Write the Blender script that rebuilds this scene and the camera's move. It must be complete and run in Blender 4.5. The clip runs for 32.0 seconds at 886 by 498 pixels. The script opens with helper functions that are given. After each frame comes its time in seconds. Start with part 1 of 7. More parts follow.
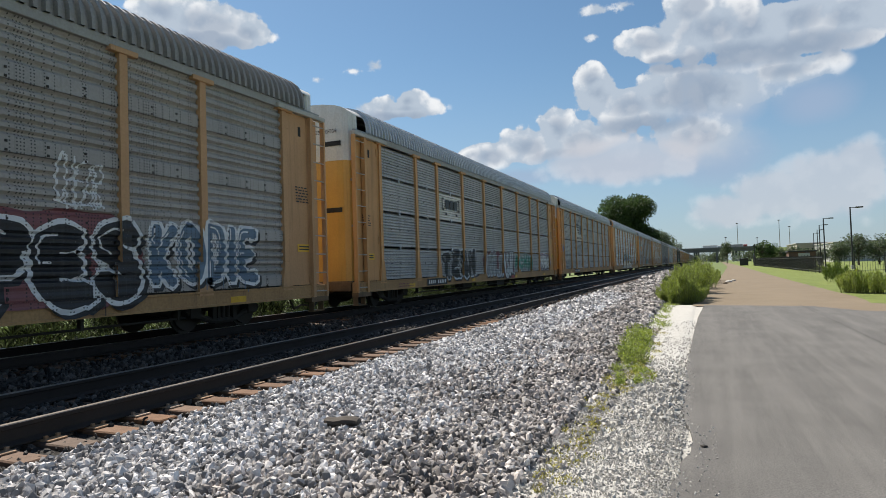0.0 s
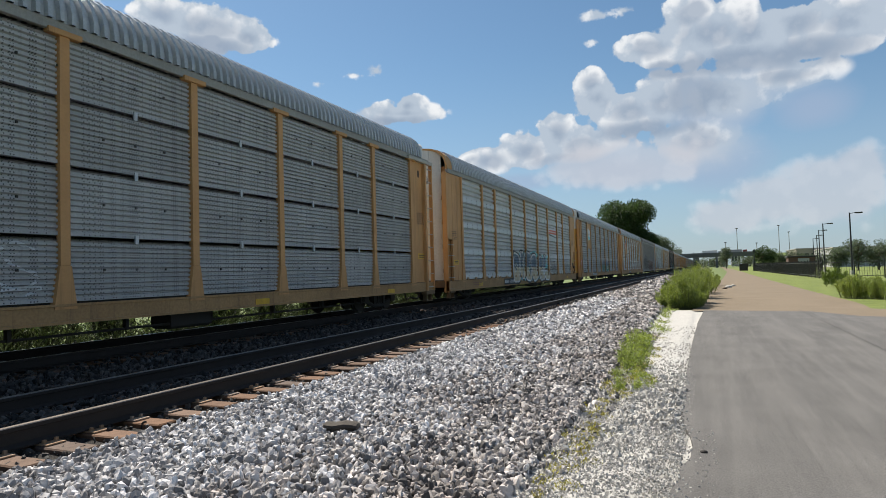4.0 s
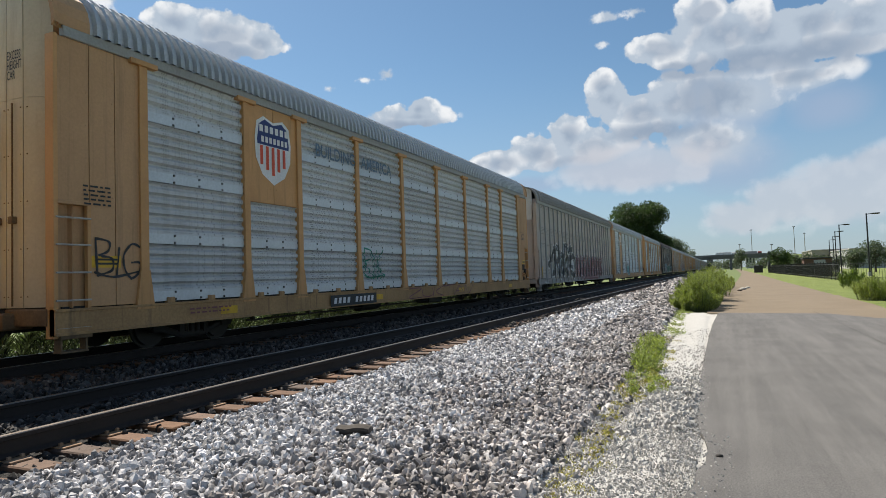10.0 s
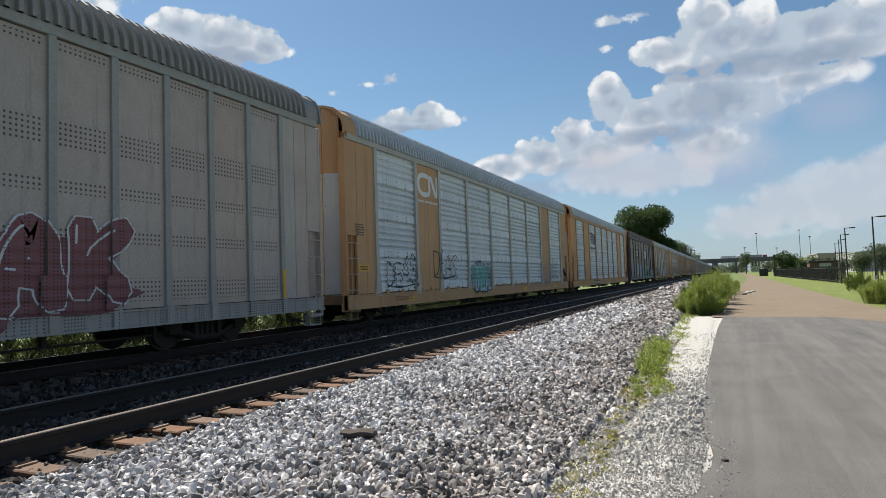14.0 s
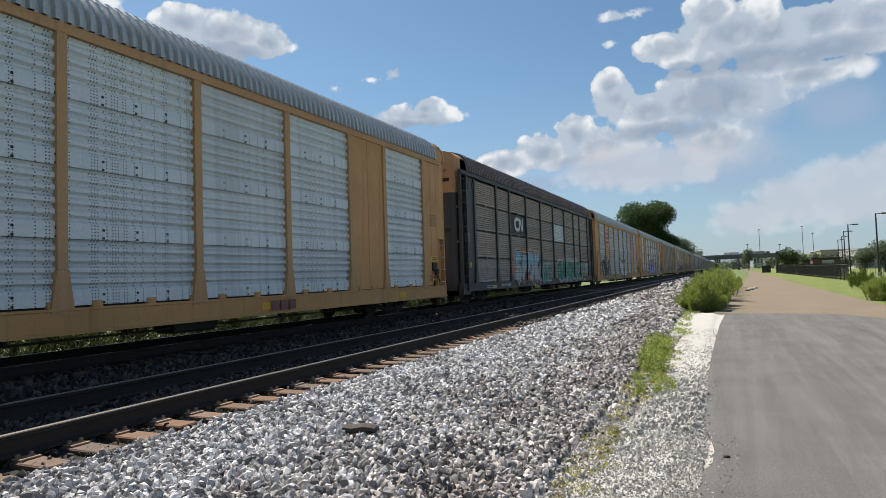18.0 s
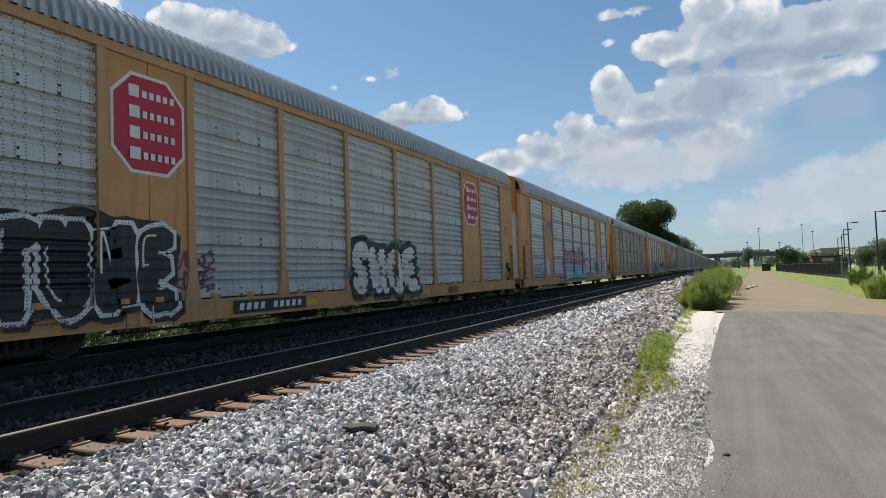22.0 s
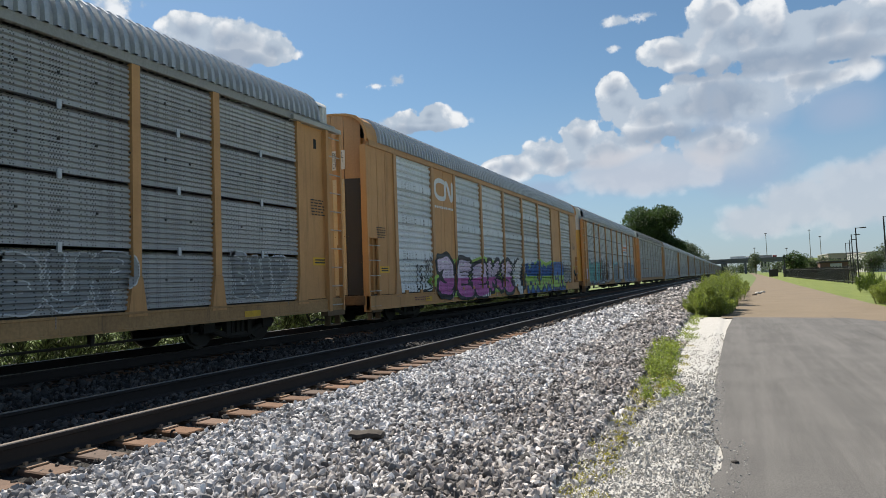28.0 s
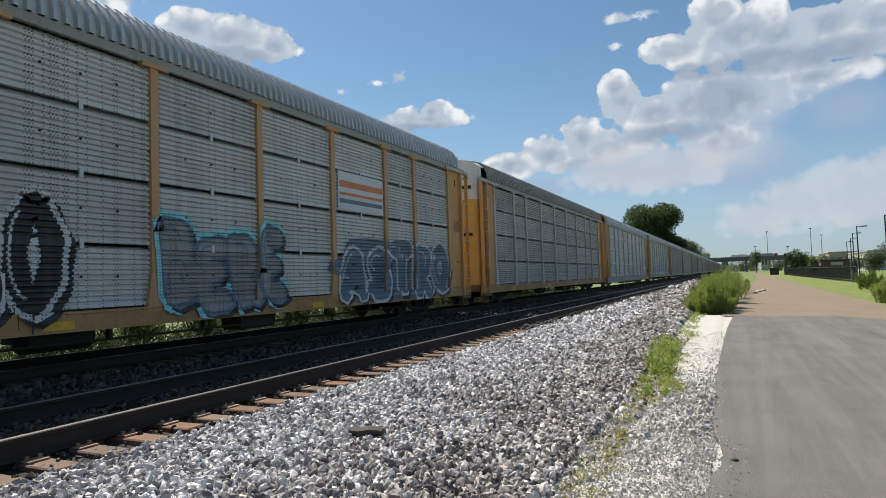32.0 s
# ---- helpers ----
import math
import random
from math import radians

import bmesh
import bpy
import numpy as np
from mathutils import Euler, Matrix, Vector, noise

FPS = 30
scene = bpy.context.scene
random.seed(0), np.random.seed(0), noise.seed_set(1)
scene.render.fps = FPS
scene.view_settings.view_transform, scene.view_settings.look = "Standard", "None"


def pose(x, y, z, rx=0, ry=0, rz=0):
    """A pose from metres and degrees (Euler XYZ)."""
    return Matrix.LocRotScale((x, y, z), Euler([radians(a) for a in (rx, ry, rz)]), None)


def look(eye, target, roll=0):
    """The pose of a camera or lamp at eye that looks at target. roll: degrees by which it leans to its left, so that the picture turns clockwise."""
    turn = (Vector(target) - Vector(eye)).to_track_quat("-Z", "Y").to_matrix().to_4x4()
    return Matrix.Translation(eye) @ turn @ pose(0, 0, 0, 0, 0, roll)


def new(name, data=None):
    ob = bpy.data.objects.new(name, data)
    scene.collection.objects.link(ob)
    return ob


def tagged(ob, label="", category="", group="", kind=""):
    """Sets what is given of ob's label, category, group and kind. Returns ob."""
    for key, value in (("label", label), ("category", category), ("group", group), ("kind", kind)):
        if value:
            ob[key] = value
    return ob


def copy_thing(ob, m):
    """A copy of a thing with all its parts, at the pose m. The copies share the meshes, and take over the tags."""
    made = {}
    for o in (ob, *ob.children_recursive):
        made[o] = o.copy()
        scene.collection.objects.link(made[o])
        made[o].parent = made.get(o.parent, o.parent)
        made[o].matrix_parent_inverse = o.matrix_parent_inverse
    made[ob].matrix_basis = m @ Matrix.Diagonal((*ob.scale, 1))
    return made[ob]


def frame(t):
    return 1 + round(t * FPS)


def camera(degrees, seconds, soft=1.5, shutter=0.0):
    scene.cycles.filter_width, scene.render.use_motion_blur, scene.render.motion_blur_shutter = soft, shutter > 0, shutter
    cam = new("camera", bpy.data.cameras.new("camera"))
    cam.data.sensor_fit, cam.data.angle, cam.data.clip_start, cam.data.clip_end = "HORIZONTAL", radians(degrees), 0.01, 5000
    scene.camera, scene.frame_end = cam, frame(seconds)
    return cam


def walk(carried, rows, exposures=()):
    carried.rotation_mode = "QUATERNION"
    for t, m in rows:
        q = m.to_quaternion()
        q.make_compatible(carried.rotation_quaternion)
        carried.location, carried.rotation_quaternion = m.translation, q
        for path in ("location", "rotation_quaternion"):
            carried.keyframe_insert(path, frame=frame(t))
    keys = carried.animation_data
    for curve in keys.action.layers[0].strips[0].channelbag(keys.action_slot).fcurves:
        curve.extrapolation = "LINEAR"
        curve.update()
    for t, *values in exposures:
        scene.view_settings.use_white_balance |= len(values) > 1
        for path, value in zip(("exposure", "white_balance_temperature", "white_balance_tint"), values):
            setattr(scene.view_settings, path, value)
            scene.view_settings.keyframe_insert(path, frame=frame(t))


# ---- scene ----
cam = camera(71.31, 32.0, soft=0.7)
EYE = Vector((0.0, 0.0, 1.62))


def aim(left, up, lean):
    """Camera pose from degrees: turned left of the track, tilted up, leaning right."""
    a, b = radians(left), radians(up)
    way = Vector((-math.sin(a) * math.cos(b), math.cos(a) * math.cos(b), math.sin(b)))
    return look(EYE, EYE + way * 10, -lean)


walk(cam, [
    (0, aim(23.00, 1.84, 1.82)), (0.5, aim(22.87, 1.84, 1.76)), (1, aim(22.77, 1.84, 1.76)), (1.5, aim(22.72, 1.87, 1.77)),
    (2, aim(22.72, 1.92, 1.74)), (2.5, aim(22.76, 1.99, 1.70)), (3, aim(22.81, 2.08, 1.68)), (3.5, aim(22.87, 2.17, 1.67)),
    (5.5, aim(23.30, 2.40, 1.74)), (6, aim(23.40, 2.36, 1.68)), (6.5, aim(23.48, 2.34, 1.67)), (7, aim(23.54, 2.34, 1.66)),
    (7.5, aim(23.64, 2.32, 1.65)), (8, aim(23.75, 2.32, 1.68)), (8.5, aim(23.83, 2.34, 1.72)), (9, aim(23.90, 2.39, 1.78)),
    (9.5, aim(23.96, 2.46, 1.83)), (10, aim(24.04, 2.58, 1.91)), (10.5, aim(24.11, 2.70, 1.96)), (11, aim(24.18, 2.77, 1.95)),
    (11.5, aim(24.26, 2.82, 1.91)), (12, aim(24.35, 2.88, 1.93)), (12.5, aim(24.44, 2.92, 1.95)), (13, aim(24.48, 2.93, 1.96)),
    (13.5, aim(24.48, 2.93, 1.96)), (14, aim(24.41, 2.95, 1.97)), (14.5, aim(24.32, 3.00, 2.01)), (16.5, aim(24.33, 2.87, 1.96)),
    (17, aim(24.41, 2.76, 1.93)), (17.5, aim(24.52, 2.66, 1.89)), (18, aim(24.62, 2.56, 1.82)), (18.5, aim(24.68, 2.49, 1.77)),
    (19, aim(24.70, 2.46, 1.75)), (19.5, aim(24.68, 2.45, 1.76)), (20, aim(24.67, 2.45, 1.78)), (20.5, aim(24.66, 2.46, 1.81)),
    (21, aim(24.65, 2.46, 1.87)), (21.5, aim(24.63, 2.46, 1.92)), (22, aim(24.61, 2.46, 1.94)), (22.5, aim(24.60, 2.44, 1.92)),
    (23, aim(24.62, 2.42, 1.89)), (23.5, aim(24.66, 2.41, 1.86)), (24, aim(24.73, 2.41, 1.83)), (24.5, aim(24.80, 2.45, 1.83)),
    (25, aim(24.87, 2.52, 1.86)), (25.5, aim(24.93, 2.59, 1.87)), (27.5, aim(25.09, 2.96, 2.13)), (28, aim(25.11, 3.09, 2.10)),
    (28.5, aim(25.11, 3.18, 2.07)), (29, aim(25.10, 3.21, 2.02)), (29.5, aim(25.07, 3.19, 2.00)), (30, aim(25.06, 3.12, 2.00)),
    (30.5, aim(25.08, 3.03, 2.00)), (31, aim(25.12, 2.95, 1.99)), (31.5, aim(25.16, 2.88, 1.95)), (32, aim(25.19, 2.82, 1.89)),
])

# ---- light: midday sun behind the train, blue sky with cumulus ----
SUN_WAY = Vector((-0.52, 0.28, 0.80)).normalized()
sun = new("sun", bpy.data.lights.new("sun", "SUN"))
sun.data.energy, sun.data.angle, sun.data.color = 5.0, radians(0.53), (1.0, 0.93, 0.82)
sun.matrix_world = look(SUN_WAY * 50, (0, 0, 0))
scene.view_settings.exposure = 0.62


def sky():
    w = bpy.data.worlds.new("sky")
    scene.world = w
    w.use_nodes = True
    nt = w.node_tree
    nt.nodes.clear()

    def add(kind, **values):
        n = nt.nodes.new(kind)
        for k, v in values.items():
            n.inputs[k].default_value = v
        return n

    def calc(op, a, b=None, c=None, clamp=False):
        n = nt.nodes.new("ShaderNodeMath")
        n.operation, n.use_clamp = op, clamp
        for i, v in enumerate((a, b, c)):
            if v is None:
                continue
            if isinstance(v, (int, float)):
                n.inputs[i].default_value = v
            else:
                nt.links.new(v, n.inputs[i])
        return n.outputs[0]

    def mix(f, a, b):
        n = nt.nodes.new("ShaderNodeMix")
        n.data_type = "RGBA"
        for sock, v in ((n.inputs[0], f), (n.inputs[6], a), (n.inputs[7], b)):
            if isinstance(v, (int, float, tuple)):
                sock.default_value = v
            else:
                nt.links.new(v, sock)
        return n.outputs[2]

    def fade(v, lo, hi):
        n = nt.nodes.new("ShaderNodeMapRange")
        n.interpolation_type = "SMOOTHSTEP"
        nt.links.new(v, n.inputs[0])
        n.inputs[1].default_value, n.inputs[2].default_value = lo, hi
        return n.outputs[0]

    air = nt.nodes.new("ShaderNodeTexSky")
    air.sky_type, air.sun_disc = "NISHITA", False
    air.sun_elevation = math.asin(SUN_WAY.z)
    air.sun_rotation = math.atan2(SUN_WAY.x, SUN_WAY.y)
    air.air_density, air.dust_density, air.ozone_density = 1.0, 0.4, 1.0
    way = nt.nodes.new("ShaderNodeTexCoord").outputs["Generated"]
    split = nt.nodes.new("ShaderNodeSeparateXYZ")
    nt.links.new(way, split.inputs[0])
    x, y, z = split.outputs
    az = calc("MULTIPLY", calc("ARCTAN2", x, y), 57.2958)
    el = calc("MULTIPLY", calc("ARCSINE", z), 57.2958)

    def puff(scale, detail, rough, shift=0.0):
        m = nt.nodes.new("ShaderNodeMapping")
        nt.links.new(way, m.inputs[0])
        m.inputs["Location"].default_value = (shift, shift * 0.7, 0)
        n = add("ShaderNodeTexNoise", Scale=scale, Detail=detail, Roughness=rough)
        nt.links.new(m.outputs[0], n.inputs["Vector"])
        return n.outputs["Fac"]

    def lumps(scale, shift):
        m = nt.nodes.new("ShaderNodeMapping")
        nt.links.new(way, m.inputs[0])
        m.inputs["Location"].default_value = (shift, shift * 0.4, shift * 0.2)
        bend = nt.nodes.new("ShaderNodeVectorMath")
        bend.operation = "MULTIPLY_ADD"
        nz = add("ShaderNodeTexNoise", Scale=scale * 1.6, Detail=4)
        nt.links.new(m.outputs[0], nz.inputs["Vector"])
        nt.links.new(nz.outputs["Color"], bend.inputs[0])
        bend.inputs[1].default_value = (0.5 / scale,) * 3
        nt.links.new(m.outputs[0], bend.inputs[2])
        n = add("ShaderNodeTexVoronoi", Scale=scale)
        n.feature = "SMOOTH_F1"
        n.inputs["Smoothness"].default_value = 0.35
        nt.links.new(bend.outputs[0], n.inputs["Vector"])
        return calc("SUBTRACT", 0.42, n.outputs["Distance"])

    big, fine, wisp, mist = puff(11, 8, 0.62), puff(34, 7, 0.6, 3.1), puff(7, 5, 0.55, 7.7), puff(95, 5, 0.6, 1.3)
    heads = calc("ADD", lumps(19, 2.3), calc("MULTIPLY", lumps(46, 5.1), 0.55))
    ruffle = calc("ADD", calc("MULTIPLY", calc("SUBTRACT", big, 0.5), 1.3), calc("MULTIPLY", calc("SUBTRACT", fine, 0.5), 0.7))
    ruffle = calc("ADD", ruffle, calc("MULTIPLY", heads, 0.85))

    def blobs(rows):
        best = None
        for a, e, ra, re in rows:
            u = calc("DIVIDE", calc("SUBTRACT", az, a), ra)
            v = calc("DIVIDE", calc("SUBTRACT", el, e), re)
            d = calc("SUBTRACT", 1.0, calc("SQRT", calc("ADD", calc("MULTIPLY", u, u), calc("MULTIPLY", v, v))))
            best = d if best is None else calc("SMOOTH_MAX", best, d, 0.12)
        return best

    # cumulus masses: azimuth, elevation, half width, half height in degrees
    mass = blobs([(1.9, 14.0, 5.3, 2.8), (6.5, 14.9, 4.5, 1.5), (-0.3, 10.4, 5.1, 2.8), (1.3, 19.1, 6.1, 2.8), (-0.3, 20.8, 2.7, 2.2), (-3.7, 18.7, 3.8, 1.6), (4.3, 18.5, 4.3, 2.5), (7.7, 18.7, 4.4, 2.4),
        (11.2, 18.1, 4.0, 2.4), (6.2, 16.7, 5.9, 1.4), (-8.4, 15.0, 2.5, 2.7), (-5.6, 13.7, 3.9, 2.3), (-2.8, 14.1, 3.1, 2.8),
        (-8.9, 16.3, 1.8, 1.6), (-12.1, 12.3, 2.2, 2.3), (-14.9, 10.9, 3.5, 2.0), (-18.4, 10.2, 3.4, 1.5), (-9.9, 11.0, 4.1, 2.3),
        (-43.6, 21.2, 5.9, 2.1), (-47.3, 21.7, 2.8, 1.7), (-40.2, 20.7, 2.5, 1.6), (-26.7, 14.7, 4.5, 1.2), (-25.9, 15.4, 2.1, 1.2)])
    small = blobs([(-53.4, 22.6, 2.5, 1.8), (-29.6, 14.7, 2.6, 0.9), (-28.9, 18.4, 1.1, 0.7), (-30.8, 18.0, 1.2, 0.4), (-34.1, 17.2, 0.7, 0.4), (-8.1,
        21.9, 2.4, 0.6), (-5.9, 22.0, 1.0, 0.5), (-8.6, 19.8, 0.9, 0.4), (-59.2, 17.9, 1.8, 1.6)])
    shade = blobs([(2.9, 16.8, 5.2, 1.3), (7.7, 16.5, 5.0, 1.3), (-1.7, 16.7, 3.1, 0.8), (-4.5, 12.0, 5.0, 1.0), (-0.1, 14.2, 3.4, 2.1),
        (-11.0, 9.8, 3.9, 0.8), (-27.0, 14.0, 3.7, 0.7), (-43.6, 19.8, 4.4, 1.0)])
    cream = blobs([(9.3, 5.5, 4.6, 3.4), (5.1, 5.3, 3.8, 2.4), (2.0, 4.1, 3.7, 1.8), (11.3, 7.2, 2.4, 2.0), (-5.6, 9.1, 9.7, 2.4)])
    haze = blobs([(1.4, 12.8, 4.9, 2.8), (-7.1, 8.4, 8.6, 2.3), (1.1, 8.5, 6.5, 3.9), (-15.6, 8.1, 5.1, 1.3), (3.6, 14.3, 4.7, 1.6),
        (8.6, 12.2, 3.9, 2.5)])
    heap = calc("ADD", calc("MULTIPLY", mass, 1.35), ruffle)
    tatter = calc("ADD", calc("MULTIPLY", calc("SUBTRACT", fine, 0.5), 2.0), calc("MULTIPLY", calc("SUBTRACT", mist, 0.5), 1.2))
    flock = calc("ADD", calc("SUBTRACT", small, 0.12), calc("ADD", tatter, calc("MULTIPLY", ruffle, 0.45)))
    soft = fade(calc("ADD", haze, calc("MULTIPLY", ruffle, 0.3)), -0.25, 0.5)
    crisp, loose = calc("MULTIPLY", fade(heap, 0.0, 0.16), fade(mass, -0.14, 0.06)), fade(calc("ADD", calc("MULTIPLY", mass, 1.35), calc("MULTIPLY", ruffle, 0.3)), -0.25, 0.9)
    cover = calc("ADD", calc("MULTIPLY", crisp, calc("SUBTRACT", 1.0, soft)), calc("MULTIPLY", loose, soft))
    cover = calc("MAXIMUM", cover, calc("MULTIPLY", fade(flock, 0.0, 0.65), 0.92))
    warm = calc("MULTIPLY", fade(calc("ADD", cream, calc("MULTIPLY", ruffle, 0.42)), -0.05, 0.42), 0.66)
    cover = calc("MAXIMUM", cover, warm)
    # scattered cumulus over the rest of the sky
    rest = calc("MULTIPLY", fade(wisp, 0.54, 0.66), fade(calc("ABSOLUTE", calc("ADD", az, 20)), 48, 75))
    rest = calc("MULTIPLY", rest, fade(el, 2, 14))
    cover = calc("MAXIMUM", cover, rest, clamp=True)
    deep = calc("MULTIPLY", fade(heap, 0.42, 1.15), 0.8)
    grey = calc("MAXIMUM", deep, calc("MULTIPLY", fade(calc("ADD", shade, calc("MULTIPLY", ruffle, 1.0)), -0.40, 0.62), 0.95))
    tone = calc("ADD", calc("ADD", calc("MULTIPLY", fine, 0.4), calc("MULTIPLY", big, 0.5)), calc("MULTIPLY", heads, 0.42))
    white = mix(fade(tone, 0.36, 0.54), (4.9, 5.7, 6.7, 1), (9.0, 9.2, 9.4, 1))
    cloud = mix(calc("MULTIPLY", grey, 0.9), white, (2.9, 3.7, 4.9, 1))
    cloud = mix(calc("MULTIPLY", warm, 1.3, clamp=True), cloud, (6.1, 6.3, 6.9, 1))
    veil = calc("MULTIPLY", fade(calc("ADD", haze, calc("MULTIPLY", ruffle, 0.12)), -0.25, 0.8), 0.75)
    low = calc("SUBTRACT", 1.0, fade(el, -2.0, 20.0))
    veil = calc("MAXIMUM", veil, calc("MULTIPLY", low, 0.62))
    tint = nt.nodes.new("ShaderNodeMix")
    tint.data_type, tint.blend_type = "RGBA", "MULTIPLY"
    tint.inputs[0].default_value = 1.0
    nt.links.new(air.outputs[0], tint.inputs[6])
    tint.inputs[7].default_value = (0.82, 1.0, 1.05, 1)
    base = mix(veil, tint.outputs[2], (3.7, 4.65, 6.3, 1))
    out = mix(cover, base, cloud)
    bg = add("ShaderNodeBackground", Strength=0.064)
    nt.links.new(out, bg.inputs[0])
    end = nt.nodes.new("ShaderNodeOutputWorld")
    nt.links.new(bg.outputs[0], end.inputs[0])


sky()


# ---- mesh tools ----
class Mesh:
    """Collects vertices and faces of one mesh, with a material slot for each face."""

    def __init__(self):
        self.v, self.f, self.s = [], [], []

    def face(self, pts, slot=0):
        n = len(self.v)
        self.v += [tuple(p) for p in pts]
        self.f.append(tuple(range(n, n + len(pts))))
        self.s.append(slot)

    def box(self, x0, x1, y0, y1, z0, z1, slot=0, bevel=0.0):
        b = min(bevel, (x1 - x0) / 3, (y1 - y0) / 3, (z1 - z0) / 3)
        n = len(self.v)
        if b <= 0:
            self.v += [(x, y, z) for z in (z0, z1) for x, y in ((x0, y0), (x1, y0), (x1, y1), (x0, y1))]
            q = [(3, 2, 1, 0), (4, 5, 6, 7), (0, 1, 5, 4), (1, 2, 6, 5), (2, 3, 7, 6), (3, 0, 4, 7)]
        else:
            rings = []
            for z, i in ((z0, b), (z0 + b, 0), (z1 - b, 0), (z1, b)):
                rings.append([(x0 + i, y0 + i, z), (x1 - i, y0 + i, z), (x1 - i, y1 - i, z), (x0 + i, y1 - i, z)])
            self.v += [p for r in rings for p in r]
            q = [(3, 2, 1, 0), (12, 13, 14, 15)]
            for k in range(3):
                for j in range(4):
                    q.append((4 * k + j, 4 * k + (j + 1) % 4, 4 * k + 4 + (j + 1) % 4, 4 * k + 4 + j))
        self.f += [tuple(n + i for i in f) for f in q]
        self.s += [slot] * len(q)

    def tube(self, a, b, r, sides=8, r2=None, slot=0, caps=True):
        a, b = Vector(a), Vector(b)
        d = (b - a).normalized()
        u = d.cross(Vector((0, 0, 1)) if abs(d.z) < 0.9 else Vector((1, 0, 0))).normalized()
        w = d.cross(u)
        r2 = r if r2 is None else r2
        n = len(self.v)
        for p, rad in ((a, r), (b, r2)):
            for k in range(sides):
                t = 2 * math.pi * k / sides
                self.v.append(tuple(p + (u * math.cos(t) + w * math.sin(t)) * rad))
        for k in range(sides):
            self.f.append((n + k, n + (k + 1) % sides, n + sides + (k + 1) % sides, n + sides + k))
            self.s.append(slot)
        if caps:
            self.f += [tuple(n + k for k in reversed(range(sides))), tuple(n + sides + k for k in range(sides))]
            self.s += [slot] * 2

    def sweep(self, ring, path, slot=0, close=True, smooth_ring=False):
        """ring: (a, b) pairs; path: function values (origin, a axis, b axis)."""
        n, m = len(self.v), len(ring)
        for o, ua, ub in path:
            self.v += [tuple(Vector(o) + Vector(ua) * a + Vector(ub) * b) for a, b in ring]
        for i in range(len(path) - 1):
            for k in range(m if close else m - 1):
                a, b = n + i * m + k, n + i * m + (k + 1) % m
                self.f.append((a, b, b + m, a + m))
                self.s.append(slot)
        if close:
            self.f += [tuple(n + k for k in reversed(range(m))), tuple(n + (len(path) - 1) * m + k for k in range(m))]
            self.s += [slot] * 2

    def data(self, name, smooth=False):
        me = bpy.data.meshes.new(name)
        me.from_pydata(self.v, [], self.f)
        if any(self.s):
            me.polygons.foreach_set("material_index", self.s)
        if smooth:
            me.polygons.foreach_set("use_smooth", [True] * len(self.f))
        me.update()
        return me


def put(ob, mats):
    for i, m in enumerate(mats):
        if len(ob.data.materials) <= i:
            ob.data.materials.append(None)
        ob.material_slots[i].link = "OBJECT"
        ob.material_slots[i].material = m


def part(name, mesh, material, parent=None, label="", at=(0, 0, 0)):
    """One mesh object under a thing or a part; material may be a tuple, one for each slot."""
    me = mesh.data(name) if isinstance(mesh, Mesh) else mesh
    ob = new(name, me)
    put(ob, material if isinstance(material, tuple) else (material,))
    ob.location = at
    if parent:
        ob.parent = parent
    if label:
        ob["label"] = label
    return ob


def thing(name, at, label, category, group="", kind=""):
    ob = new(name)
    ob.location, ob.empty_display_size = at, 0.3
    return tagged(ob, label, category, group, kind)


def setting(name, mesh, material, label, category=""):
    return tagged(part(name, mesh, material), label, category or name.split("_")[0], kind="structure")


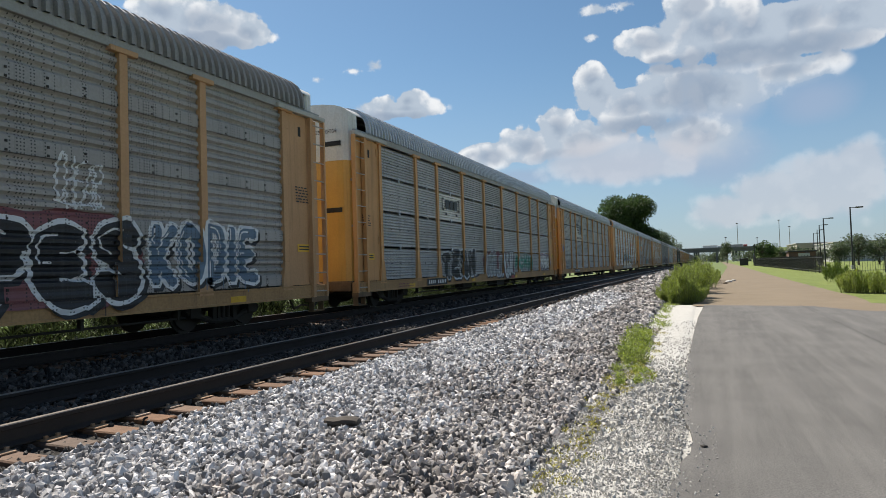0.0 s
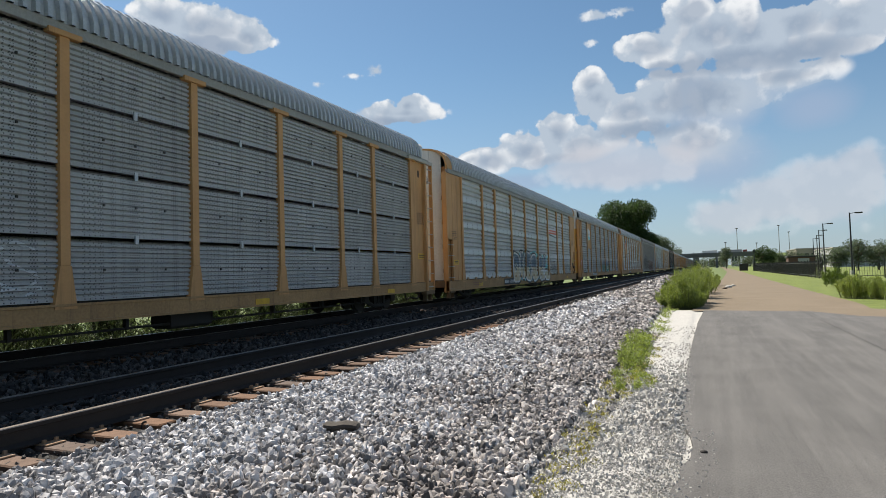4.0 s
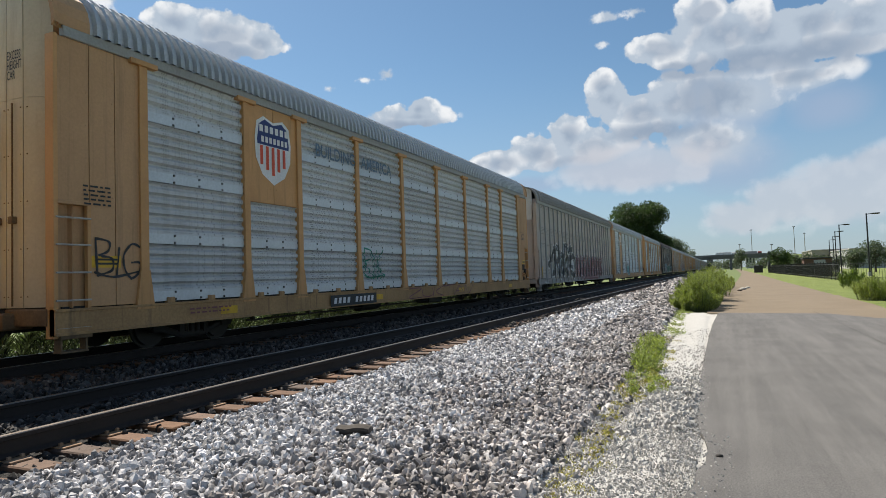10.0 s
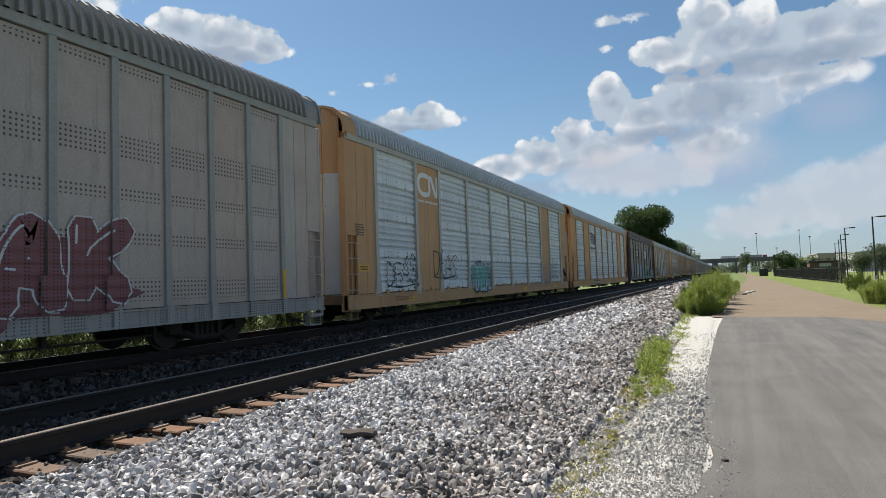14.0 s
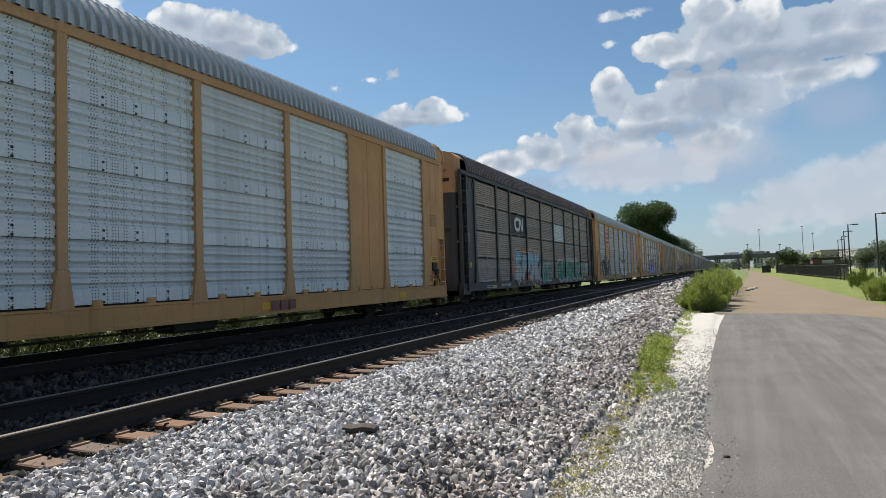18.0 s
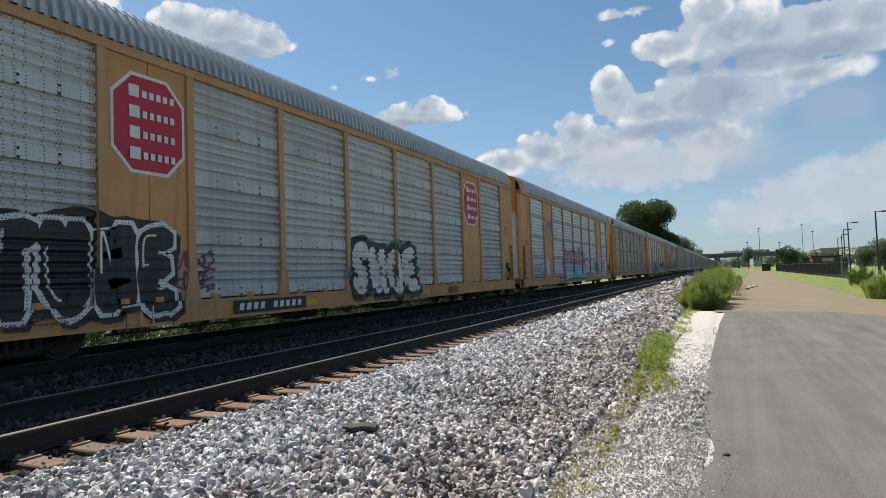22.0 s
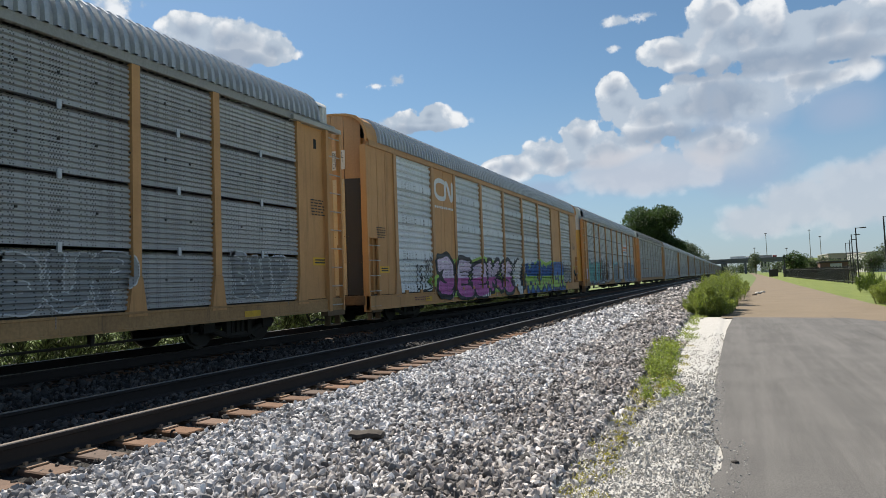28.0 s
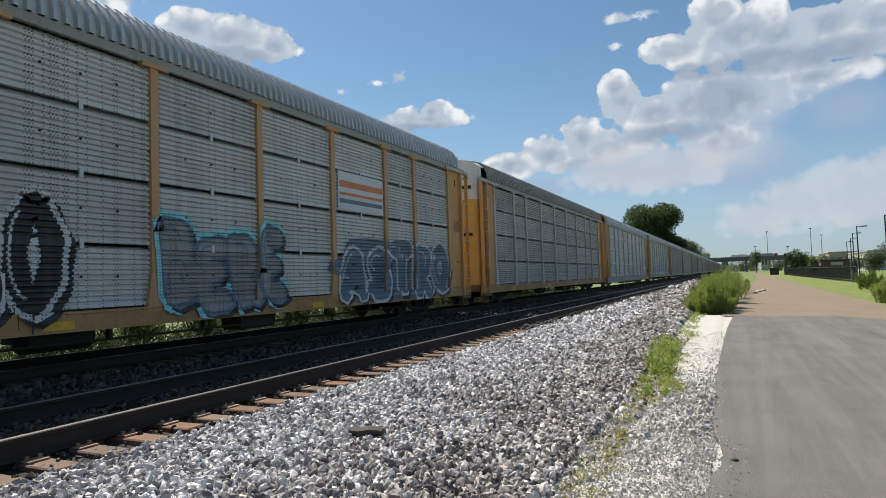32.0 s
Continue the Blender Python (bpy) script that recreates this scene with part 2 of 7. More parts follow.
# ---- materials ----
def surface(name, color, rough=0.6, metal=0.0, second=None, grain=20.0, patch=1.5, grain_amount=0.25, patch_amount=0.4,
            bump=0.1, streak=0.0, streak_color=(0.05, 0.035, 0.025), vary=0.0, ribs=0.0, holes=0.0, all_holes=False, island=0.0, bump_size=0.01, spec=0.5, drag=None):
    """Paint, metal, stone or soil: base colour with broad patches, fine grain, rain streaks, relief and, for pressed sheet, small holes."""
    mat = bpy.data.materials.new(name)
    mat.use_nodes = True
    nt = mat.node_tree
    b = nt.nodes["Principled BSDF"]
    b.inputs["Metallic"].default_value = metal
    b.inputs["Specular IOR Level"].default_value = spec
    co = nt.nodes.new("ShaderNodeTexCoord").outputs["Object"]

    def noise_at(scale, detail=5, stretch=(1, 1, 1), rough_=0.6):
        m = nt.nodes.new("ShaderNodeMapping")
        m.inputs["Scale"].default_value = stretch
        nt.links.new(co, m.inputs[0])
        n = nt.nodes.new("ShaderNodeTexNoise")
        n.inputs["Scale"].default_value, n.inputs["Detail"].default_value = scale, detail
        n.inputs["Roughness"].default_value = rough_
        nt.links.new(m.outputs[0], n.inputs["Vector"])
        return n.outputs["Fac"]

    def calc(op, a, c=None, clamp=False):
        n = nt.nodes.new("ShaderNodeMath")
        n.operation, n.use_clamp = op, clamp
        for i, v in enumerate((a, c)):
            if v is None:
                continue
            if isinstance(v, (int, float)):
                n.inputs[i].default_value = v
            else:
                nt.links.new(v, n.inputs[i])
        return n.outputs[0]

    def span(v, lo, hi, a=0.0, c=1.0):
        n = nt.nodes.new("ShaderNodeMapRange")
        nt.links.new(v, n.inputs[0])
        for i, w in enumerate((lo, hi, a, c), 1):
            n.inputs[i].default_value = w
        return n.outputs[0]

    def mix(f, a, c, how="MIX"):
        n = nt.nodes.new("ShaderNodeMix")
        n.data_type, n.blend_type = "RGBA", how
        for sock, v in ((n.inputs[0], f), (n.inputs[6], a), (n.inputs[7], c)):
            if isinstance(v, (int, float)):
                sock.default_value = v
            elif isinstance(v, tuple):
                sock.default_value = (*v[:3], 1)
            else:
                nt.links.new(v, sock)
        return n.outputs[2]

    second = second or tuple(c * 0.6 for c in color)
    broad, small = noise_at(patch, 6), noise_at(grain, 4)
    col = mix(calc("MULTIPLY", span(broad, 0.38, 0.64), patch_amount), color, second)
    col = mix(calc("MULTIPLY", span(small, 0.35, 0.65), grain_amount), col, tuple(c * 0.55 for c in second))
    if drag:
        # dusty lanes along the way of travel
        for scale, amount in ((1.3, 0.5), (6.0, 0.35)):
            col = mix(calc("MULTIPLY", span(noise_at(scale, 5, (1.0, 0.07, 1.0), 0.65), 0.45, 0.72), amount), col, drag)
    if streak:
        drip = noise_at(2.2, 5, (1.0, 3.0, 0.12), 0.7)
        col = mix(calc("MULTIPLY", span(drip, 0.55, 0.75), streak), col, streak_color)
    if vary or island:
        r = nt.nodes.new("ShaderNodeObjectInfo").outputs["Random"] if vary else nt.nodes.new("ShaderNodeNewGeometry").outputs["Random Per Island"]
        if island:
            r = calc("POWER", r, 1.5)
        hv = nt.nodes.new("ShaderNodeHueSaturation")
        nt.links.new(col, hv.inputs["Color"])
        nt.links.new(span(r, 0, 1, 1 - (vary or island), 1 + (vary or island)), hv.inputs["Value"])
        nt.links.new(span(calc("FRACT", calc("MULTIPLY", r, 7.13)), 0, 1, 0.75, 1.2), hv.inputs["Saturation"])
        col = hv.outputs[0]
    height = small
    if holes or ribs:
        sep = nt.nodes.new("ShaderNodeSeparateXYZ")
        nt.links.new(co, sep.inputs[0])
        _, yy, zz = sep.outputs
    if holes:
        # rows of small punched holes, in close-set columns
        def tooth(v, pitch):
            return calc("ABSOLUTE", calc("SUBTRACT", calc("FRACT", calc("DIVIDE", calc("ADD", v, 40.0), pitch)), 0.5))
        fu, fv = tooth(yy, holes), tooth(zz, holes)
        dot = calc("LESS_THAN", calc("ADD", calc("MULTIPLY", fu, fu), calc("MULTIPLY", fv, fv)), 0.06)
        if not all_holes:
            wn = nt.nodes.new("ShaderNodeTexWhiteNoise")
            wn.noise_dimensions = "1D"
            nt.links.new(calc("FLOOR", calc("DIVIDE", calc("ADD", yy, 40.0), holes)), wn.inputs["W"])
            dot = calc("MULTIPLY", dot, calc("GREATER_THAN", wn.outputs["Value"], 0.52))
        col = mix(calc("MULTIPLY", dot, 0.8), col, (0.01, 0.01, 0.012))
    if ribs:
        wave = calc("ABSOLUTE", calc("SUBTRACT", calc("FRACT", calc("DIVIDE", calc("ADD", zz, 9.0), ribs)), 0.5))
        height = calc("ADD", small, calc("MULTIPLY", span(wave, 0.12, 0.38), 4.0))
    nt.links.new(col, b.inputs["Base Color"])
    nt.links.new(calc("ADD", rough - 0.1, calc("MULTIPLY", broad, 0.2), clamp=True), b.inputs["Roughness"])
    if bump or ribs:
        bp = nt.nodes.new("ShaderNodeBump")
        bp.inputs["Strength"].default_value = max(bump, 0.5 if ribs else 0)
        bp.inputs["Distance"].default_value = bump_size
        nt.links.new(height, bp.inputs["Height"])
        nt.links.new(bp.outputs[0], b.inputs["Normal"])
    return mat


def leafy(name, color, second, vary=0.35):
    mat = surface(name, color, 0.55, second=second, grain=9, patch=3, bump=0, island=vary)
    b = mat.node_tree.nodes["Principled BSDF"]
    b.inputs["Subsurface Weight"].default_value = 0.0
    nt = mat.node_tree
    thin = nt.nodes.new("ShaderNodeBsdfTranslucent")
    src = b.inputs["Base Color"].links[0].from_socket
    nt.links.new(src, thin.inputs[0])
    mx = nt.nodes.new("ShaderNodeMixShader")
    mx.inputs[0].default_value = 0.45
    nt.links.new(b.outputs[0], mx.inputs[1])
    nt.links.new(thin.outputs[0], mx.inputs[2])
    nt.links.new(mx.outputs[0], nt.nodes["Material Output"].inputs[0])
    return mat


YELLOW = surface("yellow_paint", (0.585, 0.31, 0.12), 0.6, second=(0.43, 0.22, 0.085), patch=0.8, patch_amount=0.6, streak=0.5, streak_color=(0.14, 0.075, 0.03), grain_amount=0.12)
YELLOW_OLD = surface("faded_yellow_paint", (0.53, 0.305, 0.15), 0.65, second=(0.39, 0.215, 0.10), patch=0.7, streak=0.5, streak_color=(0.17, 0.10, 0.05), grain_amount=0.18)
CREAM = surface("yellowed_cream_paint", (0.60, 0.53, 0.39), 0.6, second=(0.46, 0.37, 0.24), patch=0.9, streak=0.5, streak_color=(0.22, 0.14, 0.08), grain_amount=0.15)
GOLD = surface("golden_door_paint", (0.66, 0.375, 0.085), 0.5, second=(0.52, 0.28, 0.06), patch=0.9, patch_amount=0.5, streak=0.45, streak_color=(0.20, 0.10, 0.03), grain_amount=0.12)
GRIMY = surface("grimy_brown_paint", (0.22, 0.135, 0.065), 0.75, second=(0.09, 0.06, 0.04), patch=1.6, streak=0.5, streak_color=(0.05, 0.035, 0.028), grain_amount=0.35)
RUST_YELLOW = surface("rusty_yellow_paint", (0.46, 0.27, 0.115), 0.7, second=(0.22, 0.12, 0.055), patch=1.1, streak=0.6, streak_color=(0.07, 0.045, 0.03), grain_amount=0.3)
GALV = surface("galvanised_sheet", (0.57, 0.58, 0.59), 0.5, metal=0.05, second=(0.43, 0.437, 0.445), patch=1.0, patch_amount=0.6, streak=0.4, streak_color=(0.16, 0.16, 0.155), vary=0.10, holes=0.055, bump=0.05)
GALV_FINE = surface("weathered_galvanised_sheet", (0.45, 0.455, 0.465), 0.55, metal=0.1, second=(0.33, 0.335, 0.345), patch=0.9, patch_amount=0.6, streak=0.45, streak_color=(0.13, 0.125, 0.12), vary=0.10, holes=0.05, bump=0.05)
LIGHT = surface("pale_galvanised_sheet", (0.70, 0.74, 0.775), 0.5, metal=0.1, second=(0.58, 0.62, 0.66), patch=1.0, streak=0.22, streak_color=(0.25, 0.26, 0.27), vary=0.07, holes=0.055, bump=0.05)
DARK_GALV = surface("sooty_sheet", (0.385, 0.36, 0.335), 0.6, metal=0.05, second=(0.30, 0.275, 0.255), patch=0.9, streak=0.4, streak_color=(0.08, 0.07, 0.065), vary=0.08, holes=0.055, bump=0.05)
BROWN_GALV = surface("grimy_brown_sheet", (0.43, 0.365, 0.325), 0.65, metal=0.1, second=(0.35, 0.295, 0.26), patch=0.9, streak=0.45, streak_color=(0.08, 0.06, 0.045), vary=0.08, holes=0.05, bump=0.05)
GALV_DIM = surface("dull_blue_grey_sheet", (0.37, 0.38, 0.40), 0.5, metal=0.05, second=(0.28, 0.29, 0.305), patch=0.9, patch_amount=0.6, streak=0.4, streak_color=(0.15, 0.15, 0.15), vary=0.08, holes=0.055, bump=0.05)
RAILTOP = surface("worn_rail_head", (0.23, 0.20, 0.175), 0.34, metal=0.75, second=(0.14, 0.115, 0.095), patch=6)
STRIP = surface("bare_zinc_strip", (0.60, 0.63, 0.66), 0.45, metal=0.3, second=(0.5, 0.53, 0.56), streak=0.15, streak_color=(0.3, 0.3, 0.3), vary=0.05)
STRIP_GREY = surface("grey_strip", (0.33, 0.36, 0.38), 0.5, metal=0.3, second=(0.27, 0.29, 0.31), streak=0.15, vary=0.05)
GREY = surface("grey_painted_steel", (0.475, 0.40, 0.355), 0.6, second=(0.375, 0.31, 0.27), patch_amount=0.7, streak=0.5, streak_color=(0.17, 0.15, 0.125), patch=0.8, vary=0.04)
GREY_POST = surface("grey_post_paint", (0.34, 0.335, 0.32), 0.6, second=(0.25, 0.245, 0.235), streak=0.3, streak_color=(0.15, 0.13, 0.12))
BLACK = surface("black_wagon_paint", (0.04, 0.04, 0.045), 0.5, second=(0.045, 0.042, 0.042), streak=0.4, streak_color=(0.09, 0.08, 0.07))
ROOF = surface("galvanised_roof", (0.50, 0.51, 0.525), 0.45, metal=0.3, second=(0.40, 0.42, 0.44), streak=0.25, streak_color=(0.22, 0.21, 0.2), patch=0.7)
ROOF_DULL = surface("dull_grey_roof", (0.32, 0.295, 0.27), 0.55, metal=0.2, second=(0.22, 0.21, 0.20), streak=0.3, streak_color=(0.14, 0.13, 0.125), patch=0.7)
ROOF_RED = surface("rusted_roof", (0.21, 0.165, 0.155), 0.6, metal=0.25, second=(0.15, 0.085, 0.07), streak=0.5, streak_color=(0.09, 0.045, 0.035), patch=0.7)
WHITE = surface("white_paint", (0.72, 0.71, 0.68), 0.55, second=(0.55, 0.53, 0.5), streak=0.35, streak_color=(0.3, 0.24, 0.18), patch=0.9)
SILVER = surface("silver_reflective_strip", (0.55, 0.57, 0.60), 0.45, metal=0.3, second=(0.45, 0.46, 0.48), streak=0.2)
DARKMETAL = surface("dark_running_gear", (0.026, 0.023, 0.021), 0.75, second=(0.04, 0.03, 0.022), patch=3, grain=30)
WHEEL = surface("wheel_steel", (0.035, 0.029, 0.025), 0.65, metal=0.3, second=(0.05, 0.037, 0.028), patch=4)
TREAD = surface("polished_steel", (0.07, 0.066, 0.062), 0.35, metal=1.0, patch=6, patch_amount=0.2)
RUBBER = surface("black_rubber", (0.02, 0.02, 0.02), 0.75)
PLATE_YELLOW = surface("reflector_yellow", (0.72, 0.42, 0.02), 0.5, second=(0.55, 0.30, 0.02), streak=0.2)
RAIL = surface("rail_steel_rust", (0.026, 0.018, 0.0145), 0.8, metal=0.1, second=(0.018, 0.013, 0.011), patch=2, grain=40)
WOOD = surface("weathered_tie_wood", (0.165, 0.088, 0.05), 0.85, second=(0.065, 0.042, 0.03), patch=5, grain=35, vary=0.25, bump=0.4, grain_amount=0.4)
TIEPLATE = surface("rusty_tie_plate", (0.43, 0.29, 0.19), 0.8, metal=0.1, second=(0.13, 0.075, 0.045), patch=9, grain=60, vary=0.15)
STONE_DUSTY = surface("dusty_ballast_stone", (0.47, 0.44, 0.42), 0.85, second=(0.22, 0.185, 0.165), patch=0.9, patch_amount=0.7, grain=70, island=0.8, bump=0.3, grain_amount=0.2)
STONE = surface("ballast_stone", (0.585, 0.575, 0.58), 0.75, second=(0.32, 0.295, 0.285), patch=0.9, patch_amount=0.6, grain=70, island=0.7, bump=0.3, grain_amount=0.2)
# far darker than the stones on it: shade of the gaps is in the colour
SHADED_STONE_BED = surface("ballast_bed", (0.085, 0.078, 0.073), 0.95, second=(0.04, 0.036, 0.034), patch=14, grain=45, bump=1.0, patch_amount=0.8, bump_size=0.04)
# oily stone and bed; their colours also hold the deep shade by the train
OILY_SHADE_STONE = surface("oily_shaded_stone", (0.06, 0.052, 0.046), 0.8, second=(0.032, 0.027, 0.023), patch=8, grain=60, island=0.95, bump=0.3)
OILY_SHADE_BED = surface("oily_shaded_bed", (0.03, 0.026, 0.023), 0.95, second=(0.022, 0.019, 0.017), patch=14, grain=45, bump=1.0, patch_amount=0.8, bump_size=0.04)
LIME = surface("limestone_grit", (0.50, 0.485, 0.455), 0.95, second=(0.43, 0.41, 0.38), patch=3.0, grain=130, bump=0.6, patch_amount=0.5, grain_amount=0.35, bump_size=0.012)
LIME_STONE = surface("limestone_chip", (0.47, 0.455, 0.425), 0.9, second=(0.39, 0.37, 0.34), patch=9, grain=60, island=0.3, bump=0.2)
ASPHALT = surface("asphalt", (0.145, 0.137, 0.129), 0.9, second=(0.092, 0.088, 0.084), patch=0.8, grain=70, bump=1.0, grain_amount=0.8, patch_amount=0.6, bump_size=0.008, drag=(0.185, 0.175, 0.163))
DIRT = surface("brown_trail_grit", (0.205, 0.158, 0.105), 0.95, second=(0.15, 0.115, 0.078), patch=0.5, grain=90, bump=0.4, grain_amount=0.3)
GRASS_SOIL = surface("mown_grass", (0.19, 0.225, 0.045), 0.95, second=(0.11, 0.15, 0.03), patch=0.8, patch_amount=0.8, grain=25, bump=0.8, grain_amount=0.4, bump_size=0.05)
FIELD = surface("field_grass", (0.13, 0.17, 0.05), 0.95, second=(0.09, 0.125, 0.035), patch=0.06, grain=4, bump=0.5)
LEAF = leafy("leaf_green", (0.075, 0.135, 0.025), (0.05, 0.09, 0.02))
LEAF_LIGHT = leafy("leaf_yellow_green", (0.15, 0.21, 0.035), (0.10, 0.16, 0.03))
LEAF_DARK = leafy("leaf_dark_green", (0.062, 0.105, 0.028), (0.036, 0.064, 0.018))
# leaf green paled and greyed: the haze of distance is mixed into the colour
LEAF_HAZE = leafy("hazed_leaf", (0.115, 0.15, 0.075), (0.085, 0.115, 0.06))
PALE_POST = surface("pale_galvanised_post", (0.47, 0.45, 0.41), 0.55, metal=0.1, second=(0.36, 0.32, 0.27), streak=0.35, streak_color=(0.2, 0.14, 0.09))
BARK = surface("bark", (0.10, 0.075, 0.055), 0.9, second=(0.06, 0.045, 0.035), patch=6, bump=0.6)
CONCRETE = surface("concrete", (0.36, 0.35, 0.33), 0.85, second=(0.28, 0.27, 0.25), patch=0.6, streak=0.3, streak_color=(0.16, 0.15, 0.14))
# darker than CONCRETE: the shadow on the bridge is put into this colour
BRIDGE = surface("shaded_old_concrete", (0.15, 0.15, 0.15), 0.9, second=(0.11, 0.11, 0.11), patch=0.3)
JOINT = surface("tar_joint", (0.06, 0.058, 0.056), 0.9)
TIMBER = surface("old_dark_timber", (0.07, 0.058, 0.048), 0.9, second=(0.04, 0.034, 0.03), patch=12, bump=0.6)
POLE = surface("dark_bronze_pole", (0.022, 0.021, 0.02), 0.5, second=(0.03, 0.028, 0.026))
BRICK = surface("brown_brick", (0.125, 0.07, 0.05), 0.85, second=(0.095, 0.052, 0.04), patch=3)
BEIGE = surface("beige_wall", (0.32, 0.29, 0.24), 0.8, second=(0.36, 0.32, 0.26), patch=0.2)
PALE = surface("pale_metal_wall", (0.38, 0.38, 0.37), 0.7, second=(0.32, 0.32, 0.31), patch=0.1)
GLASSY = surface("dark_window", (0.03, 0.035, 0.04), 0.2, second=(0.04, 0.045, 0.05))


# ---- lettering, made from the built-in font before the place fills up ----
def lettering(words, spread=(0.0,)):
    """Flat letter outlines, scaled to a unit box; one layer for each thickening."""
    out, box = [], None
    for off in (0.0, *spread):
        cu = bpy.data.curves.new("lettering", "FONT")
        cu.body, cu.offset, cu.resolution_u, cu.align_x = words, off, 4, "LEFT"
        cu.space_line = 0.8
        ob = new("lettering", cu)
        me = bpy.data.meshes.new_from_object(ob.evaluated_get(bpy.context.evaluated_depsgraph_get()))
        v = np.array([p.co[:2] for p in me.vertices])
        f = [tuple(p.vertices) for p in me.polygons]
        if box is None:
            box = v.min(0), v.max(0) - v.min(0)
        out.append(((v - box[0]) / box[1], f))
        bpy.data.objects.remove(ob)
        bpy.data.curves.remove(cu)
        bpy.data.meshes.remove(me)
    return out[1:]


THIN = {w: lettering(w, (0.006, 0.014)) for w in ("LOOTER", "BUILDING", "AMERICA", "EXCESS HEIGHT CAR", "EXCESS\nHEIGHT\nCAR")}


# ---- the ground, one sheet out to the horizon ----
RAIL_Z = 0.42
rng = np.random.default_rng(5)


def bank(x):
    """Height of the ground across the tracks: field, ballast bed, shoulder, path."""
    return float(np.interp(x, (-20.0, -16.0, -14.4, -5.25, -4.95, -4.2, -1.5, -1.1), (-0.35, -0.2, 0.17, 0.20, 0.172, 0.16, 0.02, 0.0)))


def sheet(xs, ys, lift, wobble=0.0, scale=1.0):
    m = Mesh()
    n = len(xs)
    for y in ys:
        for x in xs:
            w = noise.noise(Vector((x * scale, y * scale, 0.3))) * wobble if wobble else 0
            m.v.append((x, y, bank(x) + lift + w))
    for j in range(len(ys) - 1):
        for i in range(n - 1):
            a = j * n + i
            m.f.append((a, a + 1, a + 1 + n, a + n))
    m.s = [0] * len(m.f)
    return m


def steps(*spans):
    """Cut lines: (from, to, step) in turn."""
    out = []
    for a, b, s in spans:
        out += list(np.arange(a, b - 1e-6, s))
    return out + [spans[-1][1]]


setting("ground", sheet([-3000, -400, -60, -20, -15.6, -14.2, -9, -4.75, -4.0, -1.5, -1.1, 5, 40, 400, 3000],
                        [-3000, -400, -40, 0, 40, 120, 400, 1200, 4500], -0.06), FIELD, "wide flat grassy ground reaching the horizon", "ground")
# dark sheet that paints the shade between the loose stones
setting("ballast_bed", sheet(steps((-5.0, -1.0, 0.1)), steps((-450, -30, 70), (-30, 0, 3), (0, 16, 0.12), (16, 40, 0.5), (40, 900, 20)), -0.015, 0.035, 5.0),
        SHADED_STONE_BED, "grey crushed-stone ballast bed beside the tracks", "ballast")
# shade below the train is part of this bed's dark colour
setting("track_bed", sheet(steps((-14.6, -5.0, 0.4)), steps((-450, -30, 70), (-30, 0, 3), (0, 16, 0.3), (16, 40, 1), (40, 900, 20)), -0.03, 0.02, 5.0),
        OILY_SHADE_BED, "dark oily ballast bed under the tracks", "ballast")

# asphalt path: a slab with a worn edge, ending where the brown trail begins
def path_slab():
    m = Mesh()
    left = [(-0.32, -6.0), (-0.31, 4.6), (-0.27, 5.0), (-0.22, 5.4), (-0.17, 6.0), (-0.22, 6.5), (-0.30, 7.0), (-0.33, 9.0), (-0.33, 11.2), (-0.31, 15.5), (-0.24, 20.0), (-0.11, 24.2)]
    rows = []
    y = -6.0
    while y < 24.2:
        x = float(np.interp(y, [p[1] for p in left], [p[0] for p in left])) + 0.035 * noise.noise(Vector((0, y * 3.1, 0))) + 0.02 * noise.noise(Vector((5, y * 11, 0)))
        rows.append((x, y))
        y += 0.12
    rows.append((-0.11, 24.2))
    far = [(3.15, 23.5), (4.1, 21.5), (7.5, 19.5)]
    ring = rows + far + [(7.5, -6.0)]
    m.face([(x, y, 0.015) for x, y in ring])
    for (ax, ay), (bx, by) in zip(ring, ring[1:] + ring[:1]):
        m.face([(ax, ay, 0.015), (ax - 0.0, ay, -0.05), (bx, by, -0.05), (bx, by, 0.015)])
    return m


setting("path", path_slab(), ASPHALT, "smooth dark grey asphalt path with a crumbled edge", "path")
m = Mesh()
for k in range(36):
    y = 12.0 + k * 0.35
    x0, x1 = (2.88 + 0.012 * noise.noise(Vector((1, v * 2.3, 0))) for v in (y, y + 0.35))
    m.face([(x0, y, 0.0195), (x0 + 0.014, y, 0.0195), (x1 + 0.014, y + 0.35, 0.0195), (x1, y + 0.35, 0.0195)])
setting("path_joint", m, JOINT, "narrow dark joint between two lanes of asphalt", "joint")
# brown trail beyond the asphalt
m = Mesh()
edge_l = [(-0.5, 24.0), (-0.5, 27.0), (-0.1, 36), (0.45, 48), (1.8, 80), (4.6, 157), (9.0, 400), (12.0, 640)]
edge_r = [(7.5, 19.3), (5.1, 25), (5.4, 28), (5.45, 41), (5.8, 70), (7.6, 160), (11.5, 400), (14.5, 640)]
pl = [(float(np.interp(y, [p[1] for p in edge_l], [p[0] for p in edge_l])), y) for y in steps((24.0, 80, 2.0), (80, 640, 40))]
pr = [(7.5, 19.3), (7.5, 22.3)] + [(float(np.interp(y, [p[1] for p in edge_r], [p[0] for p in edge_r])) + 0.12 * noise.noise(Vector((2, y * 0.8, 0))), y) for y in steps((25, 80, 1.0), (80, 640, 40))]
m.face([(x, y, 0.004) for x, y in pr + pl[::-1] + [(3.15, 23.3), (4.1, 21.3)]])
setting("trail", m, DIRT, "brown compacted grit trail running on from the asphalt", "trail")
# pale limestone verge between ballast and asphalt
m = sheet(steps((-1.5, -0.1, 0.08)), steps((0.5, 16, 0.12), (16, 24.4, 0.4)), 0.004, 0.012, 6.0)
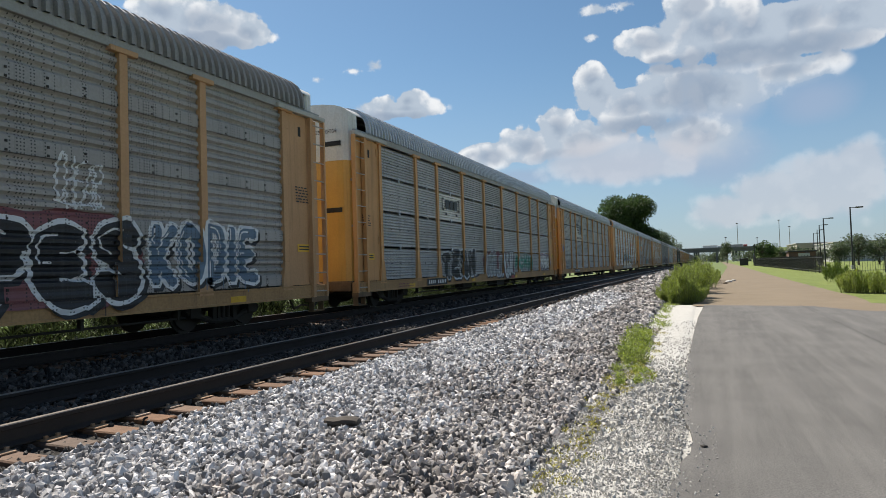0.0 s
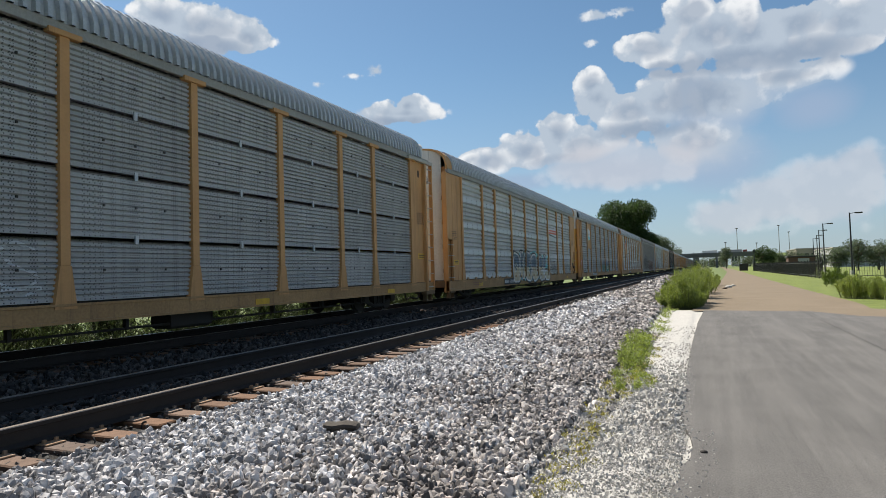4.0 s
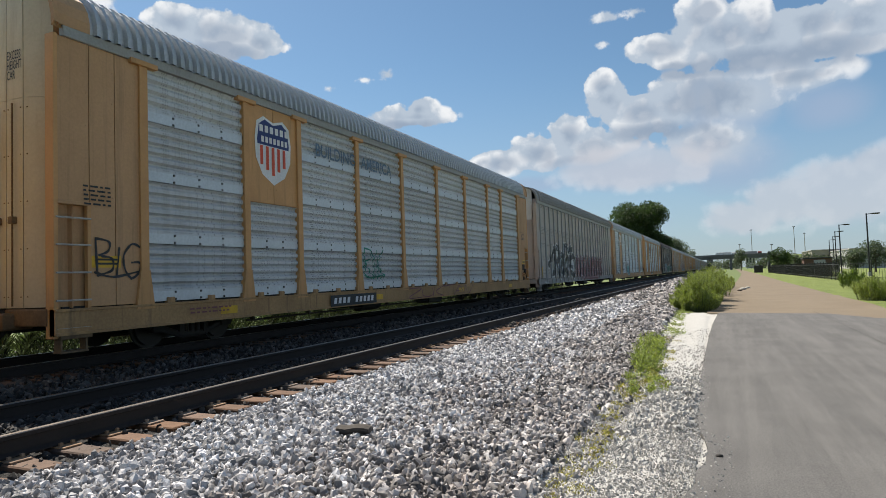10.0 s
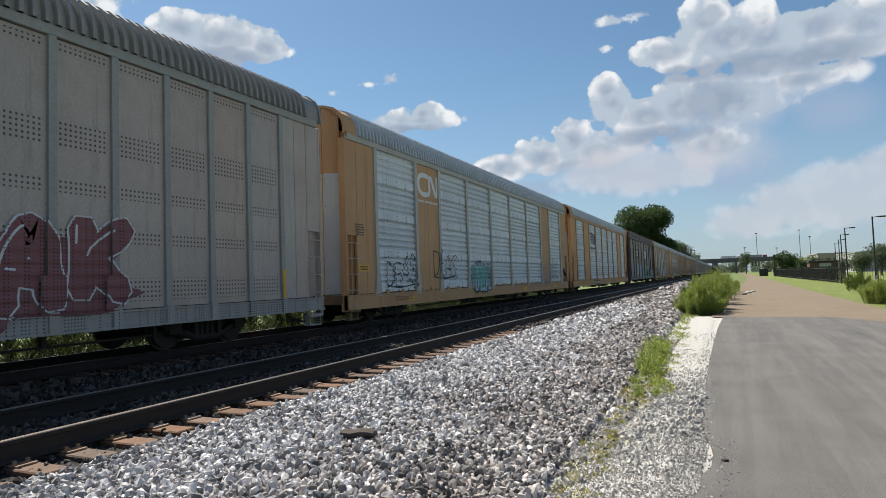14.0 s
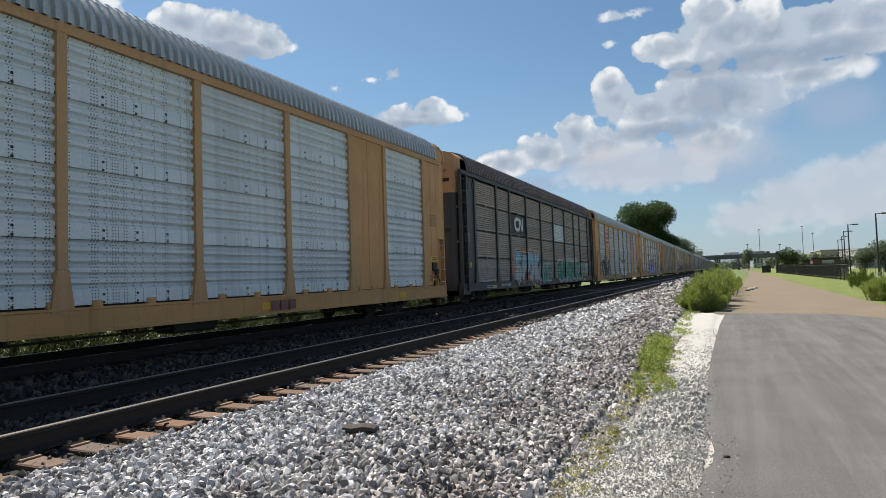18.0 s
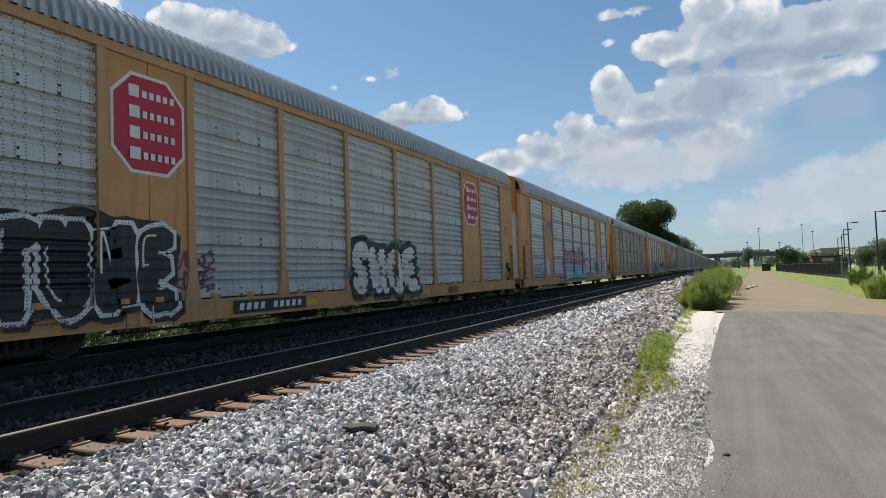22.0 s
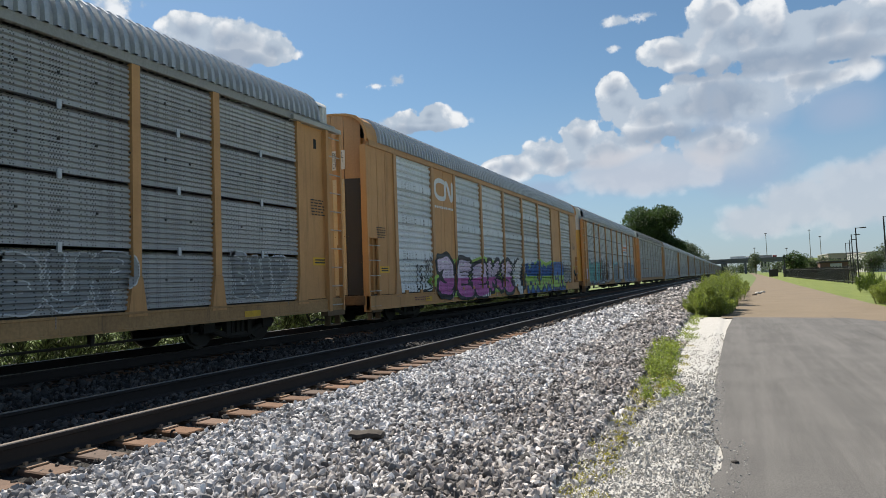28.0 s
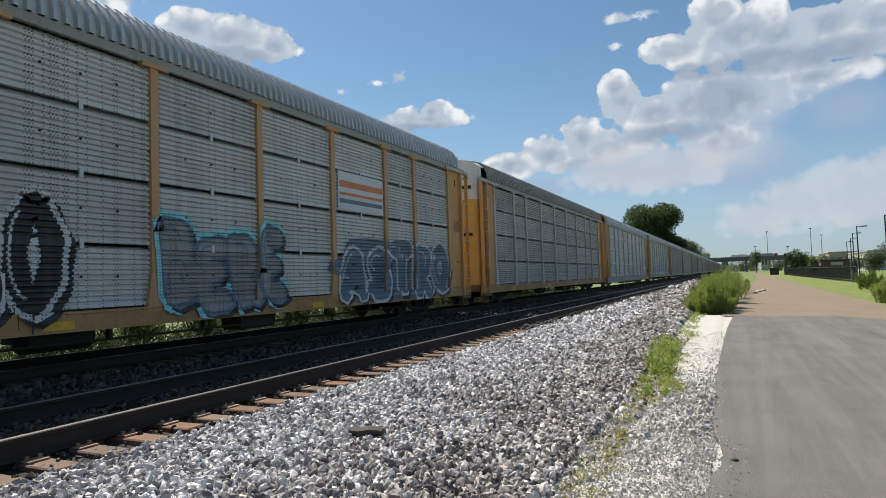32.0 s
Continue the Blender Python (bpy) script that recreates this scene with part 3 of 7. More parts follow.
m.v = [(x + (0.10 * noise.noise(Vector((0, y * 1.7, 3))) - 0.25 * max(0, noise.noise(Vector((0, y * 0.45, 9)))) if x < -1.4 else 0), y, z) for x, y, z in m.v]
m.v = [(x, y, z - 0.034 * min(1, max(0, (x + 0.5) / 0.15))) for x, y, z in m.v]
setting("verge", m, LIME, "pale limestone grit verge beside the path", "verge")
# mown grass right of the trail
m = Mesh()
m.face([(4.9, 25, 0.0), (5.2, 41, 0.0), (5.5, 69, 0.0), (7.4, 157, 0.0), (11.2, 400, 0), (40, 400, 0.0), (40, 12, 0.0), (7.5, 12, 0.0), (7.5, 22, 0.0)])
setting("lawn", m, GRASS_SOIL, "bright mown grass strip beside the trail", "grass")


# ---- tracks ----
def rail_mesh(y0, y1):
    tall = 1.1
    prof = [(-0.07, 0), (0.07, 0), (0.07, 0.012), (0.012, 0.035), (0.010, 0.125), (0.036, 0.135), (0.036, 0.165), (0.028, 0.172), (-0.028, 0.172), (-0.036, 0.165), (-0.036, 0.135), (-0.010, 0.125), (-0.012, 0.035), (-0.07, 0.012)]
    m = Mesh()
    m.sweep(prof, [((0, y, 0), (1, 0, 0), (0, 0, tall)) for y in (y0, y1)])
    m.s = [1 if k in (6, 7, 8) else 0 for k in range(14)] + [0, 0]
    return m.data("rail")


RAIL_MESH = rail_mesh(-450, 1000)
tie_m = Mesh()
tie_m.box(-1.3, 1.3, -0.115, 0.115, -0.16, 0.0, bevel=0.012)
TIE_MESH = tie_m.data("tie")
plate_m = Mesh()
plate_m.box(-0.18, 0.18, -0.09, 0.09, 0.0, 0.016, bevel=0.004)
for sx in (-1, 1):
    for sy in (-1, 1):
        plate_m.box(sx * 0.095 - 0.014, sx * 0.095 + 0.014, sy * 0.055 - 0.014, sy * 0.055 + 0.014, 0.016, 0.045)
PLATE_MESH = plate_m.data("tie_plate")


def track(x, first, near, label):
    t = thing("railway_track", (x, 0, 0), label, "railway track", "railway tracks", "structure")
    for sx in (-0.755, 0.755):
        part("rail", RAIL_MESH, (RAIL, RAILTOP), t, at=(sx, 0, RAIL_Z - 0.189))
    y, k = first, 0
    rest = Mesh()
    while y < 220:
        shift = random.uniform(-0.05, 0.05)
        if near and y < 62 or not near and 3 < y < 30:
            tie = part("tie", TIE_MESH, WOOD, t, at=(shift, y, RAIL_Z - 0.207 + random.uniform(-0.006, 0.004)))
            tie.rotation_euler = (0, 0, random.uniform(-0.012, 0.012))
            if near:
                part("tie_plate", PLATE_MESH, TIEPLATE, tie, at=(0.755 - shift, 0, 0.002))
        else:
            rest.box(-1.3 + shift, 1.3 + shift, y - 0.115, y + 0.115, RAIL_Z - 0.36, RAIL_Z - 0.207)
        y += 0.4475
        k += 1
    tagged(part("tie", rest, WOOD, t), kind="stuff")
    return t


track(-6.278, -2.53, True, "empty railway track with rusty rails on wooden ties in grey ballast")
track(-11.121, -2.5, False, "railway track under the passing train, in its shade")

# ---- wagons ----
Z_ROWS = (0.92, 2.0, 3.17, 4.29, 5.32)
BAYS = (-11.57, -8.86, -6.95, -4.20, -1.40, 1.40, 4.20, 6.95, 8.86, 11.57)
SKIN = 1.53
ROOF_LINE = [(1.575, 5.49), (1.57, 5.67), (1.52, 5.87), (1.40, 6.06), (1.22, 6.20), (0.9, 6.30), (0.45, 6.36), (0.0, 6.38)]
ROOF_LINE += [(-x, z) for x, z in ROOF_LINE[-2::-1]]
cache = {}


RIB = (0.36, 0.46, 0.56, 0.66, 0.76, 0.88, 1.0)


def rib_depth(u):
    """Depth of a pressed corrugation at a share of its pitch: a flat crest, then a rounded valley."""
    return -0.072 * math.sin(math.pi * (u - 0.36) / 0.64) ** 1.3 if 0.36 < u < 1.0 else 0.0


def panel_mesh(width, height, kind):
    """One pressed side sheet, ribs running along the wagon; slot 1 is the flat lap at its foot."""
    key = ("panel", round(width, 3), round(height, 3), kind)
    if key in cache:
        return cache[key]
    m = Mesh()
    front, slots = [], []
    if kind == "fine":
        n = max(4, round(height / 0.098))
        p = (height - 0.05) / n
        front = [(0.0, 0.0), (0.0, 0.02)]
        for k in range(n):
            z = 0.025 + k * p
            front += [(0.0, z + p * 0.45), (-0.045, z + p * 0.55), (-0.045, z + p * 0.78), (0.0, z + p)]
        slots = [0] * (len(front) - 1)
    else:
        lap = 0.19 if kind == "coarse" else 0.0
        n = max(3, round((height - lap) / 0.195))
        p = (height - lap) / n
        front = [(0.006, 0.0), (0.006, lap)] if lap else [(0.0, 0.0)]
        for k in range(n):
            z = lap + k * p
            front += [(rib_depth(u), z + p * u) for u in RIB]
        slots = [1 if lap and k == 0 else 0 for k in range(len(front) - 1)]
    count = max(2, round(width / 0.62))
    for k in range(count + 1):
        y = -width / 2 + 0.05 + k * (width - 0.1) / count
        for z in ((0.03, 0.165) if kind == "coarse" else (height * 0.5,)):
            m.box(0.0, 0.022, y - 0.018, y + 0.018, z - 0.02, z + 0.02, 2)
    for k in range(len(front) - 1):
        (xa, za), (xb, zb) = front[k], front[k + 1]
        m.face([(xa, -width / 2, za), (xa, width / 2, za), (xb, width / 2, zb), (xb, -width / 2, zb)], slots[k])
    m.face([(-0.12, width / 2, 0), (-0.12, -width / 2, 0), (-0.12, -width / 2, height), (-0.12, width / 2, height)])
    for sy in (-1, 1):
        m.face([(x, sy * width / 2, z) for x, z in (front if sy < 0 else front[::-1])] + ([(-0.12, sy * width / 2, height), (-0.12, sy * width / 2, 0)] if sy < 0 else [(-0.12, sy * width / 2, 0), (-0.12, sy * width / 2, height)]))
    m.face([(-0.12, -width / 2, height), (0, -width / 2, height), (0, width / 2, height), (-0.12, width / 2, height)])
    m.face([(-0.12, -width / 2, 0), (-0.12, width / 2, 0), (0, width / 2, 0), (0, -width / 2, 0)])
    cache[key] = m.data("panel")
    return cache[key]


def flat_mesh(width, height):
    """Flat side sheet of the all-steel wagon with bands of punched holes (slot 1)."""
    key = ("flat", round(width, 3))
    if key in cache:
        return cache[key]
    m = Mesh()
    m.box(-0.03, 0.0, -width / 2, width / 2, 0, height)
    for z, h in ((0.12, 0.42), (1.14, 0.24), (1.92, 0.22), (2.68, 0.38), (height - 0.22, 0.16)):
        m.box(-0.002, 0.004, -width / 2 + 0.09, width / 2 - 0.09, z, z + h, 1)
    for z in (0.9, 1.7, 2.5, 3.5):
        for y in (-width / 2 + 0.05, width / 2 - 0.05):
            m.box(0.0, 0.01, y - 0.012, y + 0.012, z, z + 0.024, 2)
    cache[key] = m.data("flat_panel")
    return cache[key]


def post_mesh(width, cap, foot=True):
    key = ("post", width, cap, foot)
    if key in cache:
        return cache[key]
    m = Mesh()
    w = width / 2
    m.box(-0.05, 0.062, -w, w, 1.5 if foot else 0.86, 5.32, bevel=0.008)
    if foot:
        a, b = w * 1.15, w * 2.3
        ring = [(-b, 0.80), (b, 0.80), (a, 1.5), (-a, 1.5)]
        n = len(m.v)
        m.v += [(x, y, z) for x in (-0.05, 0.072) for y, z in ring]
        m.f += [tuple(n + i for i in f) for f in ((4, 5, 6, 7), (3, 2, 1, 0), (0, 1, 5, 4), (1, 2, 6, 5), (2, 3, 7, 6), (3, 0, 4, 7))]
        m.s += [0] * 6
    if cap:
        m.box(-0.03, 0.10, -0.29, 0.29, 5.26, 5.36, bevel=0.01)
    cache[key] = m.data("post")
    return cache[key]


def roof_mesh(length, pitch=0.2):
    key = ("roof", length, pitch)
    if key in cache:
        return cache[key]
    m = Mesh()
    count = int(length / pitch)
    ys, hs = [], []
    for k in range(count):
        y = -length / 2 + k * pitch
        ys += [y, y + pitch * 0.44, y + pitch * 0.54, y + pitch * 0.90]
        hs += [0.0, 0.0, 0.08, 0.08]
    ys.append(length / 2)
    hs.append(0.0)
    n = len(ROOF_LINE)
    normals = []
    for k in range(n):
        a, b = ROOF_LINE[max(k - 1, 0)], ROOF_LINE[min(k + 1, n - 1)]
        d = Vector((b[1] - a[1], -(b[0] - a[0]))).normalized()
        normals.append(d if d.dot(Vector((ROOF_LINE[k][0], 1.0))) >= 0 else -d)
    for y, h in zip(ys, hs):
        m.v += [(x + nn.x * h, y, z + nn.y * h) for (x, z), nn in zip(ROOF_LINE, normals)]
    for j in range(len(ys) - 1):
        for i in range(n - 1):
            a = j * n + i
            m.f.append((a, a + n, a + n + 1, a + 1))
    m.s = [0] * len(m.f)
    cache[key] = m.data("roof")
    return cache[key]


def wheelset_mesh():
    if "wheelset" in cache:
        return cache["wheelset"]
    m = Mesh()
    m.tube((-1.02, 0, 0), (1.02, 0, 0), 0.075, 10)
    for s in (-1, 1):
        m.tube((s * 0.72, 0, 0), (s * 0.735, 0, 0), 0.40, 22)
        m.tube((s * 0.735, 0, 0), (s * 0.785, 0, 0), 0.42, 26, slot=1)
        m.tube((s * 0.785, 0, 0), (s * 0.842, 0, 0), 0.36, 22)
        m.tube((s * 0.842, 0, 0), (s * 0.90, 0, 0), 0.14, 12)
        for k in range(3):
            a = k * 2.0944
            m.box(s * 0.93 - 0.09, s * 0.93 + 0.09, 0.05 * math.cos(a) - 0.02, 0.05 * math.cos(a) + 0.02, 0.05 * math.sin(a) - 0.02, 0.05 * math.sin(a) + 0.02)
    cache["wheelset"] = m.data("wheelset")
    return cache["wheelset"]


def bogie_mesh():
    if "bogie" in cache:
        return cache["bogie"]
    m = Mesh()
    for s in (-1, 1):
        x0, x1 = s * 1.0 - 0.07, s * 1.0 + 0.07
        for a, b, c, d in (((-1.12, 0.42), (-0.55, 0.72), 0.09, 0), ((-0.55, 0.72), (0.55, 0.72), 0.09, 0), ((0.55, 0.72), (1.12, 0.42), 0.09, 0), ((-0.78, 0.36), (-0.3, 0.2), 0.07, 0), ((-0.3, 0.2), (0.3, 0.2), 0.07, 0), ((0.3, 0.2), (0.78, 0.36), 0.07, 0)):
            m.tube((s * 1.0, *a), (s * 1.0, *b), c, 8)
        for y in (-0.89, 0.89):
            m.box(x0 - 0.02, x1 + 0.03, y - 0.15, y + 0.15, 0.30, 0.56, bevel=0.03)
        for y in (-0.32, 0.32):
            m.box(x0, x1, y - 0.06, y + 0.06, 0.2, 0.7, bevel=0.01)
        for y in (-0.15, 0, 0.15):
            m.tube((s * 1.0, y, 0.25), (s * 1.0, y, 0.6), 0.055, 8)
    m.box(-1.05, 1.05, -0.2, 0.2, 0.58, 0.76, bevel=0.03)
    cache["bogie"] = m.data("bogie_frame")
    return cache["bogie"]


wheels = []


def roof_height(x):
    xs, zs = zip(*sorted((x_, z_) for x_, z_ in ROOF_LINE[:8]))
    return float(np.interp(abs(x), xs, zs))


def leaf_mesh(plan, z0, z1, s, half, lid=0.0):
    """A door leaf that follows a bent line in plan (x, depth behind the end); cut off by the roof's arch where it reaches it."""
    m = Mesh()
    rows = []
    for x, d in plan:
        top = min(z1, roof_height(x) - 0.02)
        rows.append(((x, s * (half - d)), (x * 0.965, s * (half - d - 0.06)), top))
    for (a, ai, za), (b, bi, zb) in zip(rows, rows[1:]):
        for q in ([(*a, z0), (*b, z0), (*b, zb), (*a, za)], [(*bi, z0), (*ai, z0), (*ai, za), (*bi, zb)], [(*a, za), (*b, zb), (*bi, zb), (*ai, za)], [(*a, z0), (*ai, z0), (*bi, z0), (*b, z0)]):
            m.face(q if s < 0 else q[::-1])
        if lid:
            q = [(*a, za), (*b, zb), (b[0], s * (half - lid), zb + 0.012), (a[0], s * (half - lid), za + 0.012)]
            m.face(q if s < 0 else q[::-1])
    for (a, ai, za), flip in ((rows[0], 0), (rows[-1], 1)):
        q = [(*a, z0), (*a, za), (*ai, za), (*ai, z0)]
        m.face(q[::-1] if flip == (s < 0) else q)
    return m


def hood_mesh(y0, y1, swell):
    """Smooth arched end of the roof between two places along the wagon."""
    m = Mesh()
    ring = [(x * swell, 5.49 + (z - 5.49) * swell) for x, z in ROOF_LINE]
    for (xa, za), (xb, zb) in zip(ring, ring[1:]):
        m.face([(xa, y0, za), (xa, y1, za), (xb, y1, zb), (xb, y0, zb)])
        m.face([(xa * 0.97, y0, za - 0.05), (xb * 0.97, y0, zb - 0.05), (xb * 0.97, y1, zb - 0.05), (xa * 0.97, y1, za - 0.05)])
        for y in (y0, y1):
            q = [(xa, y, za), (xb, y, zb), (xb * 0.97, y, zb - 0.05), (xa * 0.97, y, za - 0.05)]
            m.face(q if y == y0 else q[::-1])
    return m


def bar(m, s, half, x0, x1, d0, d1, z0, z1, bevel=0.0):
    """Box near one end, by its depth behind that end."""
    ya, yb = s * (half - d0), s * (half - d1)
    m.box(x0, x1, min(ya, yb), max(ya, yb), z0, z1, bevel=bevel)
    return m


def rung_mesh(width):
    key = ("rung", width)
    if key not in cache:
        m = Mesh()
        m.tube((0, -width / 2, 0), (0, width / 2, 0), 0.017, 6)
        cache[key] = m.data("rung")
    return cache[key]


def build_end(t, spec, s, half, flat):
    frame_mat = spec["frame"]
    sheet_mat = spec.get("endsheet", frame_mat)
    y_in = spec.get("inner", 11.57) if not flat or s < 0 else 11.79
    ladder_mat = spec.get("ladder", frame_mat)
    deep = half - y_in
    low = spec.get("low", GRIMY)
    # buffer beam, draft gear and hanging steps
    part("end_beam", bar(bar(Mesh(), s, half, -1.4, 1.4, -0.02, 0.4, 0.62, 0.9, 0.02), s, half, -0.6, 0.6, -0.2, 0.3, 0.56, 0.84, 0.03), low, t)
    m = Mesh()
    m.tube((0.35, s * (half - 0.05), 0.6), (0.28, s * (half + 0.3), 0.2), 0.03, 6)
    m.tube((0.28, s * (half + 0.3), 0.2), (0.2, s * (half + 0.75), 0.28), 0.03, 6)
    part("air_hose", m, RUBBER, t)
    m = Mesh()
    for d in (0.12, 0.55):
        bar(m, s, half, 1.40, 1.56, d - 0.014, d + 0.014, 0.2, 0.6)
    bar(m, s, half, 1.38, 1.58, 0.10, 0.57, 0.18, 0.21)
    part("step", m, low, t)
    if spec["ends"] == "tall":
        lower, upper = spec.get("door", GOLD), spec.get("doortop", WHITE)
        for side in (-1, 1):
            plan = [(0.012, 0.0), (0.55, 0.0), (1.0, 0.015), (1.2, 0.07), (1.34, 0.17), (1.42, 0.32), (1.445, 0.5)]
            plan = [(side * x, d) for x, d in (plan if side > 0 else plan[::-1])]
            d = part("end_door", leaf_mesh(plan, 0.90, 4.57, s, half), lower, t)
            part("door_top", leaf_mesh(plan, 4.575, 9, s, half, 0.86), upper, d)
            for z in (3.0, 5.02):
                part("slot", bar(Mesh(), s, half, *sorted((side * 0.55, side * 1.16)), -0.012, 0.02, z, z + 0.14, 0.004), RUBBER, d)
            for z in (1.95, 4.1):
                part("hinge", bar(Mesh(), s, half, *sorted((side * 0.02, side * 0.09)), -0.025, 0.02, z, z + 0.5, 0.008), DARKMETAL, d)
            m = Mesh()
            m.tube((side * 0.1, s * (half + 0.03), 5.66), (side * 0.62, s * (half + 0.03), 5.66), 0.014, 6)
            for x in (0.1, 0.62):
                m.tube((side * x, s * (half + 0.03), 5.66), (side * x, s * (half - 0.02), 5.63), 0.012, 6)
            part("grab_iron", m, upper, d)
        part("door_sill", bar(Mesh(), s, half, -1.4, 1.46, -0.01, 0.5, 0.86, 0.925, 0.008), low, t)
        # side: sheet, ladder in a shallow bay, cap strip
        m = bar(Mesh(), s, half, SKIN - 0.06, SKIN + 0.01, 0.66, deep - 0.08, 0.9, 5.3, 0.006)
        bar(m, s, half, SKIN + 0.01, SKIN + 0.03, 0.68, 0.71, 0.95, 5.25, 0.004)
        for z in (1.0, 2.05, 4.85):
            bar(m, s, half, SKIN + 0.01, SKIN + 0.03, deep - 0.2, deep - 0.1, z, z + 0.25, 0.008)
        part("end_sheet", m, sheet_mat, t)
        m = bar(Mesh(), s, half, SKIN + 0.008, SKIN + 0.014, 0.95, 1.06, 4.75, 5.0)
        part("peep_hole", m, RUBBER, t)
        part("recess_wall", bar(Mesh(), s, half, SKIN - 0.08, SKIN - 0.03, 0.2, 0.66, 0.9, 5.3), sheet_mat, t)
        for d, w in ((0.03, 0.028), (0.62, 0.055)):
            part("ladder_stile", bar(Mesh(), s, half, SKIN + 0.0, SKIN + 0.13, d - w, d + w, 0.56, 5.32, 0.008), ladder_mat, t)
        for k in range(10):
            part("rung", rung_mesh(0.59), spec.get("rung", PALE_POST), t, at=(SKIN + 0.10, s * (half - 0.325), 0.72 + k * 0.49))
        part("cap_strip", bar(Mesh(), s, half, SKIN + 0.0, SKIN + 0.15, 0.0, deep + 0.32, 5.30, 5.42, 0.012), spec.get("capstrip", PALE_POST), t)
        m = bar(Mesh(), s, half, SKIN - 0.1, SKIN + 0.12, 0.0, 0.76, 0.44, 0.58, 0.01)
        part("footboard", m, low, t)
        return
    # newer kind: flat centre leaves, a slanted leaf at each corner, arched hood
    lower, upper = spec.get("door", WHITE), spec.get("doortop", YELLOW)
    for side in (-1, 1):
        for lo, hi, mat, name in (((0.012, 0.0), (0.36, 0.0), lower, "door_leaf"), ((0.375, 0.0), (0.80, 0.0), lower, "door_leaf"), ((0.815, 0.005), (1.27, 0.20), spec.get("door2", lower), "corner_leaf")):
            plan = [(side * lo[0], lo[1]), (side * hi[0], hi[1])]
            plan = plan if side > 0 else plan[::-1]
            d = part(name, leaf_mesh(plan, 0.92, 4.38, s, half), mat, t)
            part("leaf_top", leaf_mesh(plan, 4.385, 9, s, half), upper, d)
            m = Mesh()
            for z in np.arange(1.1, 4.3, 0.78):
                for q in (0.12, 0.88):
                    x, dd = lo[0] + (hi[0] - lo[0]) * q, lo[1] + (hi[1] - lo[1]) * q
                    m.box(side * x - 0.009, side * x + 0.009, s * (half - dd) - 0.01, s * (half - dd) + 0.01, z - 0.009, z + 0.009)
            tagged(part("rivet", m, low, d), kind="stuff")
        plan = [(side * 1.275, 0.2), (side * 1.29, 0.30), (side * 1.50, 0.34)]
        part("door_jamb", leaf_mesh(plan if side > 0 else plan[::-1], 0.9, 5.6, s, half), sheet_mat, t)
        for z in (1.3, 2.3, 3.3, 4.3, 5.0):
            m = Mesh()
            m.tube((side * 1.29, s * (half - 0.19), z - 0.09), (side * 1.29, s * (half - 0.19), z + 0.09), 0.035, 8)
            m.box(side * 1.33 - 0.05, side * 1.33 + 0.05, s * (half - 0.2) - 0.03, s * (half - 0.2) + 0.03, z - 0.06, z + 0.06)
            part("hinge", m, spec.get("hinge", low), t)
    for x in (0.2, 0.6):
        m = Mesh()
        m.tube((x, s * (half + 0.05), 0.95), (x, s * (half + 0.05), 4.3), 0.018, 6)
        bar(m, s, half, x - 0.05, x + 0.05, -0.09, 0.0, 2.3, 2.42, 0.01)
        part("lock_rod", m, low, t)
    hood = spec.get("hood", frame_mat)
    ya, yb = sorted((s * (half - 0.62), s * (half + 0.02)))
    part("roof_hood", hood_mesh(ya, yb, 1.012), hood, t)
    ya, yb = sorted((s * (half - 0.05), s * (half + 0.03)))
    part("hood_flange", hood_mesh(ya, yb, 1.035), hood, t)
    # side: two sheets, then the ladder bay under a shorter sheet
    a, b = deep * 0.37, deep * 0.66
    foot = 1.72 if s > 0 and not flat else 0.9
    for d0, d1, z0 in ((b + 0.008, deep - 0.08, 0.9), (a + 0.008, b - 0.008, foot), (0.05, a - 0.008, 2.62)):
        m = bar(Mesh(), s, half, SKIN - 0.05, SKIN + 0.015, d0, d1, z0, 5.32, 0.008)
        for z in np.arange(z0 + 0.2, 5.3, 0.55):
            bar(m, s, half, SKIN + 0.015, SKIN + 0.022, d1 - 0.05, d1 - 0.03, z, z + 0.02)
        part("end_sheet", m, sheet_mat, t)
    m = bar(Mesh(), s, half, SKIN - 0.16, SKIN - 0.11, 0.04, b, 0.86, 2.64)
    part("recess_wall", m, sheet_mat, t)
    part("bay_header", bar(Mesh(), s, half, SKIN - 0.12, SKIN + 0.03, 0.05, a + 0.02, 2.58, 2.64, 0.006), sheet_mat, t)
    m = bar(Mesh(), s, half, SKIN - 0.17, SKIN + 0.03, 0.0, 0.07, 0.42, 5.34, 0.01)
    bar(m, s, half, SKIN - 0.06, SKIN + 0.02, a - 0.04, a + 0.02, 0.42, 2.6, 0.008)
    part("corner_post", m, spec.get("corner", frame_mat), t)
    for z in (0.58, 1.02, 1.47, 1.92, 2.36):
        part("rung", rung_mesh(round(a - 0.03, 3)), PALE_POST if not flat else frame_mat, t, at=(SKIN + 0.045, s * (half - (a + 0.03) / 2), z))
    # hand brake with its bracket
    y = s * (half - (a + b) / 2)
    if s > 0 and not flat:
        m = Mesh()
        m.box(SKIN - 0.1, SKIN + 0.02, y - 0.14, y + 0.14, 1.42, 1.72, bevel=0.02)
        m.tube((SKIN + 0.02, y + 0.04, 1.38), (SKIN + 0.12, y + 0.04, 1.38), 0.10, 12)
        m.tube((SKIN + 0.08, y + 0.02, 1.36), (SKIN + 0.08, y + 0.26, 1.02), 0.022, 6)
        m.tube((SKIN + 0.02, y - 0.02, 1.3), (SKIN + 0.0, y - 0.04, 0.5), 0.03, 6)
        part("hand_brake", m, DARKMETAL, t)
        m = Mesh()
        m.box(SKIN - 0.1, SKIN + 0.12, y - 0.42, y - 0.16, 1.08, 1.14)
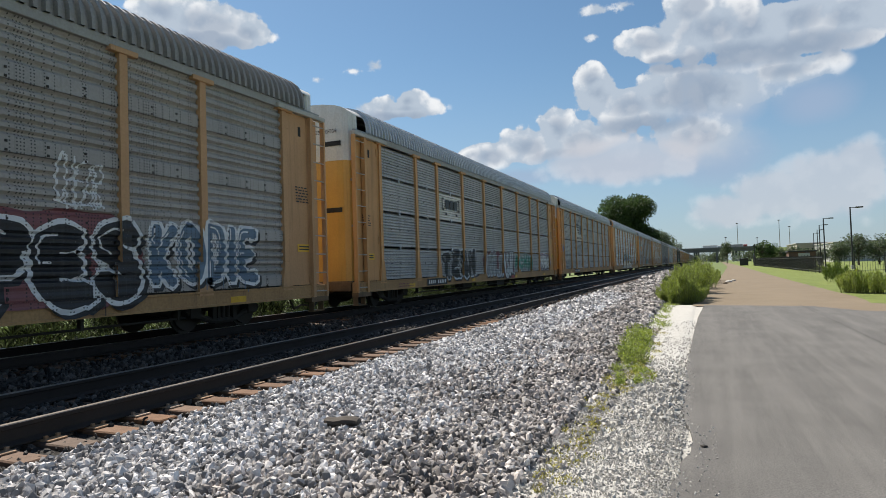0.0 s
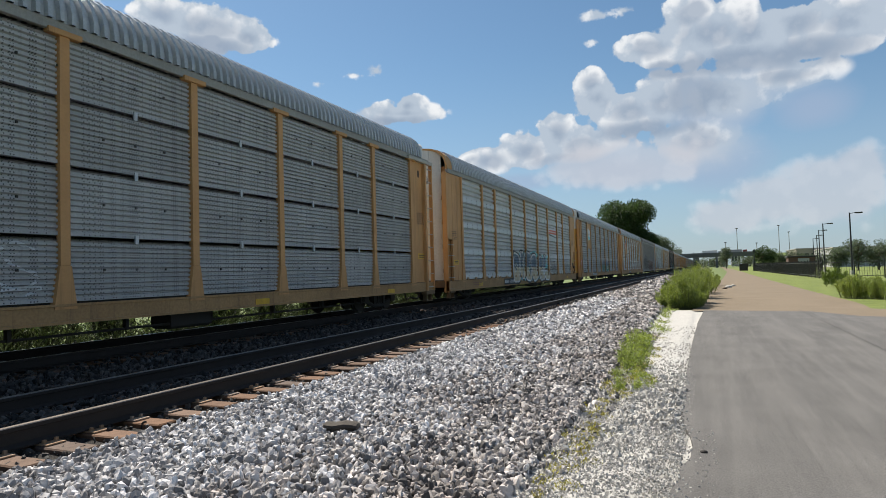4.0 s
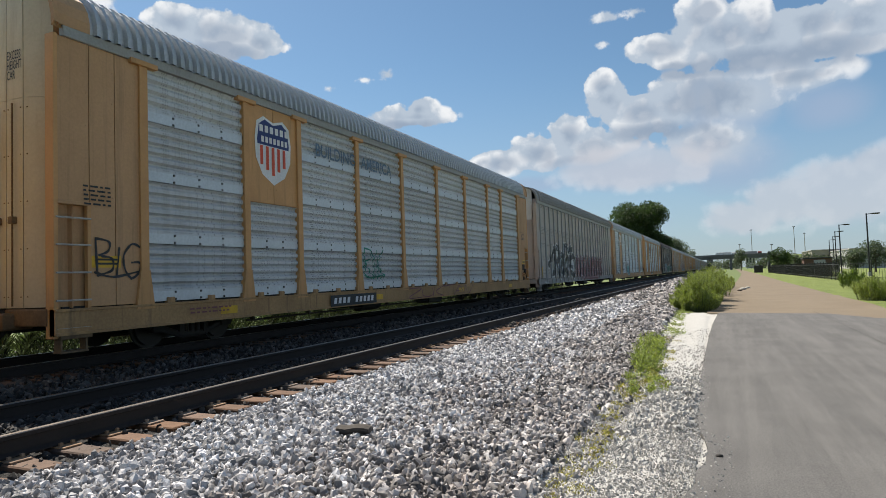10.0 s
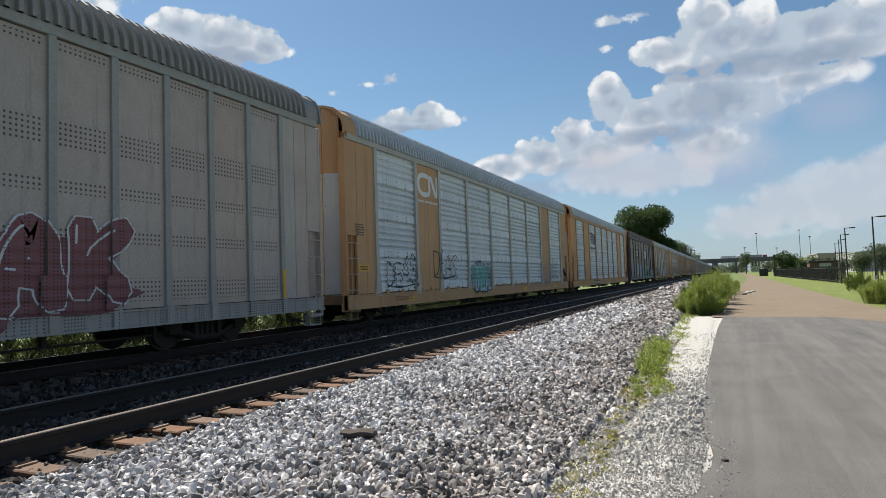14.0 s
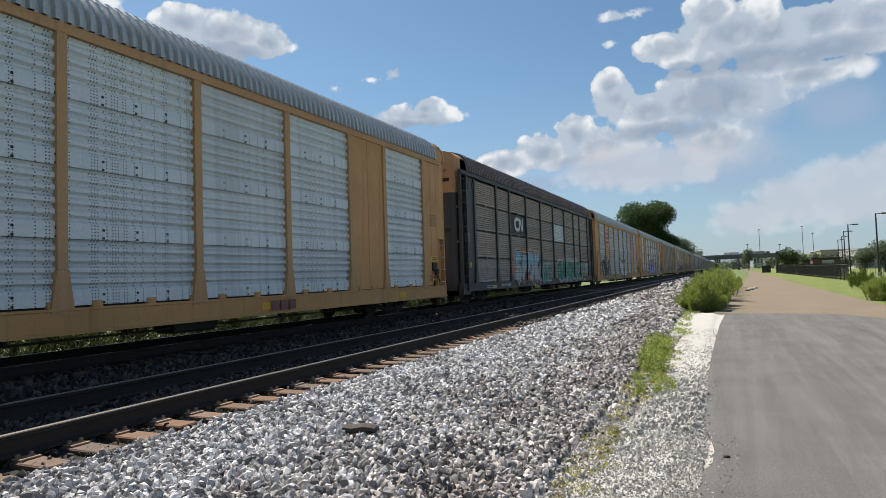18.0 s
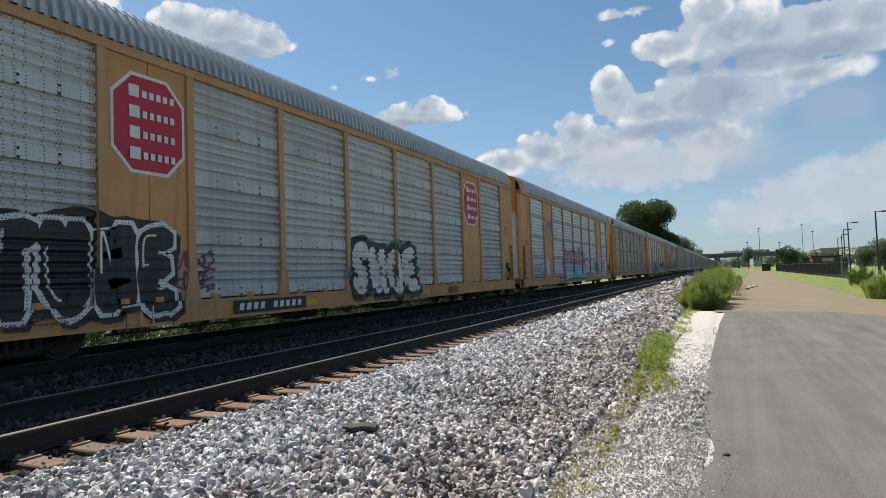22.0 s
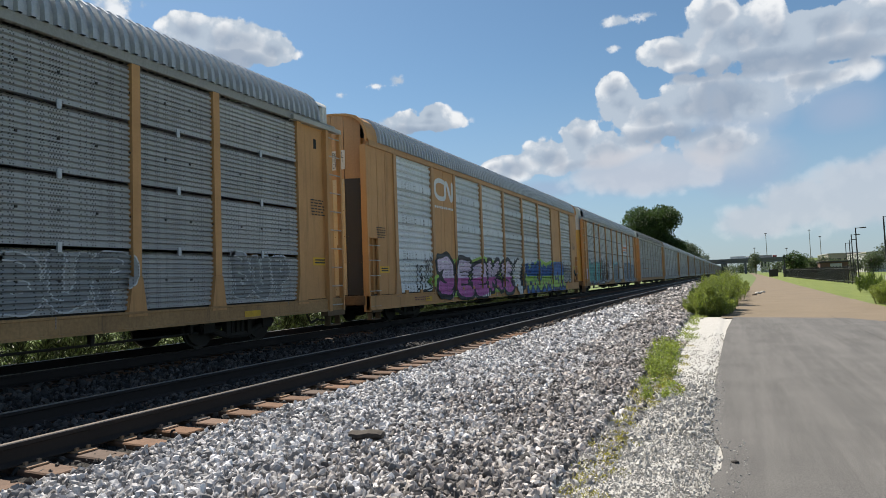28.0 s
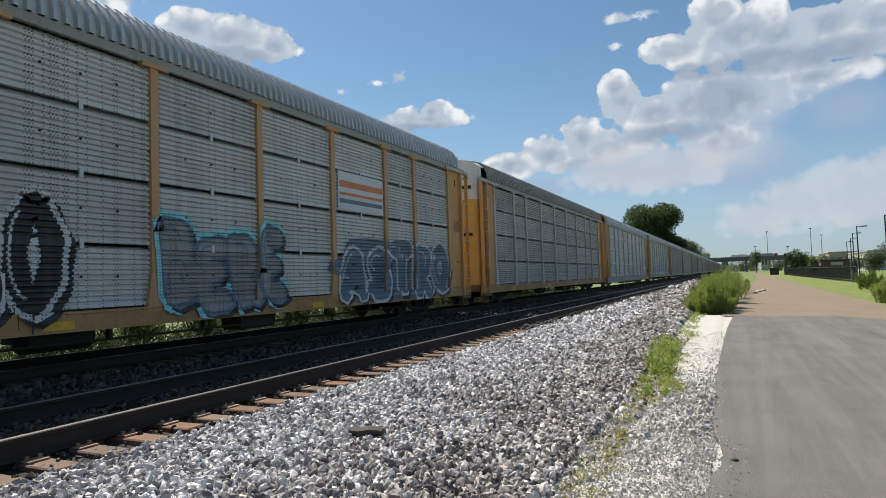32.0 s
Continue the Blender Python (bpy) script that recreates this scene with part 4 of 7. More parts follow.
        m.box(SKIN - 0.1, SKIN + 0.1, y - 0.40, y - 0.18, 1.22, 1.27)
        m.box(SKIN + 0.06, SKIN + 0.10, y - 0.32, y - 0.26, 1.1, 1.25)
        part("brake_step", m, frame_mat, t)
    m = bar(Mesh(), s, half, 1.36, 1.60, 0.08, a, 0.40, 0.47, 0.01)
    part("footboard", m, low, t)


def wagon(spec):
    """A covered car-carrying wagon in its parts; the side towards +x is sheeted bay by bay."""
    frame_mat, panel_mat, lap_mat, roof_mat = spec["frame"], spec["panel"], spec.get("lap", spec["panel"]), spec["roof"]
    post_mat, kind, ends = spec.get("post", frame_mat), spec["kind"], spec["ends"]
    t = thing("autorack_wagon", (0, 0, 0), spec["label"], "railway wagon", "wagons of the train")
    half = spec.get("half", 13.25)
    flat = kind == "flat"
    # underframe
    m = Mesh()
    for s in (-1, 1):
        m = Mesh()
        a, b, c = s * 1.45, s * 1.59, s * 1.625
        foot = 0.56 if flat or spec["ends"] == "tall" else 0.465
        ring = [(a, foot), (c, foot), (c, foot + 0.045), (b, foot + 0.05), (b, 0.84), (c - s * 0.015, 0.845), (c - s * 0.015, 0.885), (a, 0.885)]
        m.sweep(ring if s > 0 else ring[::-1], [((0, y, 0), (1, 0, 0), (0, 0, 1)) for y in (half, -half)])
        part("side_sill", m, spec.get("sill", frame_mat), t)
    m = Mesh()
    m.box(-0.35, 0.35, -half - 0.3, half + 0.3, 0.5, 0.9)
    m.box(-1.45, 1.45, -half + 0.2, half - 0.2, 0.86, 0.92)
    for k in range(-6, 7):
        if abs(abs(k * 2.0) - 10) > 1.3:
            m.box(-1.44, 1.44, k * 2.0 - 0.08, k * 2.0 + 0.08, 0.56, 0.86)
    m.box(-1.35, -0.7, -2.4, -1.2, 0.25, 0.75)
    m.box(0.75, 1.3, 1.0, 2.1, 0.25, 0.72, bevel=0.05)
    m.tube((0.95, -3.4, 0.45), (0.95, -2.3, 0.45), 0.22, 12)
    m.tube((1.25, -8.6, 0.36), (1.25, 8.6, 0.36), 0.025, 6)
    m.tube((-1.25, -8.6, 0.40), (-1.25, 8.6, 0.40), 0.03, 6)
    for k in range(-4, 5):
        m.box(1.2, 1.3, k * 2.1 - 0.03, k * 2.1 + 0.03, 0.34, 0.6)
    part("underframe", m, DARKMETAL, t)
    for s in (-1, 1):
        b = part("bogie_frame", bogie_mesh(), DARKMETAL, t, at=(0, s * 9.95, 0))
        for w in (-0.89, 0.89):
            ws = part("wheelset", wheelset_mesh(), (WHEEL, TREAD), t, at=(0, s * 9.95 + w, 0.416))
            wheels.append((ws, spec["n"]))
        c = Mesh()
        c.box(-0.11, 0.11, -0.4, 0.28, 0.72, 0.98, bevel=0.03)
        c.box(-0.17, 0.17, 0.1, 0.36, 0.68, 1.02, bevel=0.05)
        part("coupler", c if s > 0 else Mesh_turn(c), DARKMETAL, t, at=(0, s * (half + 0.38), 0))
    # decks and far wall, seen as darkness through the slits
    m = Mesh()
    m.box(-1.5, -1.46, -half + 0.1, half - 0.1, 0.9, 5.4)
    for z in (2.55, 3.95):
        m.box(-1.42, 1.40, -half + 0.2, half - 0.2, z, z + 0.07)
    part("deck", m, DARK_GALV, t)
    # sheets
    rows = Z_ROWS
    posts = spec.get("posts", BAYS)
    solid = spec.get("solid", {})
    odd = spec.get("odd", {})
    for k in range(len(posts) - 1):
        y0, y1 = posts[k], posts[k + 1]
        w, mid = y1 - y0 - 0.06, (y0 + y1) / 2
        if flat:
            part("panel", flat_mesh(round(w, 2), 4.4), (panel_mat, spec["punched"], GREY_POST), t, at=(SKIN, mid, 0.90))
            continue
        if k in solid:
            z0 = solid[k]
            for s in (-1, 1):
                sm = Mesh()
                sm.box(-0.04, 0.012, -w / 4 + 0.008, w / 4 - 0.008, 0, 5.32 - z0, bevel=0.006)
                for zz in np.arange(0.35, 5.0 - z0, 0.62):
                    for yy in (-w / 4 + 0.1, w / 4 - 0.1):
                        sm.box(0.012, 0.02, yy - 0.014, yy + 0.014, zz - 0.014, zz + 0.014)
                part("side_sheet", sm, spec.get("sheet", frame_mat), t, at=(SKIN, mid + s * w / 4, z0))
            if z0 < 1:
                continue
        for r in range(4):
            if k in solid and rows[r + 1] > solid[k] + 0.4:
                continue
            gap = 0.05 if kind in ("fine", "slit") else 0.012
            h = rows[r + 1] - rows[r] - gap
            if k in solid and rows[r] + h > solid[k]:
                h = solid[k] - rows[r] - 0.01
            pm = odd.get((k, r), panel_mat)
            part("panel", panel_mesh(round(w, 2), round(h, 3), kind), (pm, spec.get("laps", {}).get(k, odd.get((k, r), lap_mat)), DARKMETAL), t, at=(SKIN + (0.0 if kind == "coarse" else random.uniform(-0.006, 0.004)), mid, rows[r]))
            if kind in ("fine", "slit") and r < 3:
                cm = cache.get("clip")
                if not cm:
                    c = Mesh()
                    c.box(0, 0.03, -0.035, 0.035, -0.08, 0.08, bevel=0.006)
                    cm = cache["clip"] = c.data("clip")
                part("clip", cm, SILVER, t, at=(SKIN, mid, rows[r + 1] - 0.03))
    for k, y in enumerate(posts):
        part("post", post_mesh(0.13 if flat else 0.17, spec.get("cap", False), not flat), post_mat, t, at=(SKIN, y, 0))
    if flat:
        for y in posts[1:]:
            m = Mesh()
            m.box(0.02, 0.10, y - 0.08, y + 0.08, 0.56, 0.92, bevel=0.008)
            part("sill_rib", m, spec["sill"], t, at=(SKIN, 0, 0))
    elif spec["ends"] == "short":
        tm = cache.get("tab")
        if not tm:
            c = Mesh()
            c.box(-0.04, 0.035, -0.09, 0.09, -0.05, 0.06, bevel=0.008)
            tm = cache["tab"] = c.data("tab")
        for a, b in zip(posts, posts[1:]):
            for q in (0.22, 0.6, 0.95):
                part("tab", tm, spec.get("sill", frame_mat), t, at=(SKIN, a + (b - a) * q, 0.93))
    for s in (-1, 1):
        m = Mesh()
        m.box(s * 1.54 - 0.05, s * 1.54 + 0.05, -half + 0.15, half - 0.15, 5.32, 5.50, bevel=0.01)
        part("top_plate", m, spec.get("plate", post_mat), t)
    part("roof", roof_mesh(round(2 * half - (1.66 if spec["ends"] == "tall" else 1.2), 2)), roof_mat, t, "corrugated arched roof")
    # ends
    for s in (-1, 1):
        build_end(t, spec, s, half, flat)
    # reflectors on the sill
    for y in spec.get("marks", (-9.5, -3.2, 3.4, 9.8)):
        m = Mesh()
        if flat:
            m.box(0.075, 0.082, -0.05, 0.05, 0.25, 0.95)
        else:
            m.box(0.07, 0.076, -0.24, 0.24, -0.08, 0.08)
        part("reflector", m, PLATE_YELLOW, t, at=(SKIN, y, 0.66))
    return t


def Mesh_turn(m):
    out = Mesh()
    out.v, out.f, out.s = [(x, -y, z) for x, y, z in m.v], [f[::-1] for f in m.f], list(m.s)
    return out


PUNCHED = surface("punched_grey_steel", (0.475, 0.40, 0.355), 0.6, second=(0.375, 0.31, 0.27), patch=0.8, patch_amount=0.7, holes=0.086, all_holes=True, vary=0.04)
OLD = dict(kind="coarse", frame=YELLOW, panel=GALV, lap=GALV, roof=ROOF, ends="tall", cap=True, sill=RUST_YELLOW, plate=GREY_POST)
FINE = dict(OLD, kind="fine", panel=GALV_FINE, roof=ROOF)
NEW = dict(kind="coarse", frame=YELLOW, panel=LIGHT, lap=LIGHT, roof=ROOF, ends="short", post=YELLOW_OLD, sill=YELLOW, doortop=YELLOW_OLD, door=CREAM)
FLAT = dict(kind="flat", frame=GREY, endsheet=GREY, panel=GREY, punched=PUNCHED, post=GREY_POST, roof=ROOF_DULL, ends="short", ladder=GREY, hinge=GREY, hood=ROOF_DULL, low=DARK_GALV, sill=DARK_GALV, door=GREY, doortop=WHITE, half=13.4, inner=12.4,
            posts=(-12.65,) + tuple(-11.5 + 1.11 * k for k in range(22)), marks=(-12.65, -7.06, -4.84, 0.71, 6.26, 11.81))
SPECS = [
    dict(OLD, panel=DARK_GALV, lap=DARK_GALV, roof=ROOF_DULL, frame=YELLOW_OLD, label="grimy dark-sheeted car-carrying wagon with yellow posts and painted letters"),
    dict(FINE, odd={(2, 2): WHITE}, label="grey finely ribbed wagon with yellow posts and a white sign"),
    dict(FINE, odd={(2, 2): WHITE}, label="grey finely ribbed wagon with yellow ends and a slanted sign"),
    dict(OLD, ends="short", cap=False, lap=STRIP, door=WHITE, doortop=WHITE, label="grey corrugated wagon with pale zinc bands, red stripe and painted letters"),
    dict(OLD, post=YELLOW_OLD, panel=GALV_DIM, lap=GALV_DIM, solid={1: 3.05}, label="dark grey corrugated wagon with a yellow sign sheet and chalky tags"),
    dict(OLD, ends="short", lap=STRIP, solid={1: 3.05}, door=CREAM, doortop=CREAM, hood=YELLOW_OLD, endsheet=YELLOW_OLD, label="grey banded wagon with tan ends and a shield sign"),
    dict(FLAT, label="flat grey steel wagon with punched bands and black and red lettering"),
    dict(NEW, frame=YELLOW_OLD, sill=YELLOW_OLD, doortop=YELLOW_OLD, post=PALE_POST, solid={1: 0.9, 7: 0.9}, door2=SILVER, label="tan car-carrying wagon with pale ribbed sheets and two plain tan bays"),
    dict(NEW, solid={1: 0.9, 7: 0.9}, door2=SILVER, label="tan car-carrying wagon with clean pale ribbed sheets and a striped sign"),
    dict(FINE, frame=BLACK, post=BLACK, panel=BROWN_GALV, roof=ROOF_RED, sill=BLACK, plate=BLACK, door=BLACK, doortop=YELLOW_OLD, ladder=BLACK, capstrip=BLACK, rung=BLACK, low=BLACK, cap=False, odd={(2, 2): BLACK, (5, 2): LIGHT}, hinge=BLACK, label="black-framed wagon with grimy brown ribbed sheets and bright painted letters"),
    dict(NEW, panel=GALV, lap=GALV, solid={1: 0.9, 7: 0.9}, door2=SILVER, label="tan wagon with grey ribbed sheets and two red octagon signs"),
    dict(NEW, lap=STRIP_GREY, solid={1: 0.9, 7: 0.9}, door2=SILVER, label="tan wagon with pale sheets, grey bands and purple and blue lettering"),
    dict(FINE, cap=False, label="dark grey finely ribbed wagon with tan posts and thin white outlines"),
    dict(NEW, solid={1: 0.9, 7: 0.9}, door2=BLACK, laps={4: STRIP, 5: STRIP, 6: STRIP}, odd={(k, r): GALV for k in (4, 5, 6, 8) for r in range(4)}, label="tan wagon with pale ribbed sheets and pink, blue and green lettering"),
    dict(FINE, panel=GALV, post=YELLOW_OLD, label="grey slatted wagon with tan posts and teal and black lettering"),
    dict(FINE, roof=ROOF_DULL, post=PALE_POST, label="grey ribbed car-carrying wagon with tan ends"),
]
FAR = dict(post=PALE_POST, plate=GREY_POST, frame=RUST_YELLOW, sill=GREY_POST)
MORE = [{**NEW, **FAR, "panel": GALV, "lap": GALV, "label": "tan car-carrying wagon with grey ribbed sheets"}, {**OLD, **FAR, "label": "grey corrugated car-carrying wagon with tan ends"},
        {**FINE, **FAR, "label": "grey finely ribbed car-carrying wagon"}, {**OLD, **FAR, "panel": DARK_GALV, "lap": DARK_GALV, "label": "dark sheeted car-carrying wagon"}]
ORDER = [0, 1, 2, 0, 3, 1, 0, 2, 1, 0, 3, 0, 1, 2, 0, 1, 3, 0]
# middle of each wagon at the start, metres along the track
MIDDLES = [1.0, 29.07, 57.0, 85.1, 113.1, 141.2, 169.85, 197.65, 225.7, 253.7, 281.75, 309.75, 337.9, 365.8, 394.0, 422.05]
train = []
for n, spec in enumerate(SPECS):
    train.append((wagon(dict(spec, n=n)), MIDDLES[n]))
models = {}
for k, pick in enumerate(ORDER):
    n = len(SPECS) + k
    y = MIDDLES[-1] + 28.05 * (k + 1)
    if pick not in models:
        models[pick] = w = wagon(dict(MORE[pick], n=n))
    else:
        w = copy_thing(models[pick], pose(0, 0, 0))
    train.append((w, y))
for w, y in train:
    w.location = (-11.121, y, RAIL_Z)


# ---- loose stone ----
def stones(name, material, zones, label, category, sides=20):
    """Angular chips: deformed solids scattered over zones (x0, x1, y0, y1, per square metre, size, lift)."""
    phi = (1 + 5 ** 0.5) / 2
    if sides == 20:
        base = np.array([(-1, phi, 0), (1, phi, 0), (-1, -phi, 0), (1, -phi, 0), (0, -1, phi), (0, 1, phi), (0, -1, -phi), (0, 1, -phi), (phi, 0, -1), (phi, 0, 1), (-phi, 0, -1), (-phi, 0, 1)]) / 1.9
        tri = np.array([(0, 11, 5), (0, 5, 1), (0, 1, 7), (0, 7, 10), (0, 10, 11), (1, 5, 9), (5, 11, 4), (11, 10, 2), (10, 7, 6), (7, 1, 8), (3, 9, 4), (3, 4, 2), (3, 2, 6), (3, 6, 8), (3, 8, 9), (4, 9, 5), (2, 4, 11), (6, 2, 10), (8, 6, 7), (9, 8, 1)])
    else:
        base = np.array([(1, 0, 0), (-1, 0, 0), (0, 1, 0), (0, -1, 0), (0, 0, 1), (0, 0, -1)], float)
        tri = np.array([(0, 2, 4), (2, 1, 4), (1, 3, 4), (3, 0, 4), (2, 0, 5), (1, 2, 5), (3, 1, 5), (0, 3, 5)])
    turned = [base @ np.linalg.qr(rng.normal(size=(3, 3)))[0] for _ in range(24)]
    shapes = [np.sign(v) * np.abs(v) ** 0.62 * rng.uniform(0.86, 1.12, (len(base), 1)) + rng.normal(0, 0.07, base.shape) for v in turned]
    vs, fs, off = [], [], 0
    for x0, x1, y0, y1, per, size, lift, spread in zones:
        n = int((x1 - x0) * (y1 - y0) * per)
        px, py = rng.uniform(x0, x1, n), rng.uniform(y0, y1, n)
        s = size * np.minimum(rng.lognormal(0, 0.40, n), 1.7)
        for i in range(n):
            a, b, c = rng.uniform(0, 6.283, 3)
            turn = np.array(Euler((a * 0.4, b * 0.4, c)).to_matrix())
            v = (shapes[rng.integers(24)] * (s[i] * np.array((0.86, 0.56, 0.30)))) @ turn.T
            vs.append(v + (px[i], py[i], bank(px[i]) + lift + s[i] * 0.12 + rng.uniform(0, spread)))
            fs.append(tri + off)
            off += len(base)
    me = bpy.data.meshes.new(name)
    me.from_pydata(np.concatenate(vs).tolist(), [], np.concatenate(fs).tolist())
    return tagged(part(name, me, material), label, category, kind="stuff")


stones("ballast_gravel", STONE, [(-4.88, -3.3, 2.4, 7, 1150, 0.041, 0, 0.036), (-3.3, -2.4, 2.4, 7, 570, 0.041, 0, 0.036), (-4.88, -3.3, 7, 12, 820, 0.044, 0, 0.036), (-3.3, -2.4, 7, 12, 400, 0.044, 0, 0.036), (-4.88, -3.0, 12, 18, 480, 0.054, 0, 0.04), (-4.88, -3.0, 18, 30, 170, 0.09, 0, 0.03)],
       "clean grey crushed granite ballast stones beside the track", "ballast stones")
stones("dusty_gravel", STONE_DUSTY, [(-3.3, -2.4, 2.4, 7, 580, 0.041, 0, 0.036), (-2.4, -1.35, 2.4, 7, 1150, 0.040, 0, 0.034), (-3.3, -2.4, 7, 12, 410, 0.044, 0, 0.036), (-2.4, -1.35, 7, 12, 820, 0.043, 0, 0.036), (-3.0, -1.4, 12, 18, 480, 0.054, 0, 0.04), (-3.0, -1.5, 18, 30, 170, 0.09, 0, 0.03), (-4.88, -1.6, 30, 50, 60, 0.13, 0, 0.03),
                                     (-4.88, -1.6, 50, 90, 16, 0.22, 0, 0.04), (-1.7, -1.05, 3.5, 16, 190, 0.036, 0, 0.006)],
       "dusty brown-grey ballast stones towards the path", "ballast stones")
stones("track_gravel", OILY_SHADE_STONE, [(-5.5, -4.85, 1.5, 20, 90, 0.04, -0.03, 0.01), (-7.0, -5.65, 1.5, 20, 330, 0.05, -0.012, 0.02), (-10.3, -7.1, 2, 20, 110, 0.055, -0.02, 0.015), (-10.3, -5.0, 16, 40, 45, 0.09, -0.03, 0.02), (-13.6, -12, 2, 25, 60, 0.07, 0, 0.02)],
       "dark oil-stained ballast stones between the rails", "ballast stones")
stones("limestone_chips", LIME_STONE, [(-1.35, -0.25, 3.6, 7.0, 2600, 0.013, 0.002, 0.004), (-1.35, -0.25, 3.6, 8.5, 260, 0.020, 0.002, 0.003), (-1.35, -0.28, 7.0, 11, 700, 0.015, 0.004, 0.004), (-1.35, -0.3, 11, 14, 260, 0.015, 0.003, 0.003), (-1.35, -0.3, 14, 18, 90, 0.015, 0.003, 0.003), (-0.95, -0.3, 6.6, 9.8, 380, 0.036, 0.002, 0.008), (-1.3, -0.7, 5.5, 10, 160, 0.035, 0.002, 0.006), (-0.3, -0.2, 3.6, 10, 420, 0.011, 0.012, 0.0), (-0.26, 0.02, 4.6, 6.6, 300, 0.010, 0.013, 0.0)],
       "small pale limestone chips on the verge", "limestone chips", 8)


# ---- plants ----
def blades(points, ways, length, width, name, material):
    """Leaf blades: a kite-shaped face at each point along its way."""
    n = len(points)
    p, d = np.asarray(points, float), np.asarray(ways, float)
    d /= np.linalg.norm(d, axis=1, keepdims=True) + 1e-9
    side = np.cross(d, rng.normal(size=(n, 3)))
    side /= np.linalg.norm(side, axis=1, keepdims=True) + 1e-9
    ln = np.asarray(length).reshape(-1, 1) * rng.uniform(0.6, 1.3, (n, 1))
    wd = np.asarray(width).reshape(-1, 1) * rng.uniform(0.6, 1.3, (n, 1))
    droop = np.zeros((n, 3))
    droop[:, 2] = -0.15 * ln[:, 0]
    v = np.stack([p, p + d * ln * 0.45 + side * wd, p + d * ln + droop, p + d * ln * 0.45 - side * wd], 1).reshape(-1, 3)
    f = np.arange(4 * n).reshape(-1, 4)
    me = bpy.data.meshes.new(name)
    me.from_pydata(v.tolist(), [], f.tolist())
    return me


def ball(n):
    d = rng.normal(size=(n, 3))
    return d / np.linalg.norm(d, axis=1, keepdims=True)


STEM = surface("weed_stem", (0.12, 0.14, 0.04), 0.8, second=(0.09, 0.09, 0.03))


def weed_plant(x, y, z, height, spread, leaves, material, label, group, size=0.05):
    """A bushy weed: stems fanning from the root, dense with narrow leaves."""
    t = thing("weed_bush", (x, y, z), label, "bush", group)
    stems = Mesh()
    pts, ways = [], []
    count = max(7, leaves // 130)
    for k in range(count):
        a, r = rng.uniform(0, 6.283), spread * rng.uniform(0.05, 1.0)
        h = height * rng.uniform(0.55, 1.0) * (1 - 0.35 * (r / spread) ** 2)
        tip = Vector((math.cos(a) * r, math.sin(a) * r, h))
        mid = Vector((tip.x * 0.85, tip.y * 0.85, h * 0.5))
        root = Vector((tip.x * 0.65, tip.y * 0.65, -0.03))
        stems.tube((0, 0, -0.05), root, 0.008, 5, caps=False)
        stems.tube(root, mid, 0.010, 5, 0.008, caps=False)
        stems.tube(mid, tip, 0.008, 5, 0.003, caps=False)
        m = leaves // count
        s = rng.uniform(0.02, 1.0, m) ** 0.9
        base = np.where(s[:, None] < 0.5, np.array(root) + (np.array(mid) - np.array(root)) * (s[:, None] / 0.5), np.array(mid) + (np.array(tip) - np.array(mid)) * ((s[:, None] - 0.5) / 0.5))
        d = ball(m)
        d[:, 2] = np.abs(d[:, 2]) * 0.8 + 1.1
        pts.append(base + d * rng.uniform(0.0, 0.14, (m, 1)) * height * (1.15 - s[:, None]))
        ways.append(d)
    part("stem", stems, STEM, t)
    part("foliage", blades(np.concatenate(pts), np.concatenate(ways), size * 2.1, size * 0.15, "foliage", material), material, t)
    return t


WEED = leafy("weed_green", (0.34, 0.41, 0.085), (0.22, 0.29, 0.055), 0.5)
DRY_WEED = leafy("yellow_weed", (0.42, 0.40, 0.08), (0.30, 0.24, 0.09), 0.5)
# the tall weed thicket where the trail begins
for k in range(66):
    y = 25.4 + (k / 65) ** 1.9 * 30
    lo, hi = np.interp(y, (25, 30, 40, 56), (-1.35, -1.5, -1.2, -0.4)), np.interp(y, (25, 28, 36, 48, 56), (-0.55, -0.2, 0.2, 0.6, 0.9))
    x = rng.uniform(lo, hi)
    rim = 1 - abs((x - lo) / (hi - lo) - 0.5) * 2
    weed_plant(x, y, bank(x), (0.7 + 1.15 * rim ** 0.6) * rng.uniform(0.75, 1.2) * np.interp(y, (25, 28, 34), (0.6, 0.95, 1.05)), rng.uniform(0.35, 0.7), 3800 if y < 34 else 1700, WEED, "tall feathery green weed bush at the trail's edge", "weed bushes", 0.055)
for k in range(13):
    x, y = 5.8 + 3.4 * (k / 12) + rng.uniform(-0.2, 0.2), rng.uniform(27.5, 33)
    weed_plant(x, y, 0, rng.uniform(0.8, 1.15), rng.uniform(0.5, 0.7), 4600, WEED, "low leafy green bush on the lawn by the trail", "bushes on the lawn", 0.06)
for x, y, h in ((7.5, 47.0, 1.4), (8.3, 49.0, 1.2)):
    weed_plant(x, y, 0, h, 0.6, 900, LEAF_LIGHT, "thin young sapling with pale leaves", "saplings", 0.13)
for x, y in ((-1.75, 33.5), (-2.2, 40)):
    weed_plant(x, y, bank(x), 0.9, 0.3, 240, LEAF_LIGHT, "loose leafy weed at the ballast edge", "ballast weeds", 0.09)


